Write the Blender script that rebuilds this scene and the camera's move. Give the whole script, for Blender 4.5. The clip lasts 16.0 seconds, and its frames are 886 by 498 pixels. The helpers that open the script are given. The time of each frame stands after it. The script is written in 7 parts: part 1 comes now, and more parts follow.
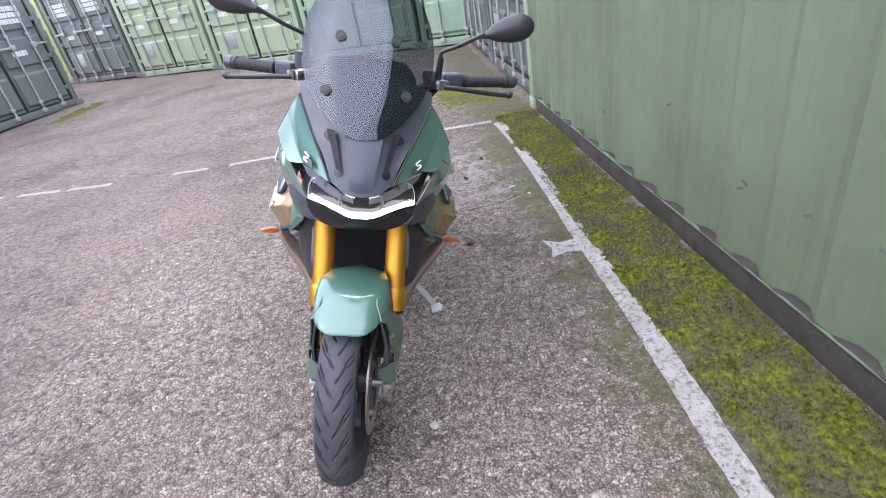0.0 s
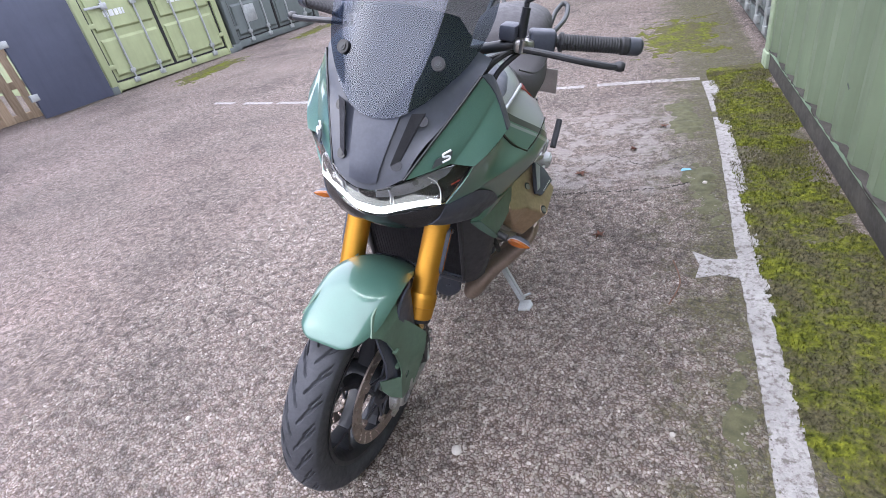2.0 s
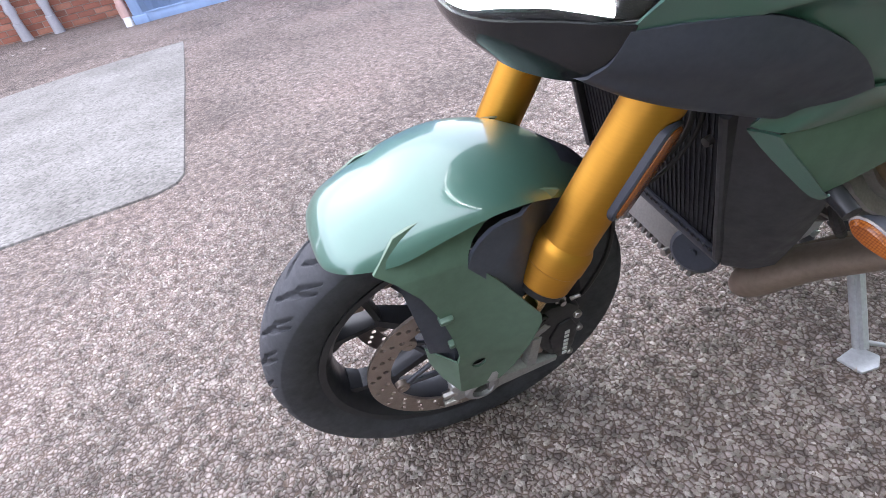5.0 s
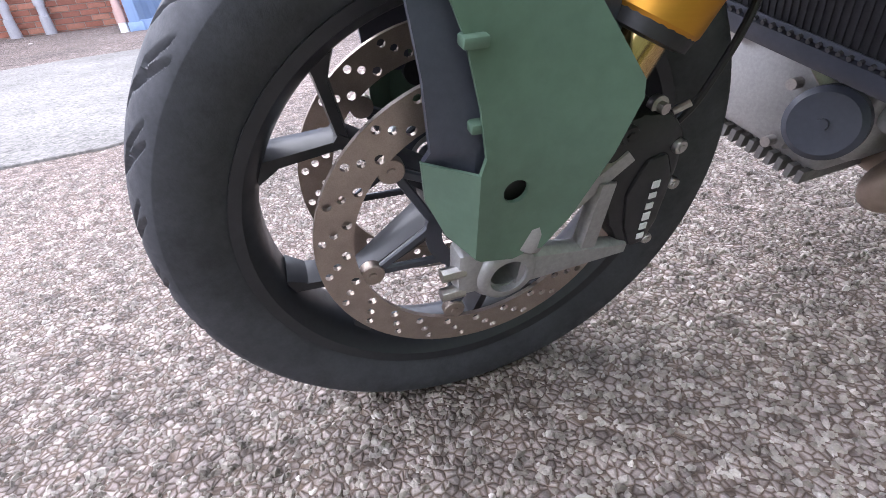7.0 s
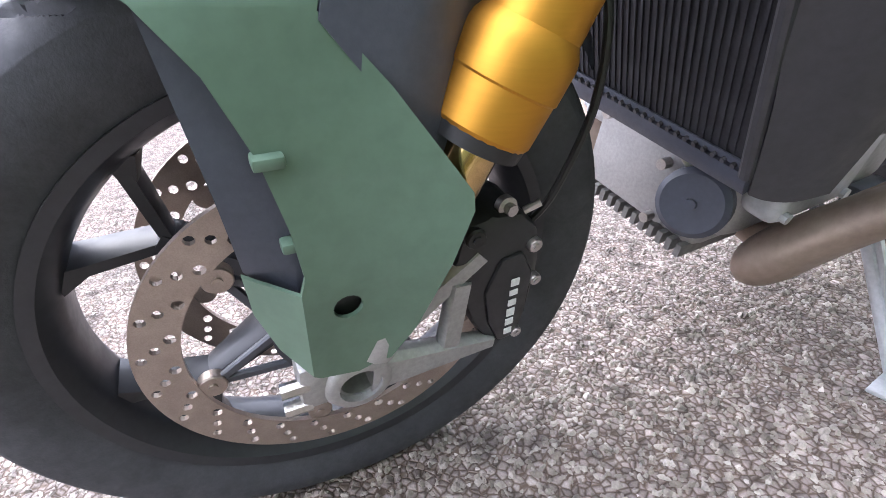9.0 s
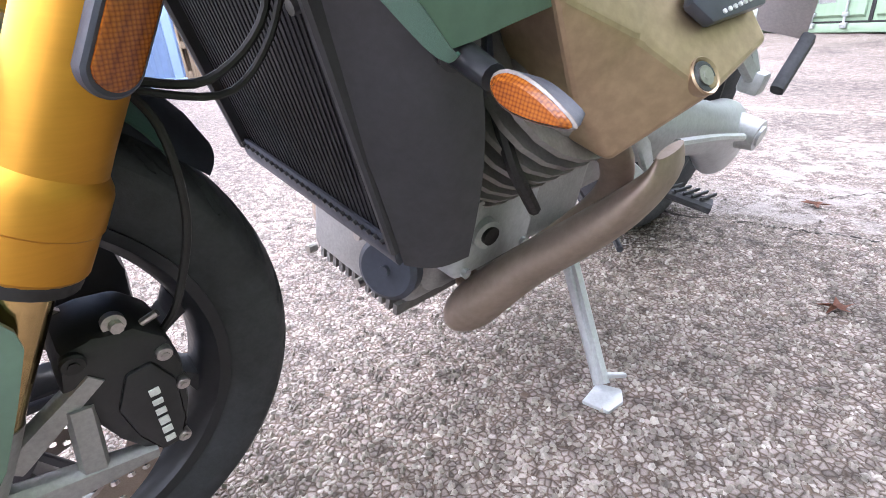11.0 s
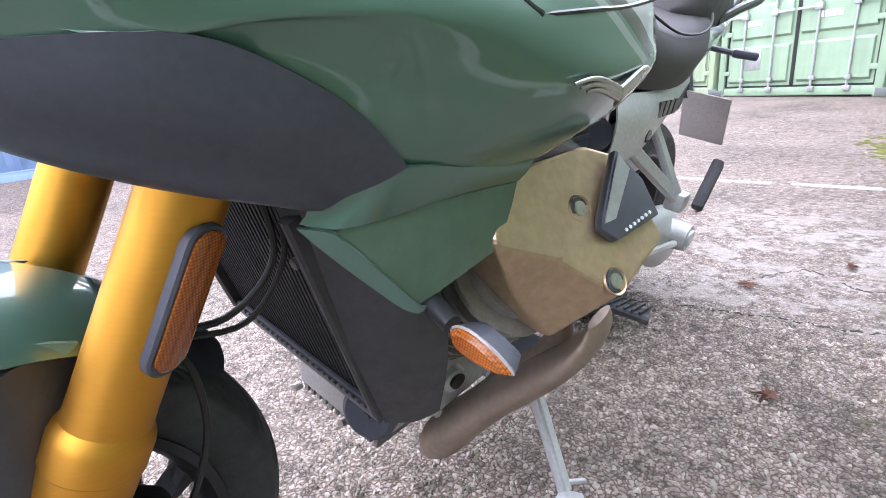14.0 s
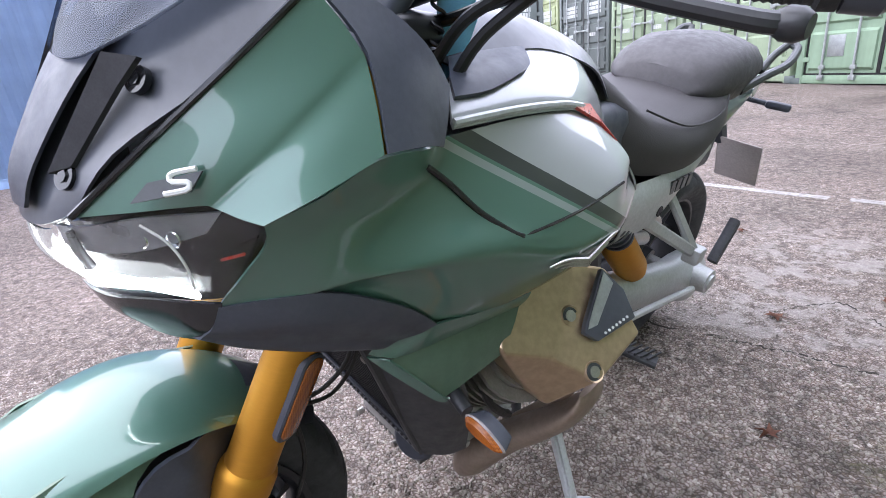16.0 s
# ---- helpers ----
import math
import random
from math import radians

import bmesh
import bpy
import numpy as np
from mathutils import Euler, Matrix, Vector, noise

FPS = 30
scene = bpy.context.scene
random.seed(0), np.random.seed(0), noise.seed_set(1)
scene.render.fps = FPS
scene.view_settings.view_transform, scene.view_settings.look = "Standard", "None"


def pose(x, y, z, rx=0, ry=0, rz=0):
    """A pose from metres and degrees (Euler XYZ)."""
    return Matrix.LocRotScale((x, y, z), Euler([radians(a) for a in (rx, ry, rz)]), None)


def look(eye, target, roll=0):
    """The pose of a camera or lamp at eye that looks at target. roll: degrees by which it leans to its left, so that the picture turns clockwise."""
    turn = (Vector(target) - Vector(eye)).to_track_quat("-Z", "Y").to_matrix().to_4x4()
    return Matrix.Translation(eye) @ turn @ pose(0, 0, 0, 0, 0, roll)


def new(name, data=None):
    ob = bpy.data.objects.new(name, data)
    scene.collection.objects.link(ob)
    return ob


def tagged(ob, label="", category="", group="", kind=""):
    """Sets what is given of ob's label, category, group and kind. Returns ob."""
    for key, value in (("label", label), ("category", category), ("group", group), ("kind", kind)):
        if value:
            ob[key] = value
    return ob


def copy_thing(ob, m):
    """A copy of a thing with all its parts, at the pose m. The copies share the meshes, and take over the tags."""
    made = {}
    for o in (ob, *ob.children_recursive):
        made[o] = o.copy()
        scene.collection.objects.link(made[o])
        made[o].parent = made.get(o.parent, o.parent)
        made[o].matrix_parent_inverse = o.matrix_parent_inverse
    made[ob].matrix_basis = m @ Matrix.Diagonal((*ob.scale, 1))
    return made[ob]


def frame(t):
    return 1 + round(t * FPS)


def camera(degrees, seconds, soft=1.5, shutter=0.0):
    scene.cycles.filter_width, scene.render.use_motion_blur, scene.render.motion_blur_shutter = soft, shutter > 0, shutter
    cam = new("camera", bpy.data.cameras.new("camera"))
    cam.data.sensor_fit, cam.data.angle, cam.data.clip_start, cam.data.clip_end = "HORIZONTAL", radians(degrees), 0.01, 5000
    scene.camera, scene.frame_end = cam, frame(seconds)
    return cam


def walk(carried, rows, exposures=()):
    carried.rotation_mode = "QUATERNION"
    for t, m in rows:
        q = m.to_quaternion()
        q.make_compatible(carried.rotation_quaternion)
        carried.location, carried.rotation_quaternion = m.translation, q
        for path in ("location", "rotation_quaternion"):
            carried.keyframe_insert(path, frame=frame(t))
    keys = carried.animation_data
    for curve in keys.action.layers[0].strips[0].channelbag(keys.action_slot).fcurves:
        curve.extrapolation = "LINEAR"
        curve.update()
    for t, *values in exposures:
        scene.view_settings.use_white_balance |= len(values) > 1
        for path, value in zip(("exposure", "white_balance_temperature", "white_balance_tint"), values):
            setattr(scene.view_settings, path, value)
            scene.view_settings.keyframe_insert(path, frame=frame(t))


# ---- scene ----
from mathutils import geometry

cam = camera(82.5, 16.0, 0.9)
PATH = [
    (0, (0.166, 0.354, 1.341), (0.181, 2.107, 0.377), -10.6),
    (0.5, (0.241, 0.423, 1.34), (0.13, 2.179, 0.389), -11.0),
    (1, (0.309, 0.541, 1.325), (0.07, 2.281, 0.367), -11.1),
    (1.5, (0.385, 0.637, 1.303), (-0.057, 2.313, 0.306), -11.3),
    (2, (0.532, 0.748, 1.273), (-0.21, 2.287, 0.233), -12.1),
    (2.5, (0.589, 0.848, 1.25), (-0.321, 2.271, 0.178), -12.2),
    (3, (0.554, 1.026, 1.213), (-0.471, 2.338, 0.105), -10.9),
    (3.5, (0.527, 1.154, 1.195), (-0.589, 2.327, 0.021), -9.7),
    (4, (0.53, 1.286, 1.15), (-0.805, 2.133, -0.076), -13.2),
    (4.5, (0.487, 1.365, 1.056), (-0.98, 1.954, -0.169), -14.8),
    (5, (0.415, 1.388, 0.891), (-1.125, 1.868, -0.292), -13.0),
    (5.2, (0.393, 1.384, 0.83), (-1.163, 1.876, -0.326), -11.8),
    (7.3, (0.271, 1.355, 0.491), (-1.343, 1.985, -0.507), -5.8),
    (7.5, (0.263, 1.355, 0.485), (-1.352, 1.987, -0.51), -5.6),
    (8, (0.257, 1.36, 0.488), (-1.366, 1.991, -0.496), -5.6),
    (8.5, (0.255, 1.394, 0.498), (-1.353, 2.107, -0.454), -4.7),
    (9, (0.269, 1.457, 0.539), (-1.299, 2.308, -0.366), -3.8),
    (9.5, (0.3, 1.508, 0.569), (-1.221, 2.489, -0.281), -3.6),
    (10, (0.33, 1.55, 0.577), (-1.126, 2.647, -0.244), -3.5),
    (10.2, (0.347, 1.564, 0.577), (-1.079, 2.703, -0.24), -3.5),
    (12.3, (0.411, 1.667, 0.614), (-0.735, 3.118, -0.149), -5.3),
    (12.5, (0.413, 1.663, 0.63), (-0.742, 3.121, -0.105), -5.6),
    (13, (0.417, 1.658, 0.662), (-0.751, 3.136, -0.013), -5.5),
    (13.5, (0.417, 1.638, 0.697), (-0.775, 3.112, 0.06), -5.2),
    (14, (0.433, 1.59, 0.743), (-0.808, 3.029, 0.117), -5.1),
    (14.5, (0.468, 1.548, 0.78), (-0.805, 2.954, 0.145), -4.9),
    (15, (0.499, 1.521, 0.799), (-0.804, 2.893, 0.152), -4.8),
    (15.5, (0.538, 1.523, 0.85), (-0.826, 2.844, 0.223), -5.3),
    (16, (0.566, 1.523, 0.962), (-0.824, 2.786, 0.274), -5.8),
]
BRIGHT = [(0, 1.6), (1.5, 1.66), (3, 1.58), (5, 1.78), (7.5, 2.22), (9, 2.62), (10, 2.66), (12.5, 2.58), (14, 2.4), (15, 2.1), (16, 1.8)]
walk(cam, [(t, look(eye, target, roll)) for t, eye, target, roll in PATH], BRIGHT)


# ---- light ----
def make_world():
    w = bpy.data.worlds.new("overcast_sky")
    scene.world = w
    w.use_nodes = True
    nt = w.node_tree
    nt.nodes.clear()
    out = nt.nodes.new("ShaderNodeOutputWorld")
    bg = nt.nodes.new("ShaderNodeBackground")
    sky = nt.nodes.new("ShaderNodeTexSky")
    sky.sky_type = "NISHITA"
    sky.sun_disc = False
    sky.sun_elevation = radians(48)
    sky.sun_rotation = radians(250)
    sky.dust_density = 2.0
    sky.ozone_density = 1.0
    grey = nt.nodes.new("ShaderNodeHueSaturation")
    grey.inputs["Saturation"].default_value = 0.42
    bg.inputs["Strength"].default_value = 0.155
    nt.links.new(sky.outputs[0], grey.inputs["Color"])
    cloud = nt.nodes.new("ShaderNodeMix")
    cloud.data_type = "RGBA"
    cloud.inputs[0].default_value = 0.72
    cloud.inputs[7].default_value = (7.65, 7.9, 10.0, 1)
    nt.links.new(grey.outputs[0], cloud.inputs[6])
    nt.links.new(cloud.outputs[2], bg.inputs["Color"])
    nt.links.new(bg.outputs[0], out.inputs[0])


make_world()
sun = new("sun", bpy.data.lights.new("sun", "SUN"))
sun.data.energy = 0.6
sun.data.angle = radians(90)
sun.data.color = (1.0, 0.99, 1.0)
sun.matrix_world = look((-1.2, -1.5, 6), (0, 0, 0))



# ---- materials ----
class Mat:
    """A small builder for procedural materials."""

    def __init__(self, name, color=(0.5, 0.5, 0.5), rough=0.5, metal=0.0, coat=0.0, spec=0.5):
        self.m = bpy.data.materials.new(name)
        self.m.use_nodes = True
        self.t = self.m.node_tree
        self.b = self.t.nodes["Principled BSDF"]
        self.set("Base Color", (*color, 1)).set("Roughness", rough).set("Metallic", metal)
        self.set("Coat Weight", coat).set("Specular IOR Level", spec)
        self.coord = self.t.nodes.new("ShaderNodeTexCoord").outputs["Object"]
        self.last_normal = None

    def set(self, key, value):
        self.b.inputs[key].default_value = value
        return self

    def link(self, a, b):
        self.t.links.new(a, b)

    def scaled(self, s):
        n = self.t.nodes.new("ShaderNodeMapping")
        n.inputs["Scale"].default_value = s if isinstance(s, tuple) else (s, s, s)
        self.link(self.coord, n.inputs["Vector"])
        return n.outputs[0]

    def noise(self, scale, detail=4, rough=0.6):
        n = self.t.nodes.new("ShaderNodeTexNoise")
        self.link(self.scaled(scale), n.inputs["Vector"])
        n.inputs["Scale"].default_value = 1.0
        n.inputs["Detail"].default_value = detail
        n.inputs["Roughness"].default_value = rough
        return n.outputs["Fac"]

    def cells(self, scale, output="Distance", feature="F1", rnd=1.0):
        n = self.t.nodes.new("ShaderNodeTexVoronoi")
        n.feature = feature
        self.link(self.scaled(scale), n.inputs["Vector"])
        n.inputs["Scale"].default_value = 1.0
        n.inputs["Randomness"].default_value = rnd
        return n.outputs[output]

    def ramp(self, fac, *stops):
        n = self.t.nodes.new("ShaderNodeValToRGB")
        els = n.color_ramp.elements
        while len(els) < len(stops):
            els.new(0.5)
        for e, (p, c) in zip(els, stops):
            e.position = p
            e.color = (*c, 1) if isinstance(c, tuple) else (c, c, c, 1)
        self.link(fac, n.inputs[0])
        return n.outputs[0]

    def mix(self, fac, a, b, blend="MIX"):
        n = self.t.nodes.new("ShaderNodeMix")
        n.data_type = "RGBA"
        n.blend_type = blend
        for sock, v in ((n.inputs[0], fac), (n.inputs[6], a), (n.inputs[7], b)):
            if isinstance(v, (int, float)):
                sock.default_value = v
            elif isinstance(v, tuple):
                sock.default_value = (*v, 1)
            else:
                self.link(v, sock)
        return n.outputs[2]

    def color(self, sock):
        self.link(sock, self.b.inputs["Base Color"])
        return self

    def rough(self, sock):
        self.link(sock, self.b.inputs["Roughness"])
        return self

    def bump(self, height, strength=0.3, dist=0.002):
        n = self.t.nodes.new("ShaderNodeBump")
        n.inputs["Strength"].default_value = strength
        n.inputs["Distance"].default_value = dist
        self.link(height, n.inputs["Height"])
        if self.last_normal:
            self.link(self.last_normal, n.inputs["Normal"])
        self.last_normal = n.outputs[0]
        self.link(self.last_normal, self.b.inputs["Normal"])
        return self

    def axis(self, which):
        n = self.t.nodes.new("ShaderNodeSeparateXYZ")
        self.link(self.coord, n.inputs[0])
        return n.outputs[which]

    def calc(self, op, a, b):
        n = self.t.nodes.new("ShaderNodeMath")
        n.operation = op
        for sock, v in zip(n.inputs, (a, b)):
            if isinstance(v, (int, float)):
                sock.default_value = v
            else:
                self.link(v, sock)
        return n.outputs[0]

    def span(self, sock, lo, hi):
        n = self.t.nodes.new("ShaderNodeMapRange")
        n.inputs["From Min"].default_value = lo
        n.inputs["From Max"].default_value = hi
        self.link(sock, n.inputs["Value"])
        return n.outputs[0]

    def island(self):
        return self.t.nodes.new("ShaderNodeNewGeometry").outputs["Random Per Island"]

    def per_object(self):
        return self.t.nodes.new("ShaderNodeObjectInfo").outputs["Random"]


def worn(name, color, rough=0.5, metal=0.0, coat=0.0, var=0.25, scale=8.0, bump=0.0, bscale=300.0, spec=0.5):
    """Colour with two scales of variation, and fine relief."""
    k = Mat(name, color, rough, metal, coat, spec)
    lo = tuple(c * (1 - var) for c in color)
    hi = tuple(min(1, c * (1 + var)) for c in color)
    base = k.ramp(k.noise(scale, 5), (0.3, lo), (0.7, hi))
    fine = k.ramp(k.noise(scale * 14, 3), (0.35, 0.86), (0.65, 1.0))
    k.color(k.mix(1.0, base, fine, "MULTIPLY"))
    k.rough(k.ramp(k.noise(scale * 5, 4), (0.3, max(0.02, rough * 0.8)), (0.7, min(1, rough * 1.2))))
    if bump:
        k.bump(k.noise(bscale, 3), bump, 0.001)
    return k.m


def paint(name, color, flake=0.0):
    k = Mat(name, color, 0.36, 0.3, 1.0)
    k.set("Coat Roughness", 0.02).set("Coat IOR", 1.58)
    base = k.ramp(k.noise(5.0, 3), (0.3, tuple(c * 0.92 for c in color)), (0.7, tuple(min(1, c * 1.06) for c in color)))
    sparkle = k.ramp(k.noise(2500.0, 1), (0.35, 0.8), (0.7, 1.2))
    k.color(k.mix(1.0, base, sparkle, "MULTIPLY"))
    k.bump(k.noise(22.0, 2), 0.015, 0.002)
    return k.m


def crazed(k, c):
    """Hand-sized mottling and fine crazing of an old surface."""
    c = k.mix(1.0, c, k.ramp(k.noise(26.0, 4, 0.65), (0.36, 0.58), (0.6, 1.15)), "MULTIPLY")
    warp = k.t.nodes.new("ShaderNodeVectorMath")
    warp.operation = "MULTIPLY_ADD"
    n = k.t.nodes.new("ShaderNodeTexNoise")
    n.inputs["Scale"].default_value = 9.0
    n.inputs["Detail"].default_value = 5
    k.link(k.coord, n.inputs["Vector"])
    k.link(n.outputs["Color"], warp.inputs[0])
    warp.inputs[1].default_value = (0.13, 0.13, 0.0)
    k.link(k.coord, warp.inputs[2])
    v = k.t.nodes.new("ShaderNodeTexVoronoi")
    v.feature = "DISTANCE_TO_EDGE"
    v.inputs["Scale"].default_value = 7.5
    k.link(warp.outputs[0], v.inputs["Vector"])
    crack = k.ramp(v.outputs["Distance"], (0.012, 0.6), (0.06, 1.0))
    where = k.ramp(k.noise(0.7, 4, 0.6), (0.42, 1.0), (0.58, 0.0))
    return k.mix(1.0, c, k.mix(where, (1.0, 1.0, 1.0), crack), "MULTIPLY")


def yard_wear(k, c):
    """Olive dirt gathered along the bay line, and a pale patch of worn cement past the old joint."""
    x, y = k.axis(0), k.axis(1)
    wander = k.calc("ADD", y, k.calc("MULTIPLY", k.noise(7.0, 4), 0.16))
    past = k.calc("MULTIPLY", k.span(wander, 3.27, 3.33), k.span(y, 4.9, 4.2))
    past = k.calc("MULTIPLY", past, k.calc("MULTIPLY", k.span(x, -0.25, 0.05), k.span(x, 0.82, 0.62)))
    bare = k.calc("MULTIPLY", past, k.ramp(k.noise(6.5, 6, 0.7), (0.47, 0.05), (0.55, 0.65)))
    cement = k.ramp(k.noise(30.0, 5, 0.7), (0.3, (0.2, 0.18, 0.165)), (0.5, (0.3, 0.275, 0.26)), (0.7, (0.34, 0.315, 0.3)))
    c = k.mix(bare, c, cement)
    near = k.calc("ADD", k.calc("MULTIPLY", k.span(x, 0.3, 0.92), 0.42), k.noise(8.0, 6, 0.7))
    near = k.calc("MULTIPLY", near, k.span(x, 1.5, 1.3))
    dirt = k.ramp(near, (0.68, 0.0), (0.9, 0.8))
    soil = k.ramp(k.noise(55.0, 4, 0.65), (0.34, (0.035, 0.033, 0.022)), (0.52, (0.085, 0.08, 0.042)), (0.68, (0.135, 0.135, 0.045)))
    return k.mix(dirt, c, soil)


def chipseal():
    """Worn surface dressing: pinkish grey chippings in dark binder."""
    k = Mat("chip_seal", (0.2, 0.18, 0.18), 0.85, 0, 0, 0.35)
    cell = k.cells(95.0, "Color")
    stone = k.ramp(cell, (0.0, (0.15, 0.128, 0.12)), (0.3, (0.245, 0.21, 0.2)), (0.7, (0.34, 0.298, 0.285)), (1.0, (0.45, 0.41, 0.395)))
    edge = k.ramp(k.cells(95.0, "Distance", "DISTANCE_TO_EDGE"), (0.02, (0.36, 0.3, 0.24)), (0.2, (0.98, 0.96, 0.93)))
    fine = k.ramp(k.noise(420.0, 2), (0.3, 0.75), (0.7, 1.1))
    c = k.mix(1.0, k.mix(1.0, stone, edge, "MULTIPLY"), fine, "MULTIPLY")
    big = k.ramp(k.noise(0.9, 6, 0.65), (0.32, 0.66), (0.5, 1.0), (0.72, 1.25))
    c = k.mix(1.0, c, big, "MULTIPLY")
    c = crazed(k, c)
    pink = k.ramp(k.noise(1.7, 4), (0.4, (1.0, 1.0, 1.0)), (0.7, (1.03, 0.985, 0.99)))
    c = k.mix(1.0, c, pink, "MULTIPLY")
    stain = k.ramp(k.noise(0.55, 7, 0.7), (0.6, 0.0), (0.72, 0.4))
    c = k.mix(stain, c, (0.09, 0.085, 0.08))
    k.color(yard_wear(k, c))
    k.bump(k.ramp(k.cells(95.0, "Distance", "DISTANCE_TO_EDGE"), (0.0, 0.0), (0.3, 1.0)), 0.8, 0.004)
    k.bump(k.noise(9.0, 4), 0.4, 0.01)
    return k.m


def stone_chips():
    k = Mat("stone_chips", (0.3, 0.27, 0.27), 0.8, 0, 0, 0.35)
    c = k.ramp(k.island(), (0.0, (0.185, 0.16, 0.138)), (0.3, (0.275, 0.244, 0.213)), (0.7, (0.345, 0.31, 0.274)), (0.93, (0.415, 0.378, 0.343)), (1.0, (0.52, 0.48, 0.445)))
    c = k.mix(1.0, c, k.ramp(k.noise(400.0, 3), (0.3, 0.8), (0.7, 1.12)), "MULTIPLY")
    big = k.ramp(k.noise(0.9, 6, 0.65), (0.32, 0.66), (0.5, 1.0), (0.72, 1.25))
    k.color(yard_wear(k, crazed(k, k.mix(1.0, c, big, "MULTIPLY"))))
    k.bump(k.noise(600.0, 2), 0.3, 0.001)
    return k.m


def concrete_mat():
    k = Mat("pale_concrete", (0.5, 0.48, 0.45), 0.9, 0, 0, 0.3)
    base = k.ramp(k.noise(1.3, 6, 0.65), (0.3, (0.14, 0.132, 0.122)), (0.5, (0.195, 0.187, 0.174)), (0.75, (0.25, 0.242, 0.228)))
    agg = k.ramp(k.cells(75.0, "Color"), (0.0, 0.55), (0.5, 1.0), (1.0, 1.3))
    k.color(k.mix(1.0, base, agg, "MULTIPLY"))
    k.bump(k.noise(90.0, 4), 0.5, 0.004)
    return k.m


def moss_mat():
    k = Mat("moss", (0.1, 0.14, 0.02), 0.95, 0, 0, 0.2)
    lush = k.ramp(k.noise(45.0, 4), (0.3, (0.024, 0.028, 0.006)), (0.5, (0.1, 0.112, 0.014)), (0.75, (0.225, 0.235, 0.026)))
    dry = k.ramp(k.noise(70.0, 3), (0.3, (0.04, 0.036, 0.024)), (0.7, (0.125, 0.11, 0.062)))
    patch_mask = k.ramp(k.noise(5.2, 7, 0.75), (0.43, 0.0), (0.58, 0.95))
    k.color(k.mix(patch_mask, lush, dry))
    k.bump(k.noise(160.0, 3), 0.9, 0.006)
    return k.m


def line_paint():
    k = Mat("worn_line_paint", (0.62, 0.61, 0.58), 0.75, 0, 0, 0.4)
    wear = k.ramp(k.noise(38.0, 7, 0.75), (0.4, 0.0), (0.5, 1.0))
    chips = k.ramp(k.cells(95.0, "Color"), (0.0, 0.82), (0.6, 1.0), (1.0, 1.05))
    white = k.mix(1.0, k.ramp(k.noise(6.0, 4), (0.3, (0.28, 0.264, 0.256)), (0.7, (0.41, 0.39, 0.38))), chips, "MULTIPLY")
    k.color(k.mix(wear, (0.15, 0.132, 0.12), white))
    k.bump(k.ramp(k.cells(95.0, "Distance", "DISTANCE_TO_EDGE"), (0.0, 0.0), (0.3, 1.0)), 0.6, 0.003)
    return k.m


def container_paint(name, color, streak=0.35):
    k = Mat(name, color, 0.55, 0, 0, 0.45)
    lo, hi = tuple(c * 0.85 for c in color), tuple(min(1, c * 1.12) for c in color)
    base = k.ramp(k.noise(1.4, 5), (0.3, lo), (0.7, hi))
    runs = k.ramp(k.noise((9.0, 9.0, 0.7), 5, 0.7), (0.45, 0.0), (0.75, streak))
    base = k.mix(runs, base, tuple(c * 0.62 for c in color))
    rust = k.ramp(k.noise(7.0, 7, 0.75), (0.7, 0.0), (0.76, 0.8))
    base = k.mix(rust, base, (0.12, 0.085, 0.06))
    k.color(base)
    k.rough(k.ramp(k.noise(6.0, 4), (0.3, 0.42), (0.7, 0.68)))
    k.bump(k.noise(3.0, 3), 0.25, 0.02)
    return k.m


def brick_mat():
    k = Mat("red_brick", (0.3, 0.12, 0.08), 0.9, 0, 0, 0.3)
    c = k.ramp(k.per_object(), (0.0, (0.2, 0.085, 0.06)), (0.5, (0.31, 0.125, 0.085)), (1.0, (0.4, 0.19, 0.13)))
    k.color(k.mix(1.0, c, k.ramp(k.noise(40.0, 4), (0.3, 0.75), (0.7, 1.1)), "MULTIPLY"))
    k.bump(k.noise(120.0, 3), 0.5, 0.003)
    return k.m


def wood_mat():
    k = Mat("bare_pallet_wood", (0.4, 0.3, 0.2), 0.8, 0, 0, 0.3)
    grain = k.ramp(k.noise((60.0, 60.0, 4.0), 5, 0.7), (0.3, (0.27, 0.19, 0.12)), (0.7, (0.5, 0.39, 0.27)))
    tone = k.ramp(k.per_object(), (0.0, 0.75), (1.0, 1.15))
    k.color(k.mix(1.0, grain, tone, "MULTIPLY"))
    k.bump(k.noise((120.0, 120.0, 8.0), 3), 0.4, 0.002)
    return k.m


def glass_mat(name, color, rough=0.02, trans=1.0, ior=1.45):
    k = Mat(name, color, rough)
    k.set("Transmission Weight", trans).set("IOR", ior)
    return k.m


def lamp_mat(name, color, strength):
    k = Mat(name, (0.9, 0.9, 0.9), 0.3)
    k.set("Emission Color", (*color, 1)).set("Emission Strength", strength)
    return k.m


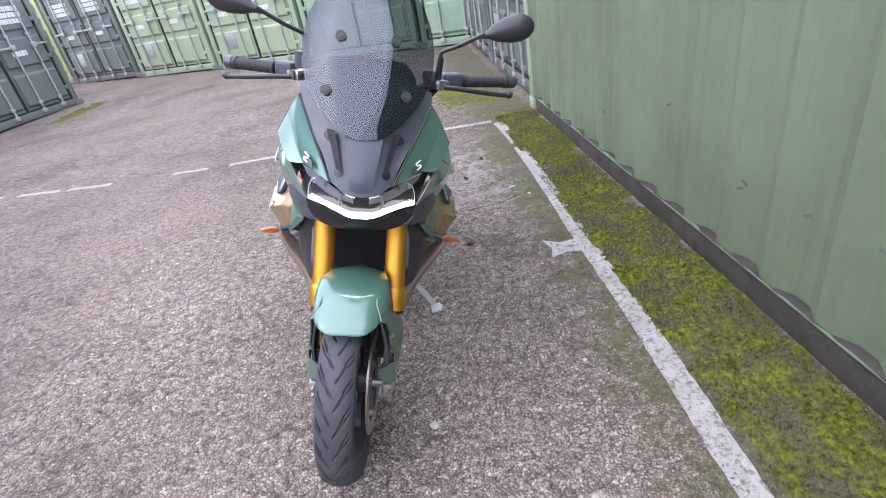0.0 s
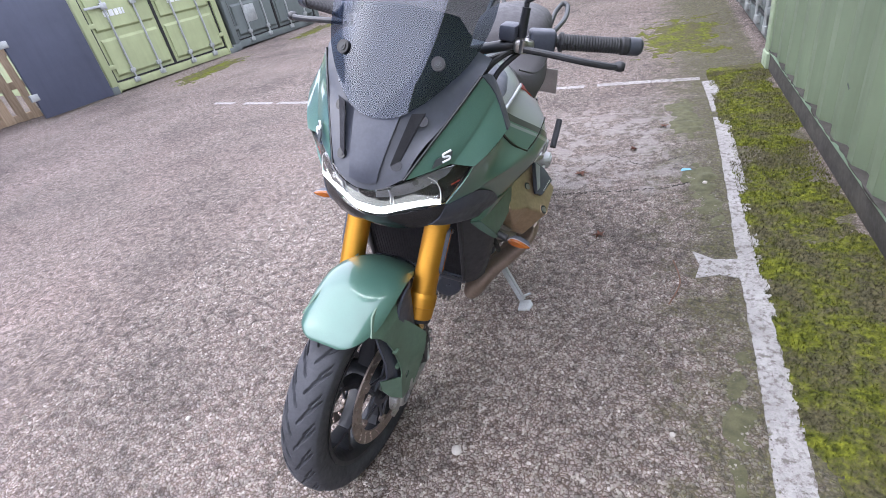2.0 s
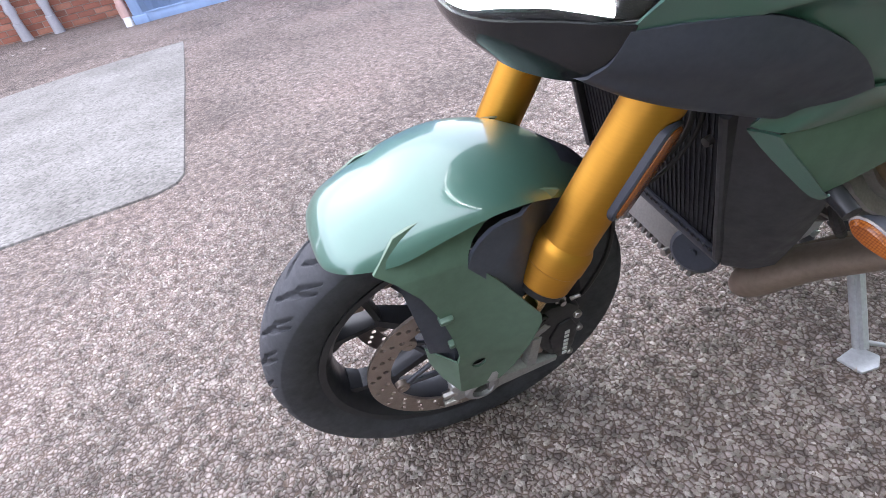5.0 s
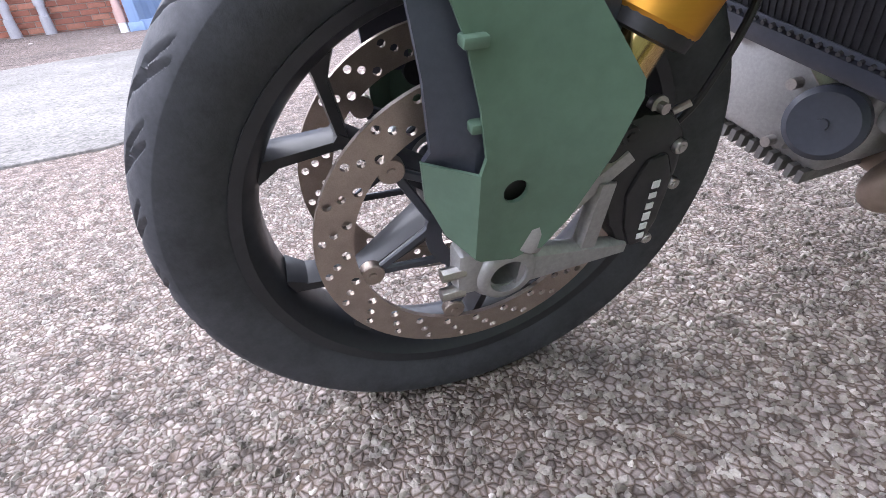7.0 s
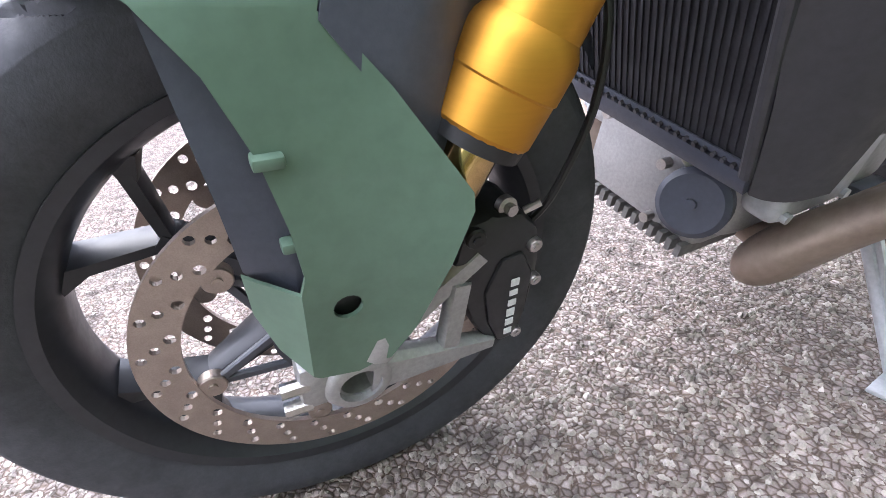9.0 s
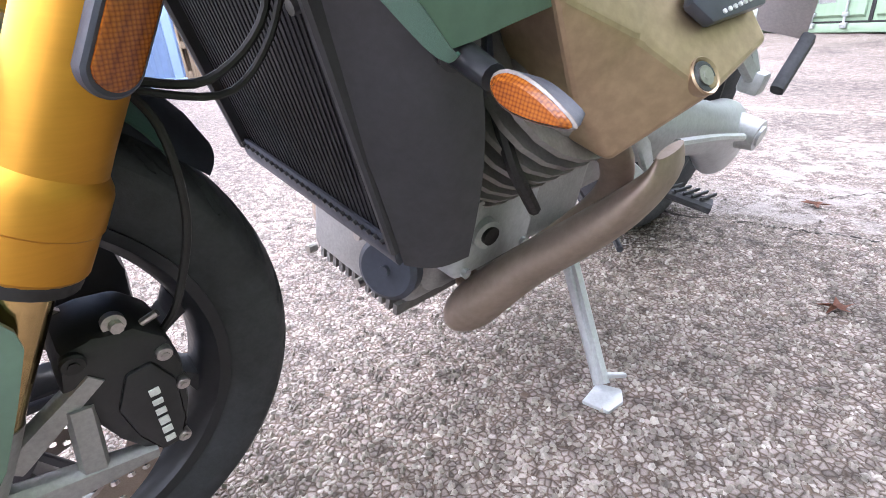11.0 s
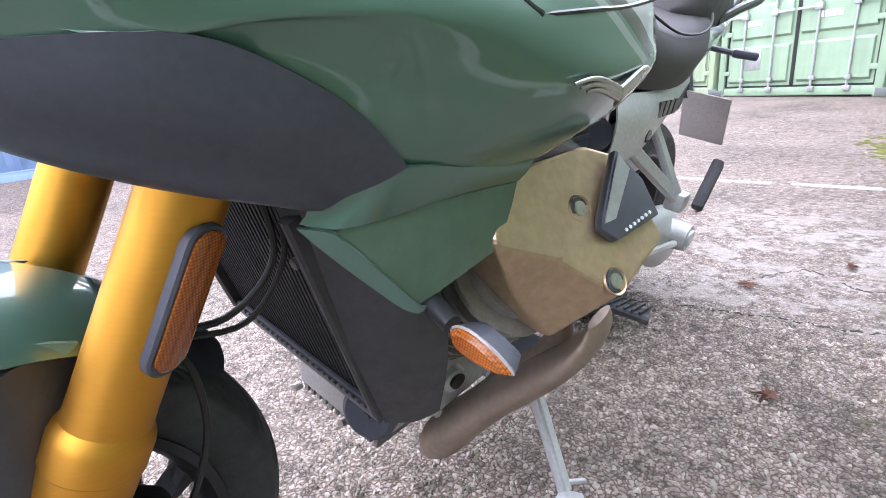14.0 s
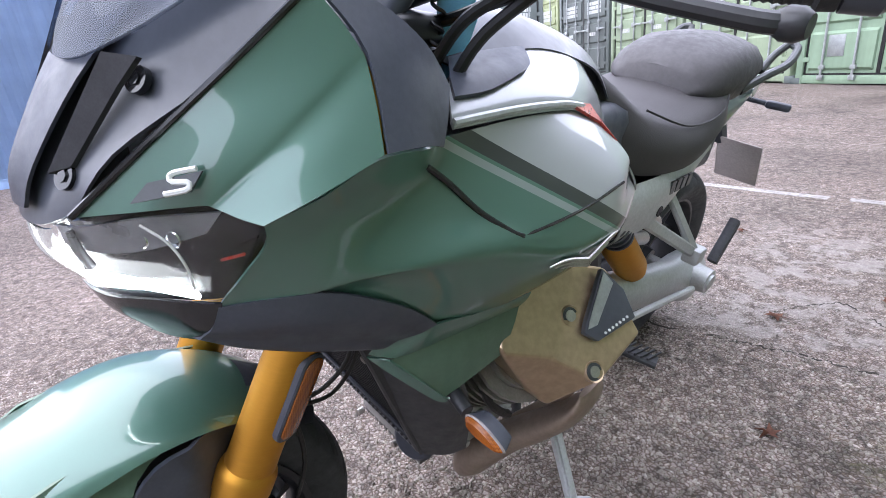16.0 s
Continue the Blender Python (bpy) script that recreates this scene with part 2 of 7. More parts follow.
def smoked_sheet():
    """Tinted acrylic: dims what is behind it and mirrors what is before it."""
    k = Mat("smoked_windscreen", (0.3, 0.3, 0.3), 0.02)
    clear = k.t.nodes.new("ShaderNodeBsdfTransparent")
    clear.inputs["Color"].default_value = (0.68, 0.72, 0.79, 1)
    gloss = k.t.nodes.new("ShaderNodeBsdfGlossy")
    gloss.inputs["Roughness"].default_value = 0.015
    gloss.inputs["Color"].default_value = (0.15, 0.155, 0.165, 1)
    rim = k.t.nodes.new("ShaderNodeLayerWeight")
    rim.inputs["Blend"].default_value = 0.5
    sheen = k.calc("ADD", k.calc("MULTIPLY", k.calc("POWER", rim.outputs["Facing"], 4.0), 0.6), 0.32)
    mixer = k.t.nodes.new("ShaderNodeMixShader")
    k.link(sheen, mixer.inputs[0])
    k.link(clear.outputs[0], mixer.inputs[1])
    k.link(gloss.outputs[0], mixer.inputs[2])
    k.link(mixer.outputs[0], k.t.nodes["Material Output"].inputs["Surface"])
    return k.m


def anodised(name, color, rough):
    """Smooth anodised tube with very fine turning marks."""
    k = Mat(name, color, rough, 1.0)
    k.color(k.ramp(k.noise((30.0, 30.0, 400.0), 3), (0.3, tuple(c * 0.94 for c in color)), (0.7, color)))
    k.rough(k.ramp(k.noise(60.0, 2), (0.3, rough * 0.92), (0.7, rough * 1.08)))
    return k.m


def honeycomb():
    """Amber plastic over a field of small prisms."""
    k = Mat("amber_lens", (0.4, 0.11, 0.015), 0.25, 0, 0.3)
    cell = k.cells(380.0, "Distance", "F1", 0.15)
    k.color(k.ramp(cell, (0.1, (0.46, 0.135, 0.015)), (0.5, (0.3, 0.078, 0.01)), (0.75, (0.16, 0.036, 0.006))))
    k.bump(cell, 0.35, 0.001)
    return k.m


def perforated_leather():
    k = Mat("seat_vinyl", (0.028, 0.026, 0.028), 0.62, 0, 0, 0.4)
    k.color(k.ramp(k.noise(6.0, 4), (0.3, (0.05, 0.046, 0.05)), (0.7, (0.066, 0.062, 0.067))))
    k.bump(k.cells(420.0), 0.25, 0.001)
    return k.m



def livery():
    """Tank paint: green below and silver above a slanting double stripe."""
    k = Mat("striped_tank_paint", (0.088, 0.2, 0.172), 0.36, 0.3, 1.0)
    k.set("Coat Roughness", 0.02).set("Coat IOR", 1.58)
    dot = k.t.nodes.new("ShaderNodeVectorMath")
    dot.operation = "DOT_PRODUCT"
    dot.inputs[1].default_value = (0.0, 0.4872, 0.87)
    k.link(k.coord, dot.inputs[0])
    g, sil, dark, pale = (0.075, 0.165, 0.13), (0.36, 0.375, 0.39), (0.03, 0.034, 0.038), (0.26, 0.31, 0.31)
    sh = k.t.nodes.new("ShaderNodeMapRange")
    sh.inputs["From Min"].default_value = 1.0143 - 0.05
    sh.inputs["From Max"].default_value = 1.0143 + 0.05
    k.link(dot.outputs["Value"], sh.inputs["Value"])
    n = k.ramp(sh.outputs[0], (0.0, g), (0.26, pale), (0.34, g), (0.38, dark), (0.54, sil))
    n.node.color_ramp.interpolation = "CONSTANT"
    k.color(n)
    k.bump(k.noise(22.0, 2), 0.015, 0.002)
    return k.m


M = {
    "ground": chipseal(), "chips": stone_chips(), "concrete": concrete_mat(), "moss": moss_mat(), "line": line_paint(),
    "brick": brick_mat(), "mortar": worn("mortar", (0.3, 0.28, 0.25), 0.95, bump=0.5, bscale=90), "wood": wood_mat(),
    "green": paint("metallic_green_paint", (0.075, 0.165, 0.13)),
    "green_matte": worn("satin_green_plastic", (0.1, 0.165, 0.118), 0.4, 0.1, 0.15, 0.08, 4),
    "silver_paint": paint("silver_grey_paint", (0.33, 0.345, 0.36)), "livery": livery(),
    "black_plastic": worn("black_plastic", (0.056, 0.062, 0.084), 0.46, 0, 0, 0.15, 10, 0.12, 700),
    "black_satin": worn("black_satin_plastic", (0.054, 0.059, 0.076), 0.36, 0, 0.1, 0.12, 5),
    "dark_gloss": Mat("gloss_black_trim", (0.012, 0.013, 0.015), 0.12).m,
    "rubber": worn("tyre_rubber", (0.056, 0.058, 0.067), 0.68, 0, 0, 0.25, 14, 0.25, 500, 0.35),
    "plate_back": worn("plate_back_plastic", (0.46, 0.42, 0.41), 0.55, 0, 0, 0.1, 10),
    "tag_blue": worn("pale_blue_plastic", (0.16, 0.42, 0.6), 0.4, 0, 0.1, 0.08, 60),
    "bar_black": worn("satin_black_bar_paint", (0.021, 0.022, 0.026), 0.4, 0, 0.1, 0.1, 14),
    "grip": worn("black_grip_rubber", (0.026, 0.026, 0.03), 0.6, 0, 0, 0.15, 40, 0.3, 500),
    "caliper": worn("black_caliper_paint", (0.02, 0.02, 0.022), 0.42, 0.0, 0.0, 0.12, 20),
    "rim": worn("black_wheel_paint", (0.028, 0.03, 0.036), 0.42, 0.2, 0.1, 0.1, 10),
    "gold": anodised("gold_anodised_fork", (0.62, 0.31, 0.05), 0.5),
    "gold_tube": worn("gold_fork_slider", (0.62, 0.44, 0.2), 0.16, 1.0, 0, 0.05, 10),
    "bronze": worn("champagne_bronze_paint", (0.5, 0.375, 0.25), 0.38, 0.8, 0.1, 0.05, 6, 0.03, 900),
    "pipe": worn("heat_tinted_steel", (0.34, 0.265, 0.215), 0.5, 0.55, 0, 0.14, 7),
    "steel": worn("brushed_steel", (0.5, 0.48, 0.46), 0.34, 1.0, 0, 0.1, 30),
    "disc": worn("disc_steel", (0.4, 0.335, 0.295), 0.42, 0.85, 0, 0.1, 60),
    "alloy": worn("cast_alloy", (0.42, 0.42, 0.42), 0.48, 0.7, 0, 0.1, 16, 0.2, 400),
    "alloy_paint": worn("silver_painted_alloy", (0.5, 0.52, 0.53), 0.4, 0.35, 0.2, 0.08, 10),
    "shroud": worn("matt_black_shroud", (0.044, 0.044, 0.05), 0.5, 0, 0, 0.12, 10, 0.12, 700),
    "barrel": worn("bare_cylinder_alloy", (0.3, 0.285, 0.275), 0.5, 0.5, 0, 0.2, 20, 0.2, 300),
    "radiator": worn("radiator_black", (0.036, 0.036, 0.041), 0.6, 0.0, 0, 0.2, 40, spec=0.15),
    "seat": perforated_leather(),
    "seat_side": worn("seat_side_vinyl", (0.056, 0.052, 0.057), 0.58, 0, 0, 0.1, 8, 0.25, 600),
    "screen": smoked_sheet(),
    "lens": glass_mat("clear_lens", (0.97, 0.98, 0.99), 0.02, 1.0, 1.3),
    "amber": honeycomb(),
    "white_lens": worn("clear_indicator_rim", (0.3, 0.26, 0.25), 0.2, 0, 0.4, 0.05, 30),
    "drl": lamp_mat("daytime_lamp", (0.93, 0.97, 1.0), 3.2),
    "lamp_grey": worn("headlamp_inner_grey", (0.3, 0.31, 0.335), 0.3, 0.4, 0, 0.03, 6),
    "chrome": Mat("reflector_chrome", (0.8, 0.82, 0.84), 0.12, 1.0).m,
    "red": worn("red_decal", (0.6, 0.045, 0.03), 0.3, 0, 0.6, 0.05, 20),
    "white": worn("white_decal", (0.72, 0.73, 0.73), 0.35, 0, 0.2, 0.05, 30),
    "graphite": worn("graphite_decal", (0.06, 0.065, 0.07), 0.4, 0.3, 0.2, 0.08, 30),
    "screen_blue": lamp_mat("dash_display", (0.1, 0.42, 0.75), 0.6),
    "cable": worn("cable_rubber", (0.014, 0.014, 0.015), 0.5, 0, 0, 0.1, 40),
    "sump_alloy": worn("darker_sump_alloy", (0.2, 0.195, 0.19), 0.55, 0.5, 0, 0.2, 16, 0.2, 400),
    "c_green": container_paint("sage_green_container_paint", (0.3, 0.37, 0.25)),
    "c_olive": container_paint("olive_green_container_paint", (0.31, 0.35, 0.19)),
    "c_dark": container_paint("dark_green_container_paint", (0.12, 0.14, 0.135)),
    "c_pale": container_paint("pale_green_container_paint", (0.25, 0.35, 0.245)),
    "c_blue": container_paint("blue_container_paint", (0.22, 0.32, 0.5)),
    "c_navy": container_paint("navy_steel_paint", (0.06, 0.068, 0.1)),
    "dirt": worn("dark_dirt", (0.05, 0.045, 0.038), 0.95, 0, 0, 0.4, 8, 0.6, 60),
    "damp_dirt": worn("damp_dirt", (0.09, 0.088, 0.045), 0.95, 0, 0, 0.35, 30, 0.6, 120),
    "galv": worn("galvanised_steel", (0.4, 0.42, 0.42), 0.5, 0.6, 0, 0.15, 12),
    "sign": worn("white_stencil_paint", (0.62, 0.64, 0.62), 0.7, 0, 0, 0.15, 6),
    "grey_pvc": worn("grey_drainpipe_plastic", (0.36, 0.36, 0.38), 0.5, 0, 0, 0.08, 6),
    "pink_pvc": worn("terracotta_pipe_plastic", (0.45, 0.3, 0.27), 0.5, 0, 0, 0.08, 6),
    "leaf": worn("dead_leaf_brown", (0.16, 0.065, 0.04), 0.8, 0, 0, 0.3, 60),
    "pebble": worn("pale_pebble", (0.5, 0.47, 0.43), 0.8, 0, 0, 0.15, 60),
    "rust": worn("rusty_iron", (0.14, 0.075, 0.05), 0.9, 0, 0, 0.3, 30, 0.4, 200),
}


# ---- mesh helpers ----
def link_bm(name, bm, mat, sharp=35):
    me = bpy.data.meshes.new(name)
    bmesh.ops.recalc_face_normals(bm, faces=bm.faces[:])
    bm.to_mesh(me)
    bm.free()
    for one in mat if isinstance(mat, (list, tuple)) else [mat]:
        me.materials.append(one)
    me.polygons.foreach_set("use_smooth", [True] * len(me.polygons))
    me.set_sharp_from_angle(angle=radians(sharp))
    return new(name, me)


def part(name, bm, mat, parent, label="", sharp=35):
    ob = link_bm(name, bm, mat, sharp)
    ob.parent = parent
    return tagged(ob, label) if label else ob


def thing(name, label, category, m=None, group="", kind=""):
    ob = new(name)
    ob.empty_display_size = 0.1
    if m is not None:
        ob.matrix_world = m
    return tagged(ob, label, category, group, kind)


def join(*bms):
    out = bmesh.new()
    for b in bms:
        me = bpy.data.meshes.new("join_tmp")
        b.to_mesh(me)
        b.free()
        out.from_mesh(me)
        bpy.data.meshes.remove(me)
    return out


def box(x0, x1, y0, y1, z0, z1, bevel=0.0, seg=2):
    bm = bmesh.new()
    bmesh.ops.create_cube(bm, size=1)
    for v in bm.verts:
        v.co = ((x0 + x1) / 2 + v.co.x * (x1 - x0), (y0 + y1) / 2 + v.co.y * (y1 - y0), (z0 + z1) / 2 + v.co.z * (z1 - z0))
    if bevel:
        bmesh.ops.bevel(bm, geom=bm.edges[:], offset=bevel, segments=seg, affect="EDGES", profile=0.5)
    return bm


def moved(bm, m):
    bmesh.ops.transform(bm, matrix=m, verts=bm.verts[:])
    return bm


def mirrored(bm):
    for v in bm.verts:
        v.co.x = -v.co.x
    return bm


def rings(secs, cap=True, loop=True, close=False):
    """Skin over sections of equal point count. loop: each section is closed; close: last section joins the first."""
    bm = bmesh.new()
    vs = [[bm.verts.new(p) for p in s] for s in secs]
    n = len(secs[0])
    pairs = list(zip(vs, vs[1:])) + ([(vs[-1], vs[0])] if close else [])
    for a, b in pairs:
        for i in range(n if loop else n - 1):
            j = (i + 1) % n
            bm.faces.new((a[i], a[j], b[j], b[i]))
    if cap and loop and not close:
        bm.faces.new(vs[0])
        bm.faces.new(vs[-1])
    return bm


def circle_at(c, axis, r, n=16, up=None):
    axis = Vector(axis).normalized()
    ref = Vector(up) if up else (Vector((1, 0, 0)) if abs(axis.x) < 0.9 else Vector((0, 0, 1)))
    u = axis.cross(ref).normalized()
    v = axis.cross(u)
    return [Vector(c) + (u * math.cos(2 * math.pi * i / n) + v * math.sin(2 * math.pi * i / n)) * r for i in range(n)]


def rod(p0, p1, r0, r1=None, n=16, rims=None):
    """A round bar; rims: (share of the length, radius) stations in between."""
    p0, p1 = Vector(p0), Vector(p1)
    st = [(0, r0)] + list(rims or []) + [(1, r0 if r1 is None else r1)]
    return rings([circle_at(p0.lerp(p1, t), p1 - p0, r, n) for t, r in st])


def smooth_path(pts, sub=6):
    pts = [Vector(p) for p in pts]
    out = []
    for i in range(len(pts) - 1):
        a, b, c, d = pts[max(i - 1, 0)], pts[i], pts[i + 1], pts[min(i + 2, len(pts) - 1)]
        for k in range(sub):
            t = k / sub
            out.append(0.5 * (2 * b + (c - a) * t + (2 * a - 5 * b + 4 * c - d) * t * t + (3 * b - a - 3 * c + d) * t ** 3))
    return out + [pts[-1]]


def tube(pts, r, n=10, sub=6, taper=None):
    path = smooth_path(pts, sub)
    secs, ref = [], None
    for i, p in enumerate(path):
        d = (path[min(i + 1, len(path) - 1)] - path[max(i - 1, 0)]).normalized()
        ref = (Vector((0, 0, 1)) if abs(d.z) < 0.9 else Vector((0, 1, 0))) if ref is None else ref
        u = (ref - d * ref.dot(d)).normalized()
        ref = u
        v = d.cross(u)
        k = r if taper is None else r + (taper - r) * i / (len(path) - 1)
        secs.append([p + (u * math.cos(2 * math.pi * j / n) + v * math.sin(2 * math.pi * j / n)) * k for j in range(n)])
    return rings(secs)


def lathe(profile, c=(0, 0, 0), n=64, close=True):
    """Turns a closed profile of (radius, x) round the x axis through c."""
    secs = []
    for i in range(n):
        a = 2 * math.pi * i / n
        secs.append([(c[0] + x, c[1] + r * math.cos(a), c[2] + r * math.sin(a)) for r, x in profile])
    return rings(secs, cap=False, loop=close, close=True)


def plate(poly, depth, bevel=0.0):
    """A flat plate: polygon points in space, and the vector of its thickness."""
    bm = bmesh.new()
    f = bm.faces.new([bm.verts.new(p) for p in poly])
    r = bmesh.ops.extrude_face_region(bm, geom=[f])
    bmesh.ops.translate(bm, vec=Vector(depth), verts=[v for v in r["geom"] if isinstance(v, bmesh.types.BMVert)])
    if bevel:
        bmesh.ops.recalc_face_normals(bm, faces=bm.faces[:])
        bmesh.ops.bevel(bm, geom=bm.edges[:], offset=bevel, segments=2, affect="EDGES", profile=0.5)
    return bm


def skin(rows, sub=5, thick=0.003, smooth_u=True, smooth_v=True):
    """A panel through a grid of points, rounded between them, with a thickness inwards."""
    rows = [smooth_path(r, sub) if smooth_u else [Vector(p) for p in r] for r in rows]
    if smooth_v:
        cols = [smooth_path([r[i] for r in rows], sub) for i in range(len(rows[0]))]
        rows = [[c[j] for c in cols] for j in range(len(cols[0]))]
    bm = rings(rows, cap=False, loop=False)
    bmesh.ops.recalc_face_normals(bm, faces=bm.faces[:])
    if thick:
        r = bmesh.ops.solidify(bm, geom=bm.faces[:], thickness=thick)
    return bm


def bar_marks(w, h, depth, rows=2, seed=1):
    """Plain bars that stand for small print, in the xz plane, facing -y."""
    rnd = random.Random(seed)
    bms = []
    lh = h / rows
    for r in range(rows):
        x = -w / 2
        while x < w / 2 - 0.02:
            k = min(w / 2 - x, lh * rnd.uniform(0.4, 0.9))
            bms.append(box(x, x + k * 0.82, -depth, 0, -h / 2 + r * lh, -h / 2 + r * lh + lh * 0.8))
            x += k
    return join(*bms)


# ---- ground ----
def rise(x, y):
    """Lifts the ground with distance so that the far rows fit the camera's view."""
    d = max(0.0, math.hypot(x, y - 1.5) - 5.0)
    return min(d, 14) * 0.02 + 0.006 * noise.noise((x * 0.35, y * 0.35, 0.0)) * min(1, d)


def make_ground():
    xs = [-900, -200, -60, -30] + [-20 + i * 0.5 for i in range(61)] + [14, 20, 60, 200, 900]
    ys = [-900, -200, -60, -30, -15, -9] + [-6 + i * 0.5 for i in range(57)] + [26, 32, 60, 200, 900]
    rows = [[(x, y, rise(x, y)) for x in xs] for y in ys]
    tagged(link_bm("ground", rings(rows, cap=False, loop=False), M["ground"], 80), "worn pinkish-grey chip-sealed yard surface", "ground", kind="structure")


make_ground()


def chip_mesh(rnd_state, pts, size):
    """Angular stone chips sunk into the binder."""
    base = np.array([(1, 0, 0), (0.3, 0.95, 0), (-0.8, 0.6, 0), (-0.8, -0.6, 0), (0.3, -0.95, 0), (0.45, 0.2, 0.8), (-0.35, 0.4, 0.85), (-0.2, -0.45, 0.8)], float)
    tri = [(0, 1, 5), (1, 6, 5), (1, 2, 6), (2, 3, 6), (3, 7, 6), (3, 4, 7), (4, 5, 7), (4, 0, 5), (5, 6, 7)]
    n = len(pts)
    ang = rnd_state.uniform(0, 6.283, n)
    sc = size * rnd_state.uniform(0.5, 1.3, (n, 3)) * rnd_state.uniform(0.6, 1.2, (n, 1)) * np.array((1, 0.8, 1.0))
    v = base[None] + rnd_state.uniform(-0.22, 0.22, (n, 8, 3))
    v = v * sc[:, None, :]
    c, s = np.cos(ang)[:, None], np.sin(ang)[:, None]
    out = np.stack((v[..., 0] * c - v[..., 1] * s, v[..., 0] * s + v[..., 1] * c, v[..., 2]), -1)
    out[..., 0] += pts[:, None, 0]
    out[..., 1] += pts[:, None, 1]
    out[..., 2] += -0.002 + rnd_state.uniform(-0.002, 0.0015, (n, 1))
    faces = (np.array(tri)[None] + (np.arange(n) * 8)[:, None, None]).reshape(-1, 3)
    me = bpy.data.meshes.new("stone_chips")
    me.from_pydata(out.reshape(-1, 3).tolist(), [], faces.tolist())
    me.materials.append(M["chips"])
    return me


def make_chips():
    rs = np.random.RandomState(4)
    n = 84000
    pts = np.stack((rs.uniform(-1.7, 0.86, n), rs.uniform(0.55, 3.6, n)), -1)
    keep = rs.uniform(0, 1, n) < np.clip(1.25 - 0.45 * np.hypot(pts[:, 0] + 0.1, pts[:, 1] - 1.9), 0.12, 1) * np.where((pts[:, 1] > 3.23) & (pts[:, 0] > -0.1), 0.3, 1.0)
    pts = pts[keep]
    tagged(new("loose_chippings", chip_mesh(rs, pts, 0.0064)), "pinkish-grey stone chippings set in the yard surface", "stone chippings", kind="stuff")


make_chips()


def strip(pts, half, jag, seed, z=0.003):
    """A painted line along points, with ragged edges and a little thickness."""
    path = [p for p in smooth_path([(x, y, 0) for x, y in pts], max(6, int(240 / max(1, len(pts) - 1))))]
    secs = []
    for i, p in enumerate(path):
        d = (path[min(i + 1, len(path) - 1)] - path[max(i - 1, 0)]).normalized()
        nrm = Vector((-d.y, d.x, 0))
        a = half + jag * (0.4 * noise.noise((i * 0.9, seed, 0)) + 0.6 * noise.noise((i * 0.17, seed, 2)))
        b = half + jag * (0.4 * noise.noise((i * 0.9, seed + 7.7, 3)) + 0.6 * noise.noise((i * 0.17, seed + 7.7, 5)))
        g = rise(p.x, p.y)
        secs.append([p + nrm * a + Vector((0, 0, g - 0.002)), p + nrm * a * 0.97 + Vector((0, 0, g + z)), p - nrm * b * 0.97 + Vector((0, 0, g + z)), p - nrm * b + Vector((0, 0, g - 0.002))])
    return rings(secs)


def make_lines():
    segs = [
        ("bay_line", [(0.76, -1.2), (0.845, 0.6), (0.882, 1.5), (0.903, 2.0), (0.912, 2.6), (0.936, 3.4), (0.95, 4.22)], 0.044, 0.012),
        ("bay_line", [(0.95, 4.33), (0.945, 4.6), (0.93, 5.0)], 0.043, 0.012),
        ("bay_line", [(0.88, 5.08), (0.5, 5.11), (0.12, 5.13)], 0.035, 0.012),
        ("bay_line", [(0.02, 5.12), (-0.4, 5.15), (-0.85, 5.2)], 0.035, 0.014),
        ("bay_line", [(-1.2, 5.27), (-1.7, 5.29)], 0.03, 0.012),
        ("bay_line", [(-1.92, 5.3), (-2.28, 5.345)], 0.03, 0.014),
        ("bay_line", [(-2.93, 5.4), (-3.4, 5.48)], 0.035, 0.014),
        ("bay_line", [(-3.5, 5.49), (-3.95, 5.56)], 0.035, 0.014),
        ("bay_line", [(-4.15, 5.6), (-4.5, 5.66)], 0.03, 0.014),
    ]
    for i, (name, pts, half, jag) in enumerate(segs):
        tagged(link_bm(name, strip(pts, half, jag, i * 3.1), M["line"]), "worn white painted parking bay line", "parking line", "parking bay lines", "structure")
    outline = [(0.875, 2.63), (0.79, 2.62), (0.713, 2.675), (0.735, 2.58), (0.715, 2.49), (0.8, 2.52), (0.875, 2.5)]
    tagged(link_bm("line_patch", plate([(x, y, 0.0) for x, y in outline], (0, 0, 0.0035)), M["line"]), "flaking pale paint patch beside the bay line", "parking line", "parking bay lines", "structure")


make_lines()


def make_cracks():
    """Old joints across the yard, filled with dark dirt."""
    rnd = random.Random(31)
    for pts, r in (([(-0.5, 3.11), (0.014, 3.175), (0.164, 3.2), (0.307, 3.22), (0.43, 3.228), (0.592, 3.25), (0.72, 3.3)], 0.005), ([(0.17, 3.48), (0.25, 3.6), (0.349, 3.67), (0.468, 3.56), (0.63, 3.59), (0.8, 3.7)], 0.0038)):
        path = smooth_path([(x, y, 0) for x, y in pts], 14)
        path = [(p.x + rnd.uniform(-0.008, 0.008), p.y + rnd.uniform(-0.012, 0.012), rise(p.x, p.y) - r * 0.4 + rnd.uniform(-0.7, 0.3) * r) for p in path]
        tagged(link_bm("ground_crack", tube(path, r, 6, 1), M["dirt"]), "dirt-filled crack across the worn yard surface", "crack", "yard cracks", "structure")


make_cracks()


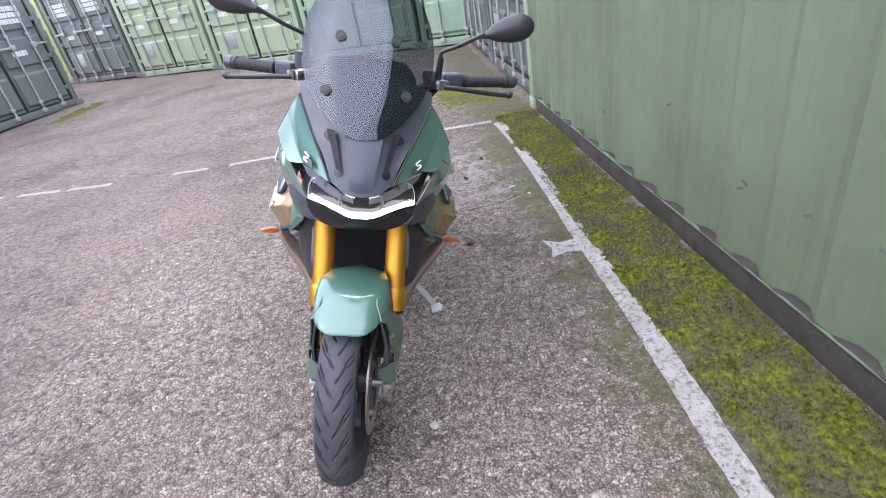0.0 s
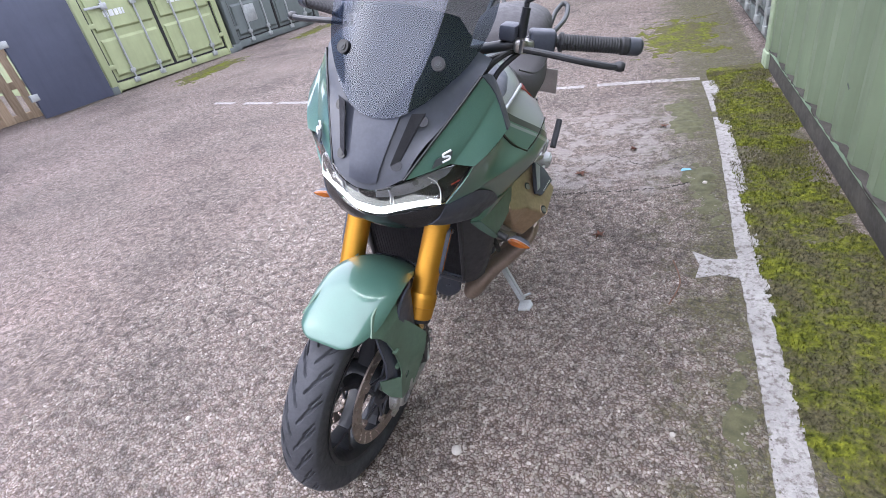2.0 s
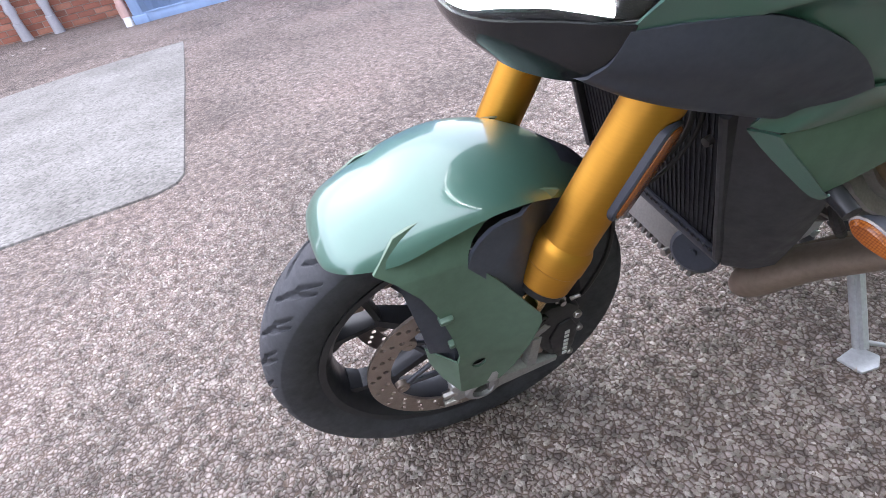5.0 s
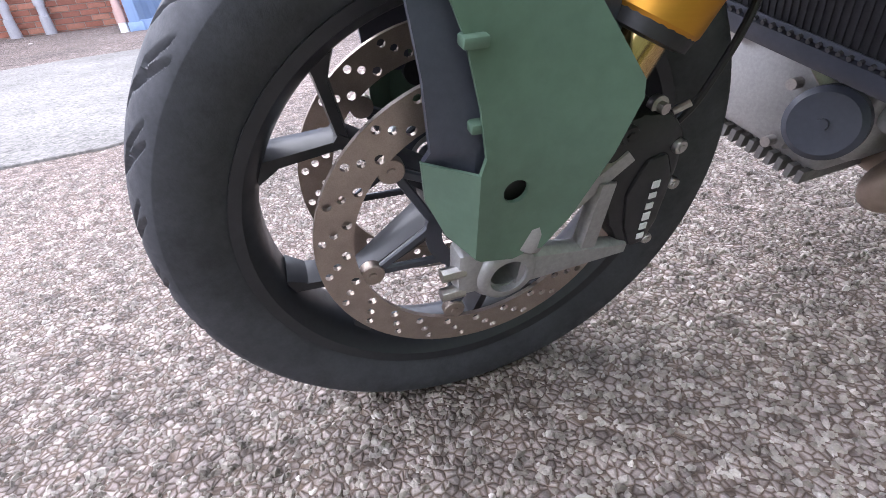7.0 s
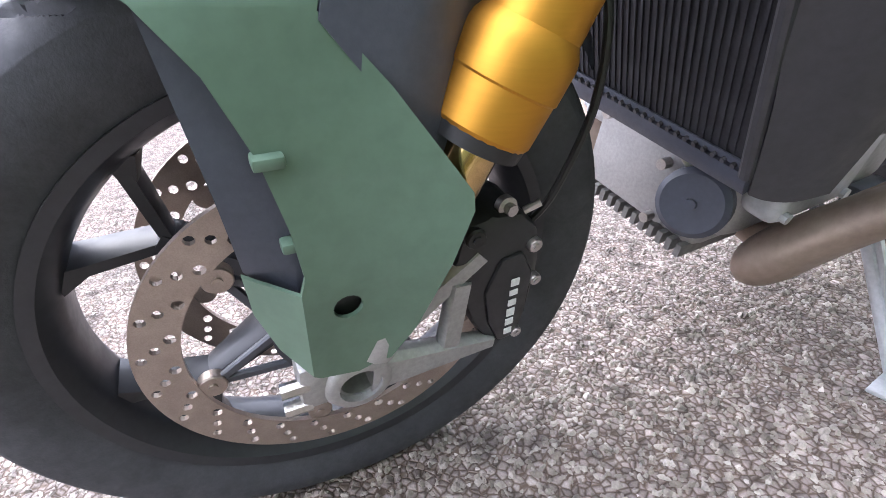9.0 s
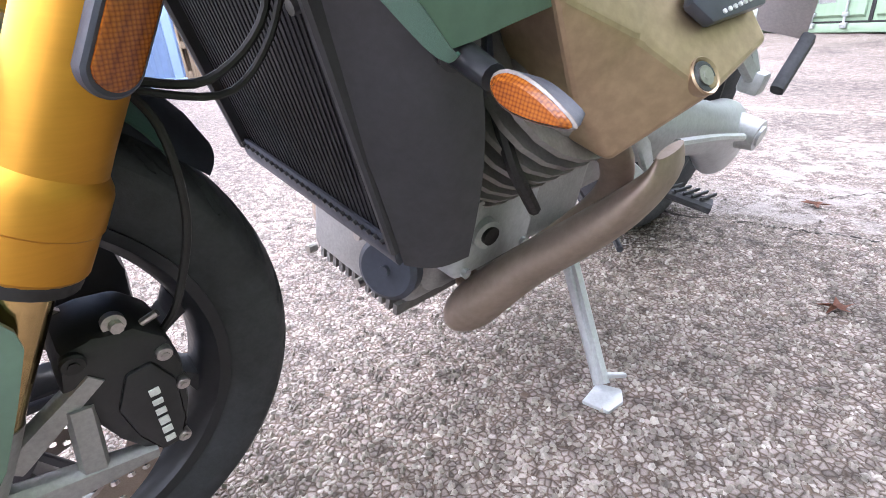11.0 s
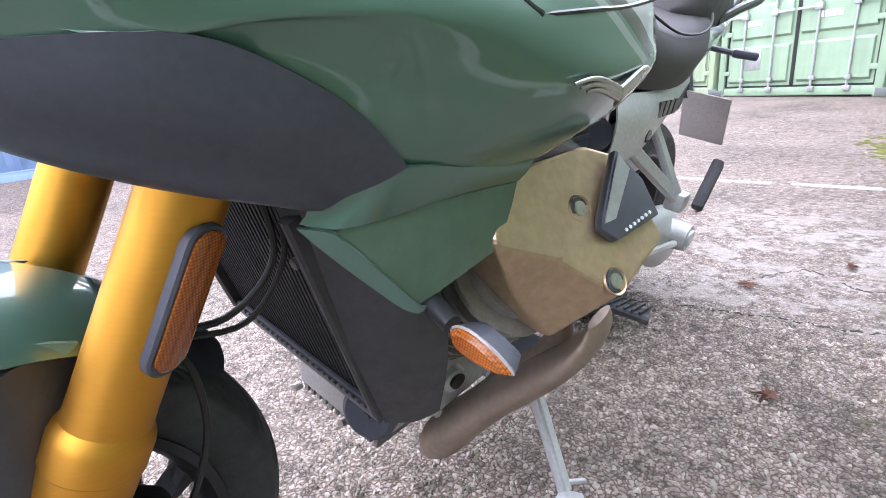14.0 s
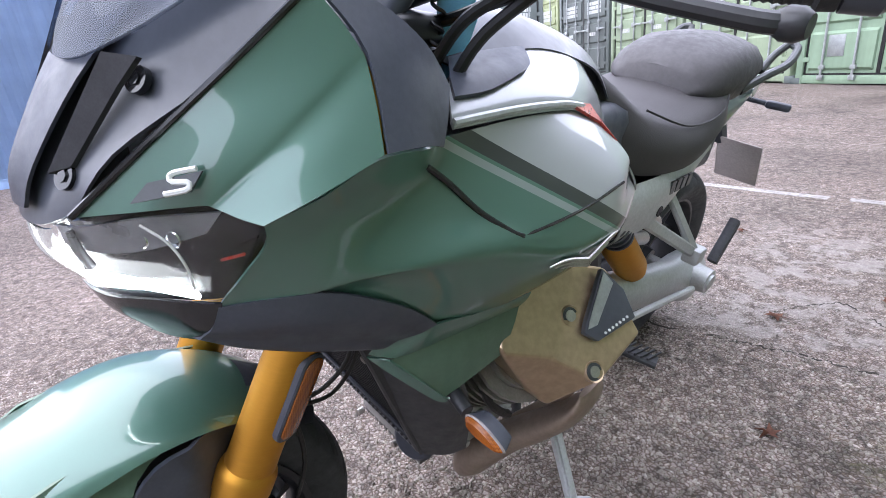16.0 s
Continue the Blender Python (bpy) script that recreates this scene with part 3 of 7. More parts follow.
def make_moss():
    """A mossy verge along the container foot, lumpy and thinning towards the line."""
    rnd = random.Random(8)
    xs = [0.935 + 0.0102 * i for i in range(41)]
    ys = [-0.9 + 0.014 * i for i in range(446)]
    rows = []
    for y in ys:
        row = []
        for x in xs:
            t = (x - 0.93) / (xs[-1] - 0.93)
            cover = noise.noise((x * 4, y * 4, 2.2)) * 0.5 + noise.noise((x * 11, y * 11, 5)) * 0.35 + 0.55 * math.sin(math.pi * min(1, max(0, t))) + 0.05
            if 3.3 < y < 3.75:
                cover -= 0.35
            h = 0.022 * max(-0.25, min(1, cover)) + (0.007 * noise.noise((x * 45, y * 45, 0)) + 0.006 * noise.noise((x * 95, y * 95, 7))) * (cover > 0)
            row.append((x + 0.004 * rnd.uniform(-1, 1), y, h + rise(x, y)))
        rows.append(row)
    tagged(link_bm("moss_verge", rings(rows, cap=False, loop=False), M["moss"], 180), "bright green moss along the container foot", "moss", kind="stuff")
    rs = np.random.RandomState(5)
    verts, faces = [], []
    for _ in range(26000):
        x, y = rs.uniform(0.93, 1.33), rs.uniform(0.3, 5.2)
        cover = noise.noise((x * 4, y * 4, 2.2)) * 0.5 + noise.noise((x * 11, y * 11, 5)) * 0.35 + 0.55 * math.sin(math.pi * (x - 0.9) / 0.47) + 0.05
        if cover < 0.1:
            continue
        z = 0.022 * min(1, cover) + rise(x, y)
        a, l = rs.uniform(0, 6.28), rs.uniform(0.005, 0.013)
        dx, dy = math.cos(a), math.sin(a)
        b = len(verts)
        verts += [(x - dy * 0.0025, y + dx * 0.0025, z - 0.002), (x + dy * 0.0025, y - dx * 0.0025, z - 0.002), (x + dx * l * 0.6, y + dy * l * 0.6, z + l)]
        faces.append((b, b + 1, b + 2))
    me = bpy.data.meshes.new("moss_fronds")
    me.from_pydata(verts, [], faces)
    me.materials.append(M["moss"])
    tagged(new("moss_fronds", me), "short green moss fronds on the verge", "moss", kind="stuff")
    for x0, x1, y0, y1, seed, bias in ((0.35, 1.3, 5.6, 7.6, 3, 0.42), (0.62, 0.88, 3.7, 4.9, 9, 0.6), (-6.7, -5.9, 6.6, 8.6, 6, 0.42), (-6.1, -5.6, 9.2, 11.4, 12, 0.42), (0.68, 0.895, 2.72, 3.8, 21, 0.72), (0.7, 0.89, 1.1, 2.4, 25, 0.85)):
        bm = bmesh.new()
        nx, ny = 40, 70
        grid = []
        for j in range(ny):
            row = []
            for i in range(nx):
                u, v = i / (nx - 1), j / (ny - 1)
                x, y = x0 + (x1 - x0) * u, y0 + (y1 - y0) * v
                edge = math.sin(math.pi * u) * math.sin(math.pi * v)
                h = 0.022 * (edge - bias + 0.5 * noise.noise((x * 4, y * 4, seed)) + 0.55 * noise.noise((x * 15, y * 15, seed)))
                row.append(bm.verts.new((x, y, rise(x, y) + max(-0.01, h))))
            grid.append(row)
        for a, b in zip(grid, grid[1:]):
            for i in range(nx - 1):
                bm.faces.new((a[i], a[i + 1], b[i + 1], b[i]))
        if bias > 0.5:
            tagged(link_bm("dirt_patch", bm, M["damp_dirt"], 180), "dark damp dirt beside the bay line", "dirt", kind="stuff")
        else:
            tagged(link_bm("moss_patch", bm, M["moss"], 180), "low moss and weeds on the yard edge", "moss", kind="stuff")


make_moss()


def make_slab():
    pts = [(-2.03, 1.02), (-1.95, 0.985), (-1.91, 0.9), (-1.90, -5.0), (-7.3, -5.0), (-7.3, 1.12), (-6.0, 1.1), (-4.0, 1.07)]
    slab = tagged(link_bm("pavement", plate([(x, y, -0.05) for x, y in pts], (0, 0, 0.062), 0.008), M["concrete"]), "pale worn concrete slab beside the yard", "pavement", kind="structure")
    tagged(link_bm("pavement_joint", tube([(-6.9, 0.55, 0.012), (-6.2, 0.2, 0.013), (-5.6, -0.3, 0.013), (-5.2, -1.2, 0.013)], 0.006, 6), M["dirt"]), "dark crack across the concrete slab", "crack", kind="structure")
    return slab


make_slab()


# ---- unseen wall added to close the yard and darken reflections ----
tagged(link_bm("wall_south", box(-9.2, 3.0, -8.3, -8.0, -0.05, 3.6, 0.01), M["mortar"]), "plain grey rendered wall added unseen to close the yard and darken reflections", "wall", kind="structure")


# ---- containers ----
def door_end(name, mat, m, label, dark_gap=True, seed=1, depth=6.06):
    """A shipping container seen at its door end; x across, front at y = 0 facing -y."""
    rnd = random.Random(seed)
    top = thing(name, label, "shipping container", m, "containers round the yard")
    w, h = 2.438, 2.591
    hw = w / 2
    shell = join(box(-hw + 0.02, hw - 0.02, 0.12, depth, 0.14, h - 0.02), box(-hw, -hw + 0.11, 0, 0.16, 0.0, h, 0.01), box(hw - 0.11, hw, 0, 0.16, 0.0, h, 0.01),
                 box(-hw, hw, 0.0, 0.14, h - 0.13, h, 0.008), box(-hw + 0.1, hw - 0.1, 0.01, 0.16, 0.03, 0.15, 0.008), box(-hw, hw, 0.16, depth, 0.0, 0.14))
    part("body", shell, mat, top)
    for sx in (-1, 1):
        for z in (0.0, h - 0.118):
            part("corner_casting", box(sx * hw - 0.085 - 0.003 * sx, sx * hw + 0.085 - 0.003 * sx, -0.006, 0.17, z, z + 0.118, 0.012), M["c_dark"], top)
        leaf0, leaf1 = (0.012, hw - 0.125) if sx > 0 else (-hw + 0.125, -0.012)
        door = part("door", box(leaf0, leaf1, 0.045, 0.09, 0.17, h - 0.15), mat, top)
        zs = [0.17, 0.83, 1.42, 2.02, h - 0.15]
        for a, b in zip(zs, zs[1:]):
            p = plate([(leaf0 + 0.06, 0.046, a + 0.05), (leaf1 - 0.06, 0.046, a + 0.05), (leaf1 - 0.06, 0.046, b - 0.05), (leaf0 + 0.06, 0.046, b - 0.05)], (0, -0.036, 0))
            outer = [v for v in p.verts if v.co.y < 0.03]
            cz = (a + b) / 2
            for v in outer:
                v.co.z = cz + (v.co.z - cz) * 0.86
                v.co.x = (leaf0 + leaf1) / 2 + (v.co.x - (leaf0 + leaf1) / 2) * 0.985
            part("door_panel", p, mat, door)
        part("door_gasket", join(box(leaf0 - 0.01, leaf0 + 0.012, 0.03, 0.06, 0.16, h - 0.14), box(leaf1 - 0.012, leaf1 + 0.01, 0.03, 0.06, 0.16, h - 0.14), box(leaf0, leaf1, 0.03, 0.06, 0.155, 0.18)), M["cable"], door)
        for k, fr in enumerate((0.28, 0.72)):
            x = leaf0 + (leaf1 - leaf0) * fr
            part("lock_rod", join(rod((x, -0.015, 0.1), (x, -0.015, h - 0.08), 0.017, n=8), box(x - 0.045, x + 0.045, -0.03, 0.02, 0.09, 0.16, 0.006), box(x - 0.04, x + 0.04, -0.03, 0.02, 0.24, 0.3, 0.006),
                                  box(x - 0.045, x + 0.045, -0.03, 0.02, h - 0.16, h - 0.09, 0.006), box(x - 0.035, x + 0.035, -0.025, 0.02, 1.38, 1.43, 0.005)), M["galv"], door)
            part("handle", join(box(x - 0.02 if k else x - 0.3, x + 0.3 if k else x + 0.02, -0.045, -0.03, 1.2, 1.235, 0.005), box(x - 0.05, x + 0.05, -0.05, 0.0, 1.17, 1.26, 0.008)), M["galv"], door)
        for z in (0.35, 0.95, 1.6, 2.2):
            part("hinge", box(sx * (hw - 0.15) - 0.05, sx * (hw - 0.15) + 0.05, 0.0, 0.03, z, z + 0.07, 0.006), mat, door)
        cx = (leaf0 + leaf1) / 2
        part("stencil_print", moved(bar_marks(0.62, 0.3, 0.004, 3, seed + sx), pose(cx, 0.007, 1.74)), M["sign"], door)
        part("stencil_print", moved(bar_marks(0.34, 0.11, 0.004, 1, seed + 5 + sx), pose(cx - 0.1, 0.007, 1.12)), M["sign"], door)
    if rnd.random() < 0.75:
        part("data_plate", box(-0.75, -0.5, 0.004, 0.012, 0.42, 0.72, 0.003), M["galv"], top)
    return top


def row_pose(x, y, rz, k):
    """The pose of the k-th container in a row that starts at the left front corner x, y."""
    a = radians(rz)
    d = 1.27 + k * 2.54
    px, py = x + math.cos(a) * d, y + math.sin(a) * d
    return pose(px, py, rise(px, py) - 0.01, 0, 0, rz)


door_end("shipping_container", M["c_olive"], row_pose(-7.30, 6.49, 79.8, 0), "olive-green steel shipping container with closed doors", seed=2)
door_end("shipping_container", M["c_dark"], row_pose(-7.30, 6.49, 79.8, 1), "dark green-grey steel shipping container with stencilled doors", seed=3)
BACK = ("c_olive", "c_dark", "c_green", "c_green", "c_pale", "c_pale")
for k, key in enumerate(BACK):
    tone = {"c_olive": "olive-green", "c_dark": "dark green-grey", "c_green": "sage-green", "c_pale": "pale green"}[key]
    door_end("shipping_container", M[key], row_pose(-10.72, 16.3, -27.6, k), tone + " steel shipping container standing in the far row", seed=10 + k)
for k in range(2):
    door_end("shipping_container", M["c_dark"], row_pose(1.42, 10.5, -90, k), "dark green-grey steel shipping container with lock rods", seed=30 + k, depth=4.0)


def side_container(name, mat, m, length, label, height=2.591, z0=0.0, rail=None):
    """A shipping container seen at its corrugated long side; the side at y = 0 faces -y, x runs along it."""
    top = thing(name, label, "shipping container", m, "containers round the yard")
    secs = []
    x, pitch, depth = 0.12, 0.278, 0.036
    prof = []
    while x < length - 0.12:
        prof += [(x, 0.01), (x + 0.072, 0.01), (x + 0.072 + 0.068, 0.01 + depth), (x + 0.072 + 0.068 + 0.07, 0.01 + depth)]
        x += pitch
    prof.append((min(x, length - 0.1), 0.01))
    for z in (z0 + 0.13, z0 + 0.9, z0 + 1.7, z0 + height - 0.06):
        secs.append([(px + 0.004 * noise.noise((px * 2, z, 1)), py + 0.006 * noise.noise((px * 0.8, z * 0.8, 4)), z) for px, py in prof])
    wall = rings(secs, cap=False, loop=False)
    bmesh.ops.solidify(wall, geom=wall.faces[:], thickness=0.002)
    part("corrugated_side", wall, mat, top, sharp=20)
    part("bottom_rail", join(box(0.0, length, 0.012, 0.06, z0 + 0.0, z0 + 0.125, 0.006), box(0.0, length, 0.004, 0.05, z0 + 0.118, z0 + 0.135, 0.002)), rail or mat, top)
    part("top_rail", box(0.0, length, 0.0, 0.06, z0 + height - 0.07, z0 + height, 0.006), mat, top)
    for px in (0.0, length - 0.12):
        part("corner_post", box(px, px + 0.12, -0.004, 0.12, z0 + 0.0, z0 + height, 0.008), mat, top)
        for z in (z0, z0 + height - 0.118):
            part("corner_casting", join(box(px - 0.02, px + 0.158, -0.012, 0.15, z, z + 0.118, 0.012), box(px + 0.045, px + 0.095, -0.014, -0.01, z + 0.035, z + 0.085, 0.002)), mat, top)
    part("body", join(box(0.02, length - 0.02, 0.07, 2.42, z0 + 0.05, z0 + height - 0.01), box(0.0, 0.02, 0.1, 2.43, z0 + 0.05, z0 + height), box(length - 0.02, length, 0.1, 2.43, z0 + 0.05, z0 + height)), mat, top)
    return top


green_box = side_container("shipping_container", M["c_green"], pose(1.328, 5.32, 0.0, 0, 0, -90), 6.06, "sage-green corrugated shipping container with scuffed lower rail", rail=M["dirt"])
for s, (x, z) in enumerate(((3.9, 0.49), (3.62, 0.47), (3.3, 0.46), (3.28, 0.43), (4.35, 0.72), (2.7, 0.62), (1.9, 0.4))):
    part("scuff_mark", moved(box(-0.018, 0.018, -0.0015, 0.0, -0.004, 0.004), pose(x, 0.0085, z, 0, 25 * (-1) ** s, 0)), M["c_dark"], green_box)
rag = bmesh.new()
rnd = random.Random(12)
prev = None
for i in range(120):
    x = 0.15 + i * 0.048
    hgt = 0.012 + 0.03 * max(0, noise.noise((x * 3.2, 0, 4)))
    a, b = rag.verts.new((x, 0.002, 0.128)), rag.verts.new((x, 0.004 - 0.012 * rnd.random(), 0.128 + hgt))
    if prev:
        rag.faces.new((prev[0], a, b, prev[1]))
    prev = (a, b)
part("peeling_paint_edge", rag, M["c_pale"], green_box, "pale flaking paint along the lower edge")
side_container("shipping_container", M["c_blue"], pose(-7.42, 0.58, 0.03, 0, 0, 88), 3.9, "blue corrugated shipping container", 2.3)
side_container("shipping_container", M["c_blue"], pose(-7.42, 0.58, 2.345, 0, 0, 88), 3.9, "blue corrugated shipping container stacked on another")
tagged(link_bm("notice_board", moved(box(-0.14, 0.14, -0.012, -0.004, -0.16, 0.16, 0.002), pose(-7.39, 3.1, 2.78, 0, 0, 88)), M["sign"]), "small white notice fixed to the blue container", "sign")


def make_navy_panel():
    top = thing("steel_door", "navy painted steel container door standing open", "container door", pose(-7.35, 5.42, 0.1, 0, 0, 84))
    part("leaf", box(0, 1.06, 0, 0.05, 0.0, 2.4, 0.006), M["c_navy"], top)
    for z in (0.25, 0.95, 1.6):
        part("hinge", box(-0.06, 0.05, -0.015, 0.03, z, z + 0.09, 0.006), M["galv"], top)


make_navy_panel()


def make_pallet(m):
    top = thing("wooden_pallet", "bare wooden pallet stood on edge against the others", "pallet", m, "stacked pallets")
    for i in range(7):
        part("slat", box(-0.6 + i * 0.172, -0.6 + i * 0.172 + 0.1, -0.02, 0.0, 0.0, 1.0, 0.003), M["wood"], top)
    for z in (0.02, 0.45, 0.88):
        part("bearer", box(-0.6, 0.53, 0.0, 0.09, z, z + 0.1, 0.004), M["wood"], top)
    for i in range(3):
        part("slat", box(-0.6 + i * 0.515, -0.5 + i * 0.515, 0.09, 0.11, 0.0, 1.0, 0.003), M["wood"], top)
    return top


pallet = make_pallet(pose(-8.15, 4.85, 0.06, -4, 0, 82))
for dx, dz, ry, rz in ((-0.14, 0.0, 0, 86), (-0.02, 1.02, 0, 80), (-0.16, 1.02, 1, 84), (-0.32, 0.0, 0, 83)):
    copy_thing(pallet, pose(-8.15 + dx, 4.85, 0.06 + dz, -4, ry, rz))
copy_thing(pallet, pose(-8.0, 5.55, 0.06, -3, 0, 70))
tagged(link_bm("pavement_strip", box(-9.5, -7.3, 4.4, 5.6, 0.0, 0.055, 0.005), M["concrete"]), "pale concrete strip under the pallets", "pavement", kind="structure")


def make_brick_wall():
    wall = tagged(link_bm("wall_west", box(-9.0, -8.72, -7.0, 0.95, -0.05, 3.2), M["mortar"]), "red brick building wall with pale mortar", "wall", kind="structure")
    me = bpy.data.meshes.new("brick")
    b = box(0, 0.012, 0, 0.215, 0, 0.065, 0.003, 1)
    b.to_mesh(me)
    b.free()
    me.materials.append(M["brick"])
    n = 0
    for r in range(9):
        for c in range(30):
            y = 0.93 - (c + 1) * 0.225 + (0.1125 if r % 2 else 0)
            if y + 0.215 > 0.95 or n > 280:
                continue
            n += 1
            o = new("brick", me)
            o.parent = wall
            o.matrix_world = pose(-8.72, y, 0.02 + r * 0.075)
    for y, key, label in ((-0.48, "grey_pvc", "grey plastic drainpipe on the brick wall"), (-0.88, "grey_pvc", "grey plastic drainpipe on the brick wall")):
        pipe = thing("drainpipe", label, "drainpipe", pose(-8.58, y, 0))
        part("pipe", rod((0, 0, 0.05), (0, 0, 3.0), 0.055, n=16), M[key], pipe)
        part("collar", rod((0, 0, 0.42), (0, 0, 0.5), 0.066, n=16), M[key], pipe)
        part("shoe", rod((0, 0, 0.02), (0.03, 0, 0.3), 0.075, 0.062, n=16), M[key], pipe)
    soil = thing("waste_pipe", "terracotta and white plastic waste pipe by the blue container", "waste pipe", pose(-7.45, 0.5, 0))
    part("pipe", rod((-0.03, 0, 0.16), (-0.25, 0.0, 1.5), 0.05, n=16), M["pink_pvc"], soil)
    part("collar", rod((-0.03, 0, 0.15), (-0.05, 0, 0.3), 0.06, n=16), M["pink_pvc"], soil)
    part("outlet", rod((0, 0, 0.0), (-0.035, 0, 0.2), 0.05, n=16), M["white"], soil)
    for x, y, w, l, lab in ((-7.35, 1.12, 0.42, 0.9, "rusty iron drain grating set in the concrete"), (-7.36, 0.2, 0.3, 0.6, "dark iron gully grating")):
        g = thing("drain_grating", lab, "drain grating", pose(x, y, 0.018, 0, 0, 4))
        part("rim", join(box(-w / 2, w / 2, -l / 2, -l / 2 + 0.03, 0, 0.02), box(-w / 2, w / 2, l / 2 - 0.03, l / 2, 0, 0.02), box(-w / 2, -w / 2 + 0.03, -l / 2, l / 2, 0, 0.02), box(w / 2 - 0.03, w / 2, -l / 2, l / 2, 0, 0.02)), M["rust"], g)
        part("pit", box(-w / 2, w / 2, -l / 2, l / 2, -0.02, 0.002), M["dirt"], g)
        for i in range(int(l / 0.05) - 1):
            part("bar", box(-w / 2 + 0.03, w / 2 - 0.03, -l / 2 + 0.04 + i * 0.05, -l / 2 + 0.062 + i * 0.05, 0.002, 0.016), M["rust"], g)
    rnd2 = random.Random(3)
    bms = []
    for _ in range(160):
        x, y, s = rnd2.uniform(-8.6, -7.5), rnd2.uniform(-3.5, 0.3), rnd2.uniform(0.02, 0.055)
        bms.append(moved(box(-s, s, -s * 0.7, s * 0.7, 0, s, s * 0.3, 1), pose(x, y, 0.0, rnd2.uniform(-20, 20), rnd2.uniform(-20, 20), rnd2.uniform(0, 180))))
    tagged(link_bm("rubble", join(*bms), M["pebble"]), "loose stones and debris along the wall foot", "rubble", kind="stuff")
    tagged(link_bm("soil_strip", box(-8.72, -7.3, -6.0, 0.3, -0.02, 0.02), M["dirt"]), "strip of dark soil at the wall foot", "soil", kind="structure")


make_brick_wall()


# ---- small things on the ground ----
def make_leaf(x, y, size, rz, seed):
    rnd2 = random.Random(seed)
    bm = bmesh.new()
    c = bm.verts.new((0, 0, 0.006))
    ring = []
    for i in range(15):
        a = 2 * math.pi * i / 15
        r = size * (1.0 if i % 3 == 0 else 0.45) * rnd2.uniform(0.8, 1.1)
        ring.append(bm.verts.new((r * math.cos(a), r * math.sin(a) * 0.8, 0.004 + 0.012 * rnd2.random())))
    for i in range(15):
        bm.faces.new((c, ring[i], ring[(i + 1) % 15]))
    bmesh.ops.solidify(bm, geom=bm.faces[:], thickness=0.0006)
    ob = link_bm("fallen_leaf", bm, M["leaf"], 60)
    ob.matrix_world = pose(x, y, 0.003, 0, 0, rz)
    tagged(ob, "curled brown fallen leaf on the chippings", "leaf", "fallen leaves")


for i, (x, y, s) in enumerate(((0.187, 3.425, 0.045), (0.337, 2.78, 0.04), (0.62, 4.1, 0.04), (0.45, 3.75, 0.035), (-0.2, 4.3, 0.035))):
    make_leaf(x, y, s, 40 * i, i)
for i, (x, y, s) in enumerate(((0.039, 1.575, 0.016), (0.62, 1.75, 0.008), (-0.95, 1.5, 0.01), (0.3, 1.2, 0.007), (0.8, 3.3, 0.012))):
    bm = bmesh.new()
    bmesh.ops.create_icosphere(bm, subdivisions=2, radius=s)
    for v in bm.verts:
        v.co *= 1 + 0.18 * noise.noise(v.co * 60 + Vector((i, 0, 0)))
        v.co.z *= 0.6
    ob = link_bm("pebble", bm, M["pebble"], 60)
    ob.matrix_world = pose(x, y, s * 0.4)
    tagged(ob, "single pale pebble lying on the chippings", "pebble", "pebbles")
tagged(link_bm("twig", tube([(0.62, 2.32, 0.004), (0.66, 2.45, 0.008), (0.64, 2.6, 0.004)], 0.003, 6), M["rust"]), "thin dry twig on the ground", "twig")
scrap = link_bm("paper_scrap", moved(plate([(-0.025, -0.015, 0), (0.025, -0.01, 0.004), (0.02, 0.012, 0.001), (-0.02, 0.01, 0.003)], (0, 0, 0.001)), pose(0.72, 3.45, 0.006)), M["tag_blue"])
tagged(scrap, "small pale blue paper scrap on the ground", "litter")


# ---- the motorcycle ----
# bike space: x to the rider's left, y to the rear from the front wheel, z up; the whole leans on its stand
bike = thing("motorcycle", "green sports touring motorcycle leaning on its side stand", "motorcycle", pose(-0.245, 1.568, 0, 0, 15.5, 0))
RAKE = 24.7
AXIS = Vector((0, math.sin(radians(RAKE)), math.cos(radians(RAKE))))
HEAD = Vector((0, 0.13, 0.55))
STEER = Matrix.Translation(HEAD) @ Matrix.Rotation(radians(-5.0), 4, AXIS) @ Matrix.Translation(-HEAD)
HUB = (-0.004, -0.012, 0.303)
TURN = Matrix.Translation(HEAD) @ Matrix.Rotation(radians(-7.3), 4, AXIS) @ Matrix.Translation(-HEAD)
SPINDLE = (0, -0.013, 0.292)


def fork_at(z, x=0.1):
    """The middle of a fork leg at the height z, bars straight."""
    return Vector((x, 0.097 + (z - 0.535) * math.tan(radians(RAKE)), z))


def steered(name, bm, mat, parent, label="", sharp=35):
    return part(name, moved(bm, STEER), mat, parent, label, sharp)


def wheeled(name, bm, mat, parent, label="", sharp=35):
    return part(name, moved(bm, TURN), mat, parent, label, sharp)


def tread_depth(a, x, width, count, radius):
    """How deep a slanting tread groove is at the angle a and the width x."""
    s = abs(x) / (width / 2)
    per = 2 * math.pi / count
    shift = 0.0 if x >= 0 else 0.5
    best = 0.0
    for off, s0, s1, lean, wd in ((0.0, 0.06, 0.62, 0.8, 0.0062), (0.34, 0.3, 0.92, 0.6, 0.0055), (0.66, 0.45, 0.85, 0.5, 0.0045)):
        if not s0 < s < s1:
            continue
        t = (s - s0) / (s1 - s0)
        centre = (off + shift + lean * (t ** 1.5)) * per
        d = (a - centre + per / 2) % per - per / 2
        taper = math.sin(math.pi * min(1, max(0, 0.12 + 0.8 * t)))
        best = max(best, min(1.0, (wd * taper - abs(d) * radius) / 0.003 + 0.5))
    return best


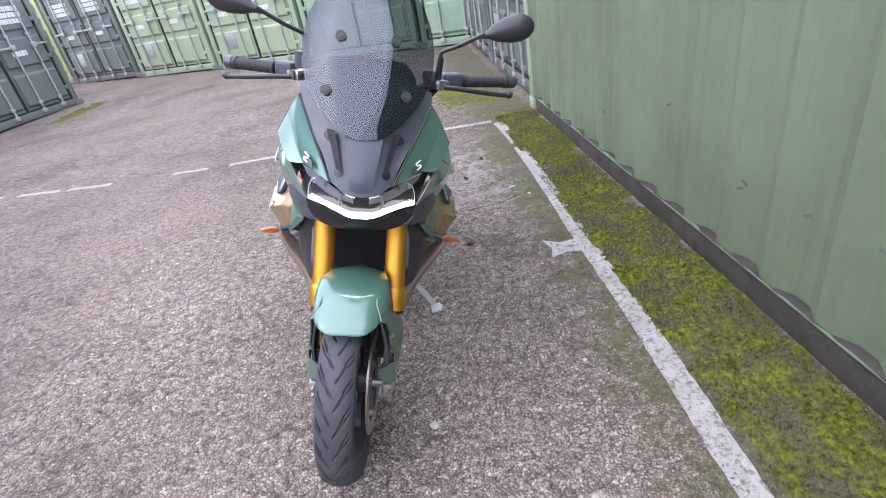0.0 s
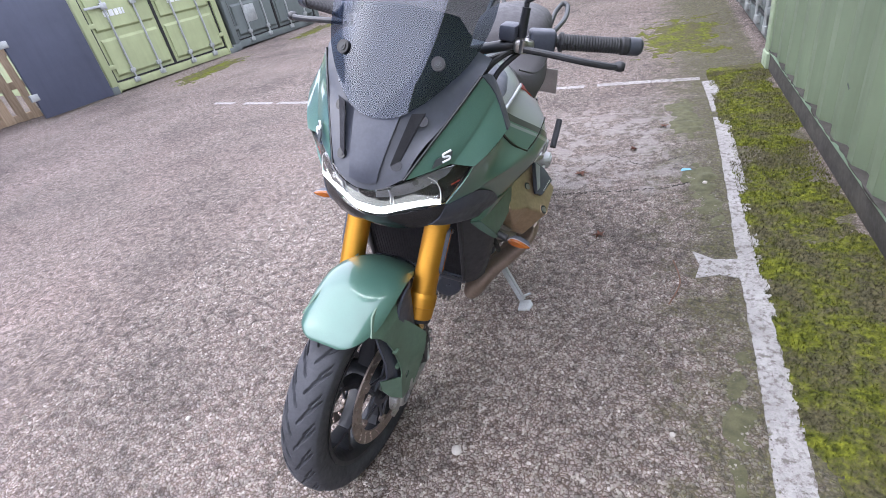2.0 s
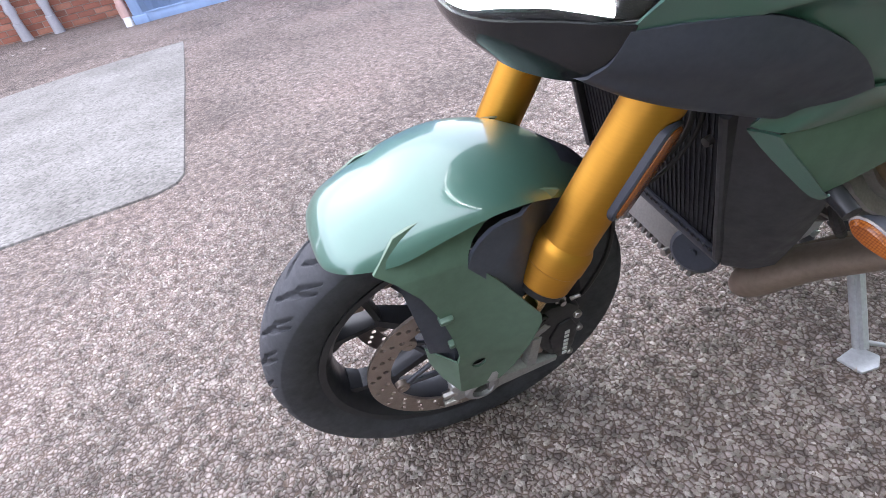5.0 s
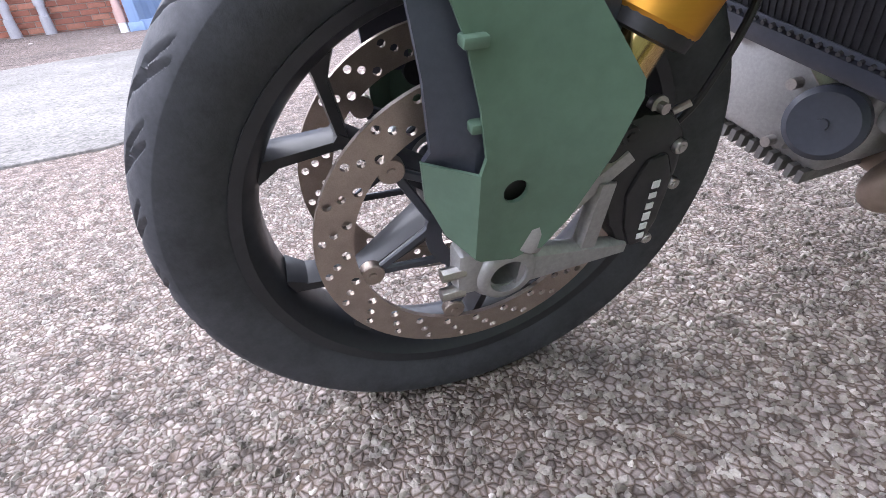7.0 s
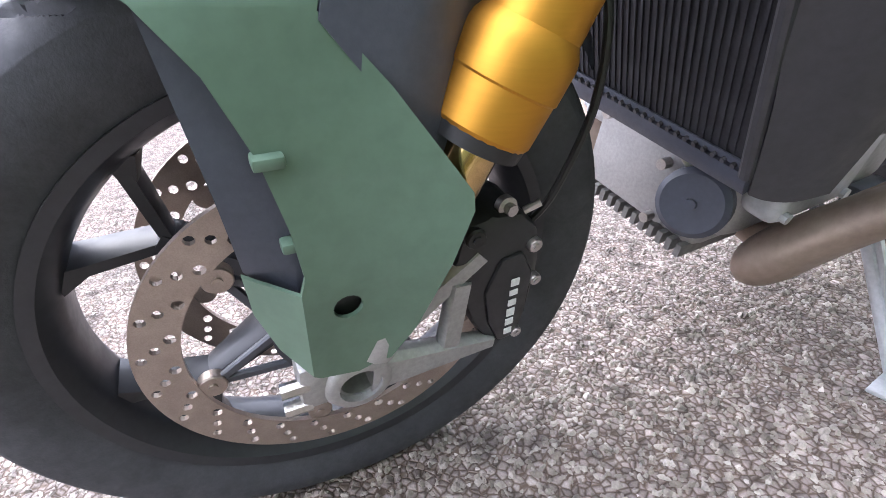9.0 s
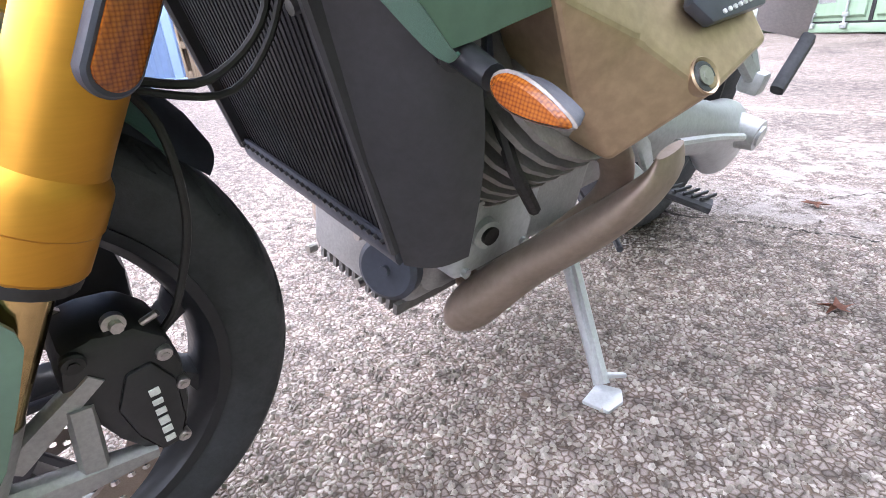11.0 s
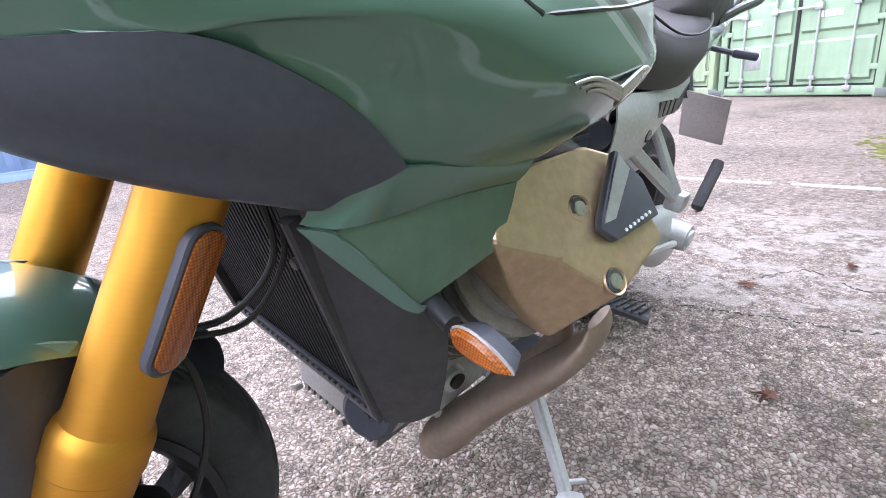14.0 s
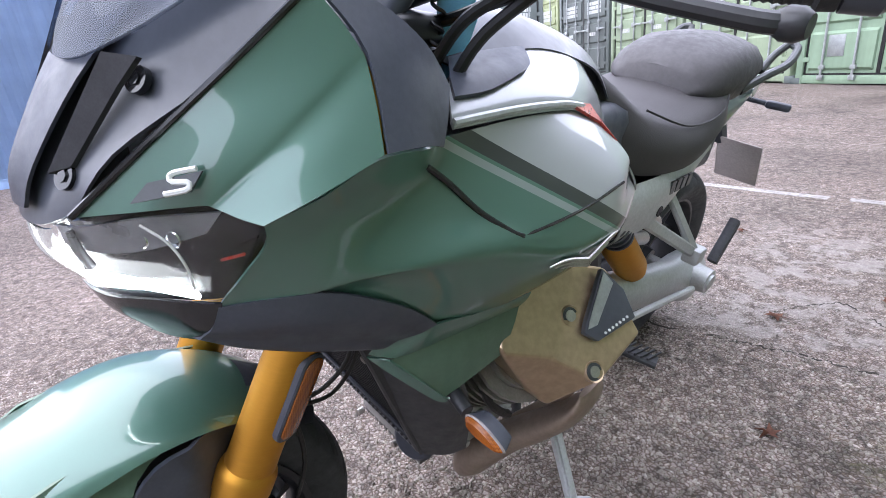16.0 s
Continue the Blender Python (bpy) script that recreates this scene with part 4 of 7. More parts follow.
def make_tyre(radius, width, bead, c, count=27, seg=640):
    hw = width / 2
    prof = []
    for i in range(65):
        t = -1 + 2 * i / 64
        ang = t * 1.28
        prof.append((radius - 0.62 * hw * (1 - math.cos(ang)) * 1.05, hw * math.sin(ang) / math.sin(1.28)))
    side = [(radius - 0.055, hw * 0.985), (bead + 0.02, hw * 0.9), (bead + 0.008, hw * 0.82), (bead, hw * 0.74)]
    prof = [(r, -x) for r, x in reversed(side)] + prof + side
    secs = []
    for i in range(seg):
        a = 2 * math.pi * i / seg
        ring = []
        for k, (r, x) in enumerate(prof):
            d = 0.006 * tread_depth(a, x, width, count, radius) if 4 <= k < len(prof) - 4 else 0
            ring.append((c[0] + x, c[1] - (r - d) * math.cos(a), c[2] + (r - d) * math.sin(a)))
        secs.append(ring)
    return rings(secs, cap=False, loop=False, close=True)


def bar_between(p0, p1, w0, w1, t0, t1, side=(1, 0, 0)):
    """A flat bar from p0 to p1: widths across, thicknesses along side."""
    p0, p1, side = Vector(p0), Vector(p1), Vector(side).normalized()
    d = (p1 - p0).normalized()
    q = d.cross(side).normalized()
    secs = []
    for p, w, t in ((p0, w0, t0), (p0.lerp(p1, 0.5), (w0 + w1) / 2, (t0 + t1) / 2), (p1, w1, t1)):
        a, b = q * w / 2, side * t / 2
        secs.append([p + a * 0.7 + b, p + a + b * 0.4, p + a - b * 0.4, p + a * 0.7 - b, p - a * 0.7 - b, p - a - b * 0.4, p - a + b * 0.4, p - a * 0.7 + b])
    return rings(secs)


def wheel_point(c, r, deg, x):
    a = radians(deg)
    return Vector((c[0] + x, c[1] - r * math.cos(a), c[2] + r * math.sin(a)))


def make_rim(c, width, outer, phase):
    hw = width / 2
    prof = [(outer + 0.008, -hw), (outer + 0.008, -hw + 0.006), (outer - 0.004, -hw + 0.014), (outer - 0.011, -hw * 0.45), (outer - 0.011, hw * 0.45), (outer - 0.004, hw - 0.014), (outer + 0.008, hw - 0.006), (outer + 0.008, hw),
            (outer - 0.003, hw - 0.002), (outer - 0.012, hw * 0.72), (outer - 0.018, hw * 0.4), (outer - 0.018, -hw * 0.4), (outer - 0.012, -hw * 0.72), (outer - 0.003, -hw + 0.002)]
    bms = [lathe(prof, c, 96)]
    bms.append(lathe([(0.012, -0.05), (0.036, -0.05), (0.042, -0.02), (0.042, 0.02), (0.036, 0.05), (0.012, 0.05)], c, 32))
    for k in range(5):
        a = phase + 72 * k
        knee = wheel_point(c, 0.15, a, 0)
        bms.append(bar_between(wheel_point(c, 0.03, a, 0), knee, 0.026, 0.017, 0.05, 0.032))
        for s in (-1, 1):
            bms.append(bar_between(wheel_point(c, 0.143, a + s * 1.0, 0), wheel_point(c, outer - 0.014, a + s * 15, 0), 0.012, 0.014, 0.03, 0.04))
            bms.append(bar_between(wheel_point(c, outer - 0.03, a + s * 12.5, 0), wheel_point(c, outer - 0.012, a + s * 16.5, 0), 0.013, 0.03, 0.036, 0.044))
    return join(*bms)


def circle_edges(bm, r, n, cy, cz):
    vs = [bm.verts.new((0, cy + r * math.cos(2 * math.pi * i / n), cz + r * math.sin(2 * math.pi * i / n))) for i in range(n)]
    for i in range(n):
        bm.edges.new((vs[i], vs[(i + 1) % n]))


def pierced(loops, holes, thick):
    """A flat plate in the yz plane with round holes: loops and holes are (radius, points, y, z)."""
    bm = bmesh.new()
    for r, n, y, z in (*loops, *holes):
        circle_edges(bm, r, n, y, z)
    bmesh.ops.triangle_fill(bm, use_beauty=True, use_dissolve=False, edges=bm.edges[:])
    g = bmesh.ops.extrude_face_region(bm, geom=bm.faces[:])
    bmesh.ops.translate(bm, vec=(thick, 0, 0), verts=[v for v in g["geom"] if isinstance(v, bmesh.types.BMVert)])
    return bm


def make_disc(x):
    holes = []
    for k in range(24):
        for j, (r, da) in enumerate(((0.132, 0), (0.1425, 4.6), (0.1525, 8.2))):
            a = radians(15 * k + da)
            holes.append((0.0042 if j else 0.0048, 8, r * math.cos(a), r * math.sin(a)))
    return moved(pierced([(0.160, 96, 0, 0), (0.1245, 72, 0, 0)], holes, 0.005), Matrix.Translation((x - 0.0025, HUB[1], HUB[2])))


wheeled("front_tyre", make_tyre(0.303, 0.1, 0.219, HUB), M["rubber"], bike, "black road tyre with slanted tread grooves", 40)
front_rim = wheeled("front_rim", make_rim(HUB, 0.088, 0.219, 36), M["rim"], bike, "black cast wheel with split spokes")
steered("axle", join(rod((-0.1, SPINDLE[1], SPINDLE[2]), (0.09, SPINDLE[1], SPINDLE[2]), 0.013), lathe([(0.013, 0.085), (0.031, 0.088), (0.031, 0.116), (0.0275, 0.121), (0.0235, 0.123), (0.0185, 0.123), (0.0175, 0.09), (0.013, 0.09)], SPINDLE, 40)), M["alloy"], bike)
for sx in (1, -1):
    x = 0.062 * sx
    wheeled("brake_disc", make_disc(x), M["disc"], front_rim, "drilled steel brake disc")
    arms = [lathe([(0.04, x - 0.003), (0.056, x - 0.003), (0.056, x + 0.003), (0.04, x + 0.003)], HUB, 48)]
    for k in range(6):
        a = 60 * k + 43
        arms.append(bar_between(wheel_point(HUB, 0.05, a - 26, x), wheel_point(HUB, 0.112, a, x), 0.0085, 0.0085, 0.006, 0.006))
        arms.append(bar_between(wheel_point(HUB, 0.05, a + 26, x), wheel_point(HUB, 0.112, a, x), 0.0085, 0.0085, 0.006, 0.006))
        arms.append(rod(wheel_point(HUB, 0.115, a, x - 0.003), wheel_point(HUB, 0.115, a, x + 0.003), 0.0115, n=16))
        wheeled("rivet", join(rod(wheel_point(HUB, 0.1155, a, x - 0.0055), wheel_point(HUB, 0.1155, a, x + 0.0055), 0.0112, n=20, rims=[(0.12, 0.0122), (0.88, 0.0122)]), rod(wheel_point(HUB, 0.1155, a, x + 0.0055 * sx), wheel_point(HUB, 0.1155, a, x + 0.0075 * sx), 0.0042, n=12)), M["disc"], front_rim)
    wheeled("disc_carrier", join(*arms), M["black_satin"], front_rim)


# -- fork --
for sx in (1, -1):
    X = 0.108 * sx
    leg = steered("fork_leg", rings([circle_at(fork_at(z, X), AXIS, r, 32) for z, r in ((0.5, 0.0335), (0.503, 0.0355), (0.53, 0.0362), (0.5315, 0.0375), (0.553, 0.0375), (0.558, 0.036), (0.564, 0.0322), (0.58, 0.0316), (0.7, 0.0316), (0.9, 0.0316), (1.03, 0.0316))]), M["gold"], bike, "gold anodised upside-down fork leg", 18)
    steered("dust_seal", rings([circle_at(fork_at(z, X), AXIS, r, 24) for z, r in ((0.49, 0.024), (0.492, 0.033), (0.501, 0.034))]), M["cable"], leg)
    steered("slider", rings([circle_at(fork_at(z, X), AXIS, 0.0205, 24) for z in (0.335, 0.4, 0.5)]), M["gold_tube"], leg, "polished gold-tinted fork slider")
    cast = join(rings([circle_at(fork_at(z, X), AXIS, r, 24) for z, r in ((0.318, 0.016), (0.324, 0.0225), (0.36, 0.0225), (0.385, 0.0215))]),
                lathe([(0.016, X - 0.02), (0.031, X - 0.022), (0.034, X - 0.015), (0.034, X + 0.004), (0.03, X + 0.008), (0.016, X + 0.008)], SPINDLE, 32))
    steered("axle_clamp", cast, M["alloy"], leg, "cast alloy axle clamp")
    steered("caliper_bracket", bar_between((X, -0.002, 0.292), (X * 1.02, 0.118, 0.282), 0.046, 0.014, 0.024, 0.014), M["alloy"], leg, "triangular cast alloy caliper bracket")
    steered("bracket_arm", bar_between((X * 0.95, 0.024, 0.328), (X * 1.0, 0.094, 0.392), 0.026, 0.018, 0.016, 0.016), M["alloy"], leg)
    steered("bracket_web", bar_between((X * 1.01, 0.072, 0.295), (X * 1.01, 0.078, 0.368), 0.022, 0.02, 0.016, 0.016), M["alloy"], leg)
    steered("pinch_clamp", box(X - 0.016, X + 0.01, SPINDLE[1] - 0.048, SPINDLE[1] - 0.022, SPINDLE[2] - 0.016, SPINDLE[2] + 0.034, 0.006), M["alloy"], leg)
    for z in (0.28, 0.305):
        steered("clamp_bolt", rod((X + 0.005 * sx, SPINDLE[1] - 0.062, z), (X + 0.005 * sx, SPINDLE[1] - 0.04, z), 0.0065, n=8), M["steel"], leg)
    # brake caliper, bolted radially behind the leg
    outline = [(0.076, 0.424), (0.1, 0.428), (0.128, 0.425), (0.148, 0.405), (0.155, 0.37), (0.154, 0.325), (0.147, 0.288), (0.132, 0.272), (0.112, 0.282), (0.094, 0.312), (0.08, 0.35), (0.07, 0.385)]
    caliper = steered("brake_caliper", plate([(0.05 * sx, y, z) for y, z in outline], Vector((0.064 * sx, 0, 0)), 0.009), M["caliper"], bike, "black radial brake caliper")
    steered("caliper_bridge", plate([(0.112 * sx, y, z) for y, z in ((0.112, 0.384), (0.132, 0.388), (0.146, 0.36), (0.146, 0.31), (0.138, 0.284), (0.122, 0.282), (0.108, 0.312), (0.1, 0.35))], Vector((0.006 * sx, 0, 0)), 0.004), M["caliper"], caliper)
    for i, w in enumerate((0.0056, 0.0044, 0.005, 0.0064, 0.0054, 0.005)):
        c = Vector((0.119 * sx, 0.1275 + i * 0.0004, 0.3575 - i * 0.0122))
        steered("maker_mark", moved(box(-0.0008, 0.0008, -0.0042, 0.0042, -w * 0.75, w * 0.75, 0.0006, 1), Matrix.Translation(c) @ pose(0, 0, 0, 4, 0, 0)), M["white"], caliper)
    for y, z, r in ((0.084, 0.414, 0.009), (0.142, 0.392, 0.007), (0.15, 0.352, 0.006), (0.141, 0.288, 0.006)):
        steered("caliper_bolt", join(rod((0.108 * sx, y, z), (0.119 * sx, y, z), r * 0.85, n=14, rims=[(0.8, r)]), rod((0.118 * sx, y, z), (0.1205 * sx, y, z), r * 0.45, n=6)), M["cable"] if r > 0.008 else M["steel"], caliper)
    steered("banjo_bolt", join(rod((0.098 * sx, 0.116, 0.428), (0.113 * sx, 0.117, 0.429), 0.005, n=8), rod((0.1 * sx, 0.116, 0.428), (0.107 * sx, 0.116, 0.429), 0.0085, n=16)), M["steel"], caliper)
    steered("bleed_nipple", rod((0.104 * sx, 0.134, 0.42), (0.108 * sx, 0.146, 0.428), 0.0032, n=8), M["steel"], caliper)
    # side reflector on the leg
    a, b = fork_at(0.612, X), fork_at(0.715, X)
    out = Vector((sx * 0.92, 0.38, 0)).normalized()
    tang = AXIS.cross(out).normalized()
    ctr = (a + b) / 2

    def pill(hl, hw_, d):
        ring = []
        for i in range(28):
            t = 2 * math.pi * i / 28
            cx, sn = math.cos(t), math.sin(t)
            ring.append(ctr + out * d + tang * hw_ * cx + AXIS * ((hl - hw_) * (1 if sn > 0 else -1) + hw_ * sn))
        return ring

    holder = steered("reflector_holder", rings([pill(0.058, 0.016, 0.015), pill(0.062, 0.0185, 0.028), pill(0.062, 0.0185, 0.034), pill(0.06, 0.0165, 0.036)]), M["black_plastic"], leg)
    steered("reflector", rings([pill(0.057, 0.0145, 0.034), pill(0.057, 0.0145, 0.0375), pill(0.054, 0.012, 0.039)]), M["amber"], leg, "amber side reflector")


# -- front mudguard --
def guard_section(deg, rc, hw, drop, n=13):
    a = radians(deg)
    ring = []
    for i in range(n):
        t = -1 + 2 * i / (n - 1)
        r = rc - drop * (1 - math.cos(t * 1.35)) / (1 - math.cos(1.35))
        x = hw * math.sin(t * 1.35) / math.sin(1.35)
        ring.append((x, HUB[1] - r * math.cos(a), HUB[2] + r * math.sin(a)))
    return ring


shell = [guard_section(d, r, w, p) for d, r, w, p in ((60.5, 0.33, 0.034, 0.003), (62, 0.335, 0.056, 0.008), (66.5, 0.343, 0.079, 0.02), (75, 0.347, 0.094, 0.034), (84, 0.352, 0.098, 0.032), (94, 0.354, 0.097, 0.024), (104, 0.354, 0.09, 0.022), (114, 0.350, 0.08, 0.022), (124, 0.341, 0.071, 0.022), (131, 0.328, 0.062, 0.022))]
sh = skin(shell, 4, 0.003)
mudguard = steered("front_mudguard", sh, M["green"], bike, "glossy metallic green front mudguard", 60)
rear_flap = [guard_section(d, r, w, p) for d, r, w, p in ((116, 0.352, 0.068, 0.04), (125, 0.345, 0.066, 0.036), (134, 0.337, 0.06, 0.03), (139, 0.33, 0.05, 0.022))]
rf = rings(rear_flap, cap=False, loop=False)
bmesh.ops.solidify(rf, geom=rf.faces[:], thickness=0.003)
steered("mudguard_flap", rf, M["black_plastic"], mudguard, sharp=60)


def side_sheet(yz, xfun, thick, sx, hole=None):
    """A moulded sheet beside the wheel from its outline in side view."""
    bm = bmesh.new()
    vs = [bm.verts.new((0, y, z)) for y, z in yz]
    for i in range(len(vs)):
        bm.edges.new((vs[i], vs[(i + 1) % len(vs)]))
    if hole:
        circle_edges(bm, hole[2], 16, hole[0], hole[1])
    bmesh.ops.triangle_fill(bm, use_beauty=True, use_dissolve=False, edges=bm.edges[:])
    for co, no in (((0, -0.05, 0), (0, 1, 0)), ((0, 0, 0.425), (0, 0, 1)), ((0, 0, 0), (0, 1, 0)), ((0, 0.05, 0), (0, 1, 0)), ((0, 0, 0.5), (0, 0, 1)), ((0, 0, 0.58), (0, 0, 1))):
        bmesh.ops.bisect_plane(bm, geom=bm.verts[:] + bm.edges[:] + bm.faces[:], plane_co=co, plane_no=no)
    g = bmesh.ops.extrude_face_region(bm, geom=bm.faces[:])
    top = [v for v in g["geom"] if isinstance(v, bmesh.types.BMVert)]
    for v in bm.verts:
        v.co.x = xfun(v.co.y, v.co.z)
    for v in top:
        v.co.x += thick
    for v in bm.verts:
        v.co.x *= sx
    return bm


def leg_x(y, z):
    fold = max(0.0, -0.05 - y) * 1.3 * min(1.0, max(0.0, (0.428 - z) / 0.012))
    return 0.124 - max(0.0, z - 0.42) * 0.16 - max(0.0, z - 0.58) * 0.35 + max(0, y) * 0.3 * min(1.0, max(0.0, (0.6 - z) / 0.03)) - fold


def inset_x(y, z):
    return 0.108 - max(0.0, z - 0.5) * 0.12 - max(0.0, y - 0.05) * 0.6


for sx in (1, -1):
    steered("mudguard_leg", side_sheet([(-0.122, 0.6), (-0.1, 0.582), (-0.078, 0.55), (-0.06, 0.505), (-0.05, 0.46), (-0.046, 0.425), (-0.05, 0.412), (-0.082, 0.405), (-0.08, 0.37), (-0.068, 0.343), (-0.045, 0.326), (-0.015, 0.32), (0.01, 0.328), (0.028, 0.36), (0.046, 0.408), (0.065, 0.46), (0.064, 0.473), (0.045, 0.5), (0.018, 0.538), (-0.005, 0.565), (-0.018, 0.576), (-0.014, 0.589), (-0.005, 0.602), (0.012, 0.6145), (0.03, 0.62), (0.066, 0.622), (0.1, 0.616), (0.108, 0.621), (0.075, 0.632), (0.03, 0.638), (-0.04, 0.642), (-0.09, 0.63)], leg_x, 0.004, sx, (-0.02, 0.392, 0.0105)), M["green_matte"], mudguard, "satin green fork guard panel")
    # dark plug behind the guard hole stands in for the shade inside it
    steered("guard_bolt", rod((0.108 * sx, -0.02, 0.392), (0.119 * sx, -0.02, 0.392), 0.017, n=20), M["cable"], mudguard)
    for y, z in ((-0.058, 0.505), (-0.05, 0.446)):
        steered("guard_tab", box(min(0.108 * sx, 0.121 * sx), max(0.108 * sx, 0.121 * sx), y - 0.006, y + 0.012, z - 0.004, z + 0.004, 0.002), M["green_matte"], mudguard)
    steered("mudguard_stay", side_sheet([(-0.1, 0.58), (-0.05, 0.56), (-0.034, 0.5), (-0.03, 0.4), (-0.04, 0.395), (-0.078, 0.4), (-0.086, 0.48)], lambda y, z: leg_x(y, z) - 0.014, 0.006, sx), M["black_plastic"], mudguard)
    steered("mudguard_inset", side_sheet([(-0.018, 0.572), (-0.016, 0.58), (-0.011, 0.592), (-0.001, 0.604), (0.014, 0.615), (0.03, 0.62), (0.066, 0.622), (0.097, 0.616), (0.118, 0.6), (0.133, 0.576), (0.13, 0.53), (0.09, 0.475), (0.045, 0.49), (0.01, 0.535)], inset_x, 0.006, sx), M["black_plastic"], mudguard)


# -- nose, lamp and windscreen --
def both(name, rows, mat, parent, label="", sub=4, thick=0.003, sharp=40, su=True, sv=True):
    """A panel and its twin on the other side."""
    made = []
    for sx in (1, -1):
        bm = skin([[(x * sx, y, z) for x, y, z in r] for r in rows], sub, thick, su, sv)
        made.append(part(name, bm, mat, parent, label, sharp))
    return made


def whole(name, rows, mat, parent, label="", sub=4, thick=0.003, sharp=40):
    """A panel across the middle: rows run from the centre to one side and are mirrored."""
    full = [[(-x, y, z) for x, y, z in reversed(r[1:])] + list(r) for r in rows]
    return part(name, skin(full, sub, thick), mat, parent, label, sharp)


nose = whole("nose_cowl", [
    [(0, -0.02, 0.906), (0.042, -0.012, 0.913), (0.078, 0.008, 0.933)],
    [(0, -0.002, 0.95), (0.052, 0.012, 0.957), (0.098, 0.04, 0.983)],
    [(0, 0.038, 1.02), (0.066, 0.06, 1.026), (0.138, 0.108, 1.042)],
    [(0, 0.1, 1.1), (0.085, 0.12, 1.102), (0.172, 0.17, 1.107)],
    [(0, 0.17, 1.18), (0.09, 0.185, 1.17), (0.178, 0.226, 1.13)]], M["black_satin"], bike, "satin black nose cowl with air channels")
whole("nose_spine", [
    [(0, -0.022, 0.92), (0.03, -0.018, 0.925)],
    [(0, -0.014, 0.955), (0.034, -0.004, 0.96)],
    [(0, 0.028, 1.02), (0.046, 0.04, 1.028)],
    [(0, 0.085, 1.09), (0.058, 0.098, 1.095)]], M["black_plastic"], nose)
for sx in (1, -1):
    # flat matt black plate in place of the shade in a deep air channel
    ch = plate([(0.05 * sx, 0.006, 0.957), (0.066 * sx, 0.02, 0.965), (0.086 * sx, 0.06, 1.028), (0.095 * sx, 0.075, 1.05), (0.072 * sx, 0.058, 1.05), (0.06 * sx, 0.03, 1.0)], Vector((0, -0.0035, 0.0015)))
    part("air_channel", ch, M["radiator"], nose)
    for (x, y, z), r in (((0.06, 0.012, 0.957), 0.011), ((0.09, 0.07, 1.034), 0.011)):
        c = Vector((x * sx, y, z))
        nrm = Vector((0.25 * sx, -0.8, 0.5)).normalized()
        part("cowl_bolt", join(rod(c - nrm * 0.004, c + nrm * 0.002, r, n=20, rims=[(0.8, r)]), rod(c, c + nrm * 0.0035, r * 0.5, n=6)), M["dark_gloss"], nose)

both("upper_fairing", [
    [(0.08, 0.008, 0.93), (0.112, 0.062, 0.99), (0.145, 0.118, 1.05), (0.174, 0.172, 1.108)],
    [(0.12, 0.045, 0.942), (0.147, 0.094, 0.995), (0.17, 0.144, 1.046), (0.188, 0.184, 1.09)],
    [(0.15, 0.08, 0.95), (0.17, 0.116, 0.991), (0.187, 0.155, 1.032), (0.2, 0.194, 1.071)],
    [(0.157, 0.087, 0.949), (0.177, 0.122, 0.986), (0.193, 0.16, 1.024), (0.205, 0.197, 1.061)],
    [(0.178, 0.097, 0.946), (0.197, 0.13, 0.976), (0.212, 0.164, 1.005), (0.221, 0.195, 1.032)],
    [(0.197, 0.107, 0.945), (0.216, 0.138, 0.966), (0.229, 0.168, 0.985), (0.237, 0.191, 1.0)]], M["green"], bike, "glossy metallic green upper fairing panel")


def zoned(name, rows, label=""):
    return both(name, rows, M["livery"], bike, label, sub=5)


zoned("side_fairing", [
    [(0.194, 0.109, 0.944), (0.216, 0.148, 0.966), (0.232, 0.191, 0.994), (0.226, 0.25, 0.99), (0.208, 0.285, 0.988), (0.206, 0.38, 0.99), (0.2, 0.47, 0.985), (0.192, 0.56, 0.975), (0.2, 0.605, 0.95)],
    [(0.186, 0.112, 0.92), (0.203, 0.152, 0.935), (0.216, 0.2, 0.955), (0.213, 0.25, 0.954), (0.211, 0.29, 0.95), (0.226, 0.37, 0.95), (0.242, 0.46, 0.942), (0.24, 0.55, 0.936), (0.23, 0.615, 0.928)],
    [(0.171, 0.098, 0.889), (0.196, 0.147, 0.902), (0.212, 0.193, 0.913), (0.222, 0.25, 0.915), (0.232, 0.305, 0.912), (0.255, 0.372, 0.906), (0.273, 0.45, 0.9), (0.274, 0.545, 0.904), (0.245, 0.622, 0.911)],
    [(0.15, 0.083, 0.853), (0.187, 0.14, 0.86), (0.215, 0.19, 0.874), (0.243, 0.25, 0.884), (0.259, 0.31, 0.884), (0.274, 0.38, 0.878), (0.284, 0.44, 0.873), (0.286, 0.54, 0.875), (0.25, 0.625, 0.888)],
    [(0.149, 0.083, 0.8485), (0.184, 0.14, 0.856), (0.209, 0.188, 0.867), (0.238, 0.247, 0.868), (0.255, 0.31, 0.852), (0.276, 0.38, 0.845), (0.29, 0.44, 0.841), (0.294, 0.54, 0.846), (0.262, 0.635, 0.86)],
    [(0.1465, 0.085, 0.844), (0.181, 0.14, 0.85), (0.2, 0.185, 0.854), (0.222, 0.243, 0.84), (0.24, 0.305, 0.808), (0.256, 0.37, 0.798), (0.264, 0.44, 0.79), (0.268, 0.54, 0.8), (0.235, 0.64, 0.815)],
    [(0.142, 0.09, 0.839), (0.176, 0.14, 0.842), (0.1985, 0.183, 0.84), (0.2155, 0.24, 0.811), (0.222, 0.295, 0.769), (0.233, 0.37, 0.757), (0.238, 0.44, 0.755), (0.236, 0.52, 0.766), (0.2, 0.63, 0.78)]], "glossy metallic green side fairing, silver with slanting stripes towards the tank")
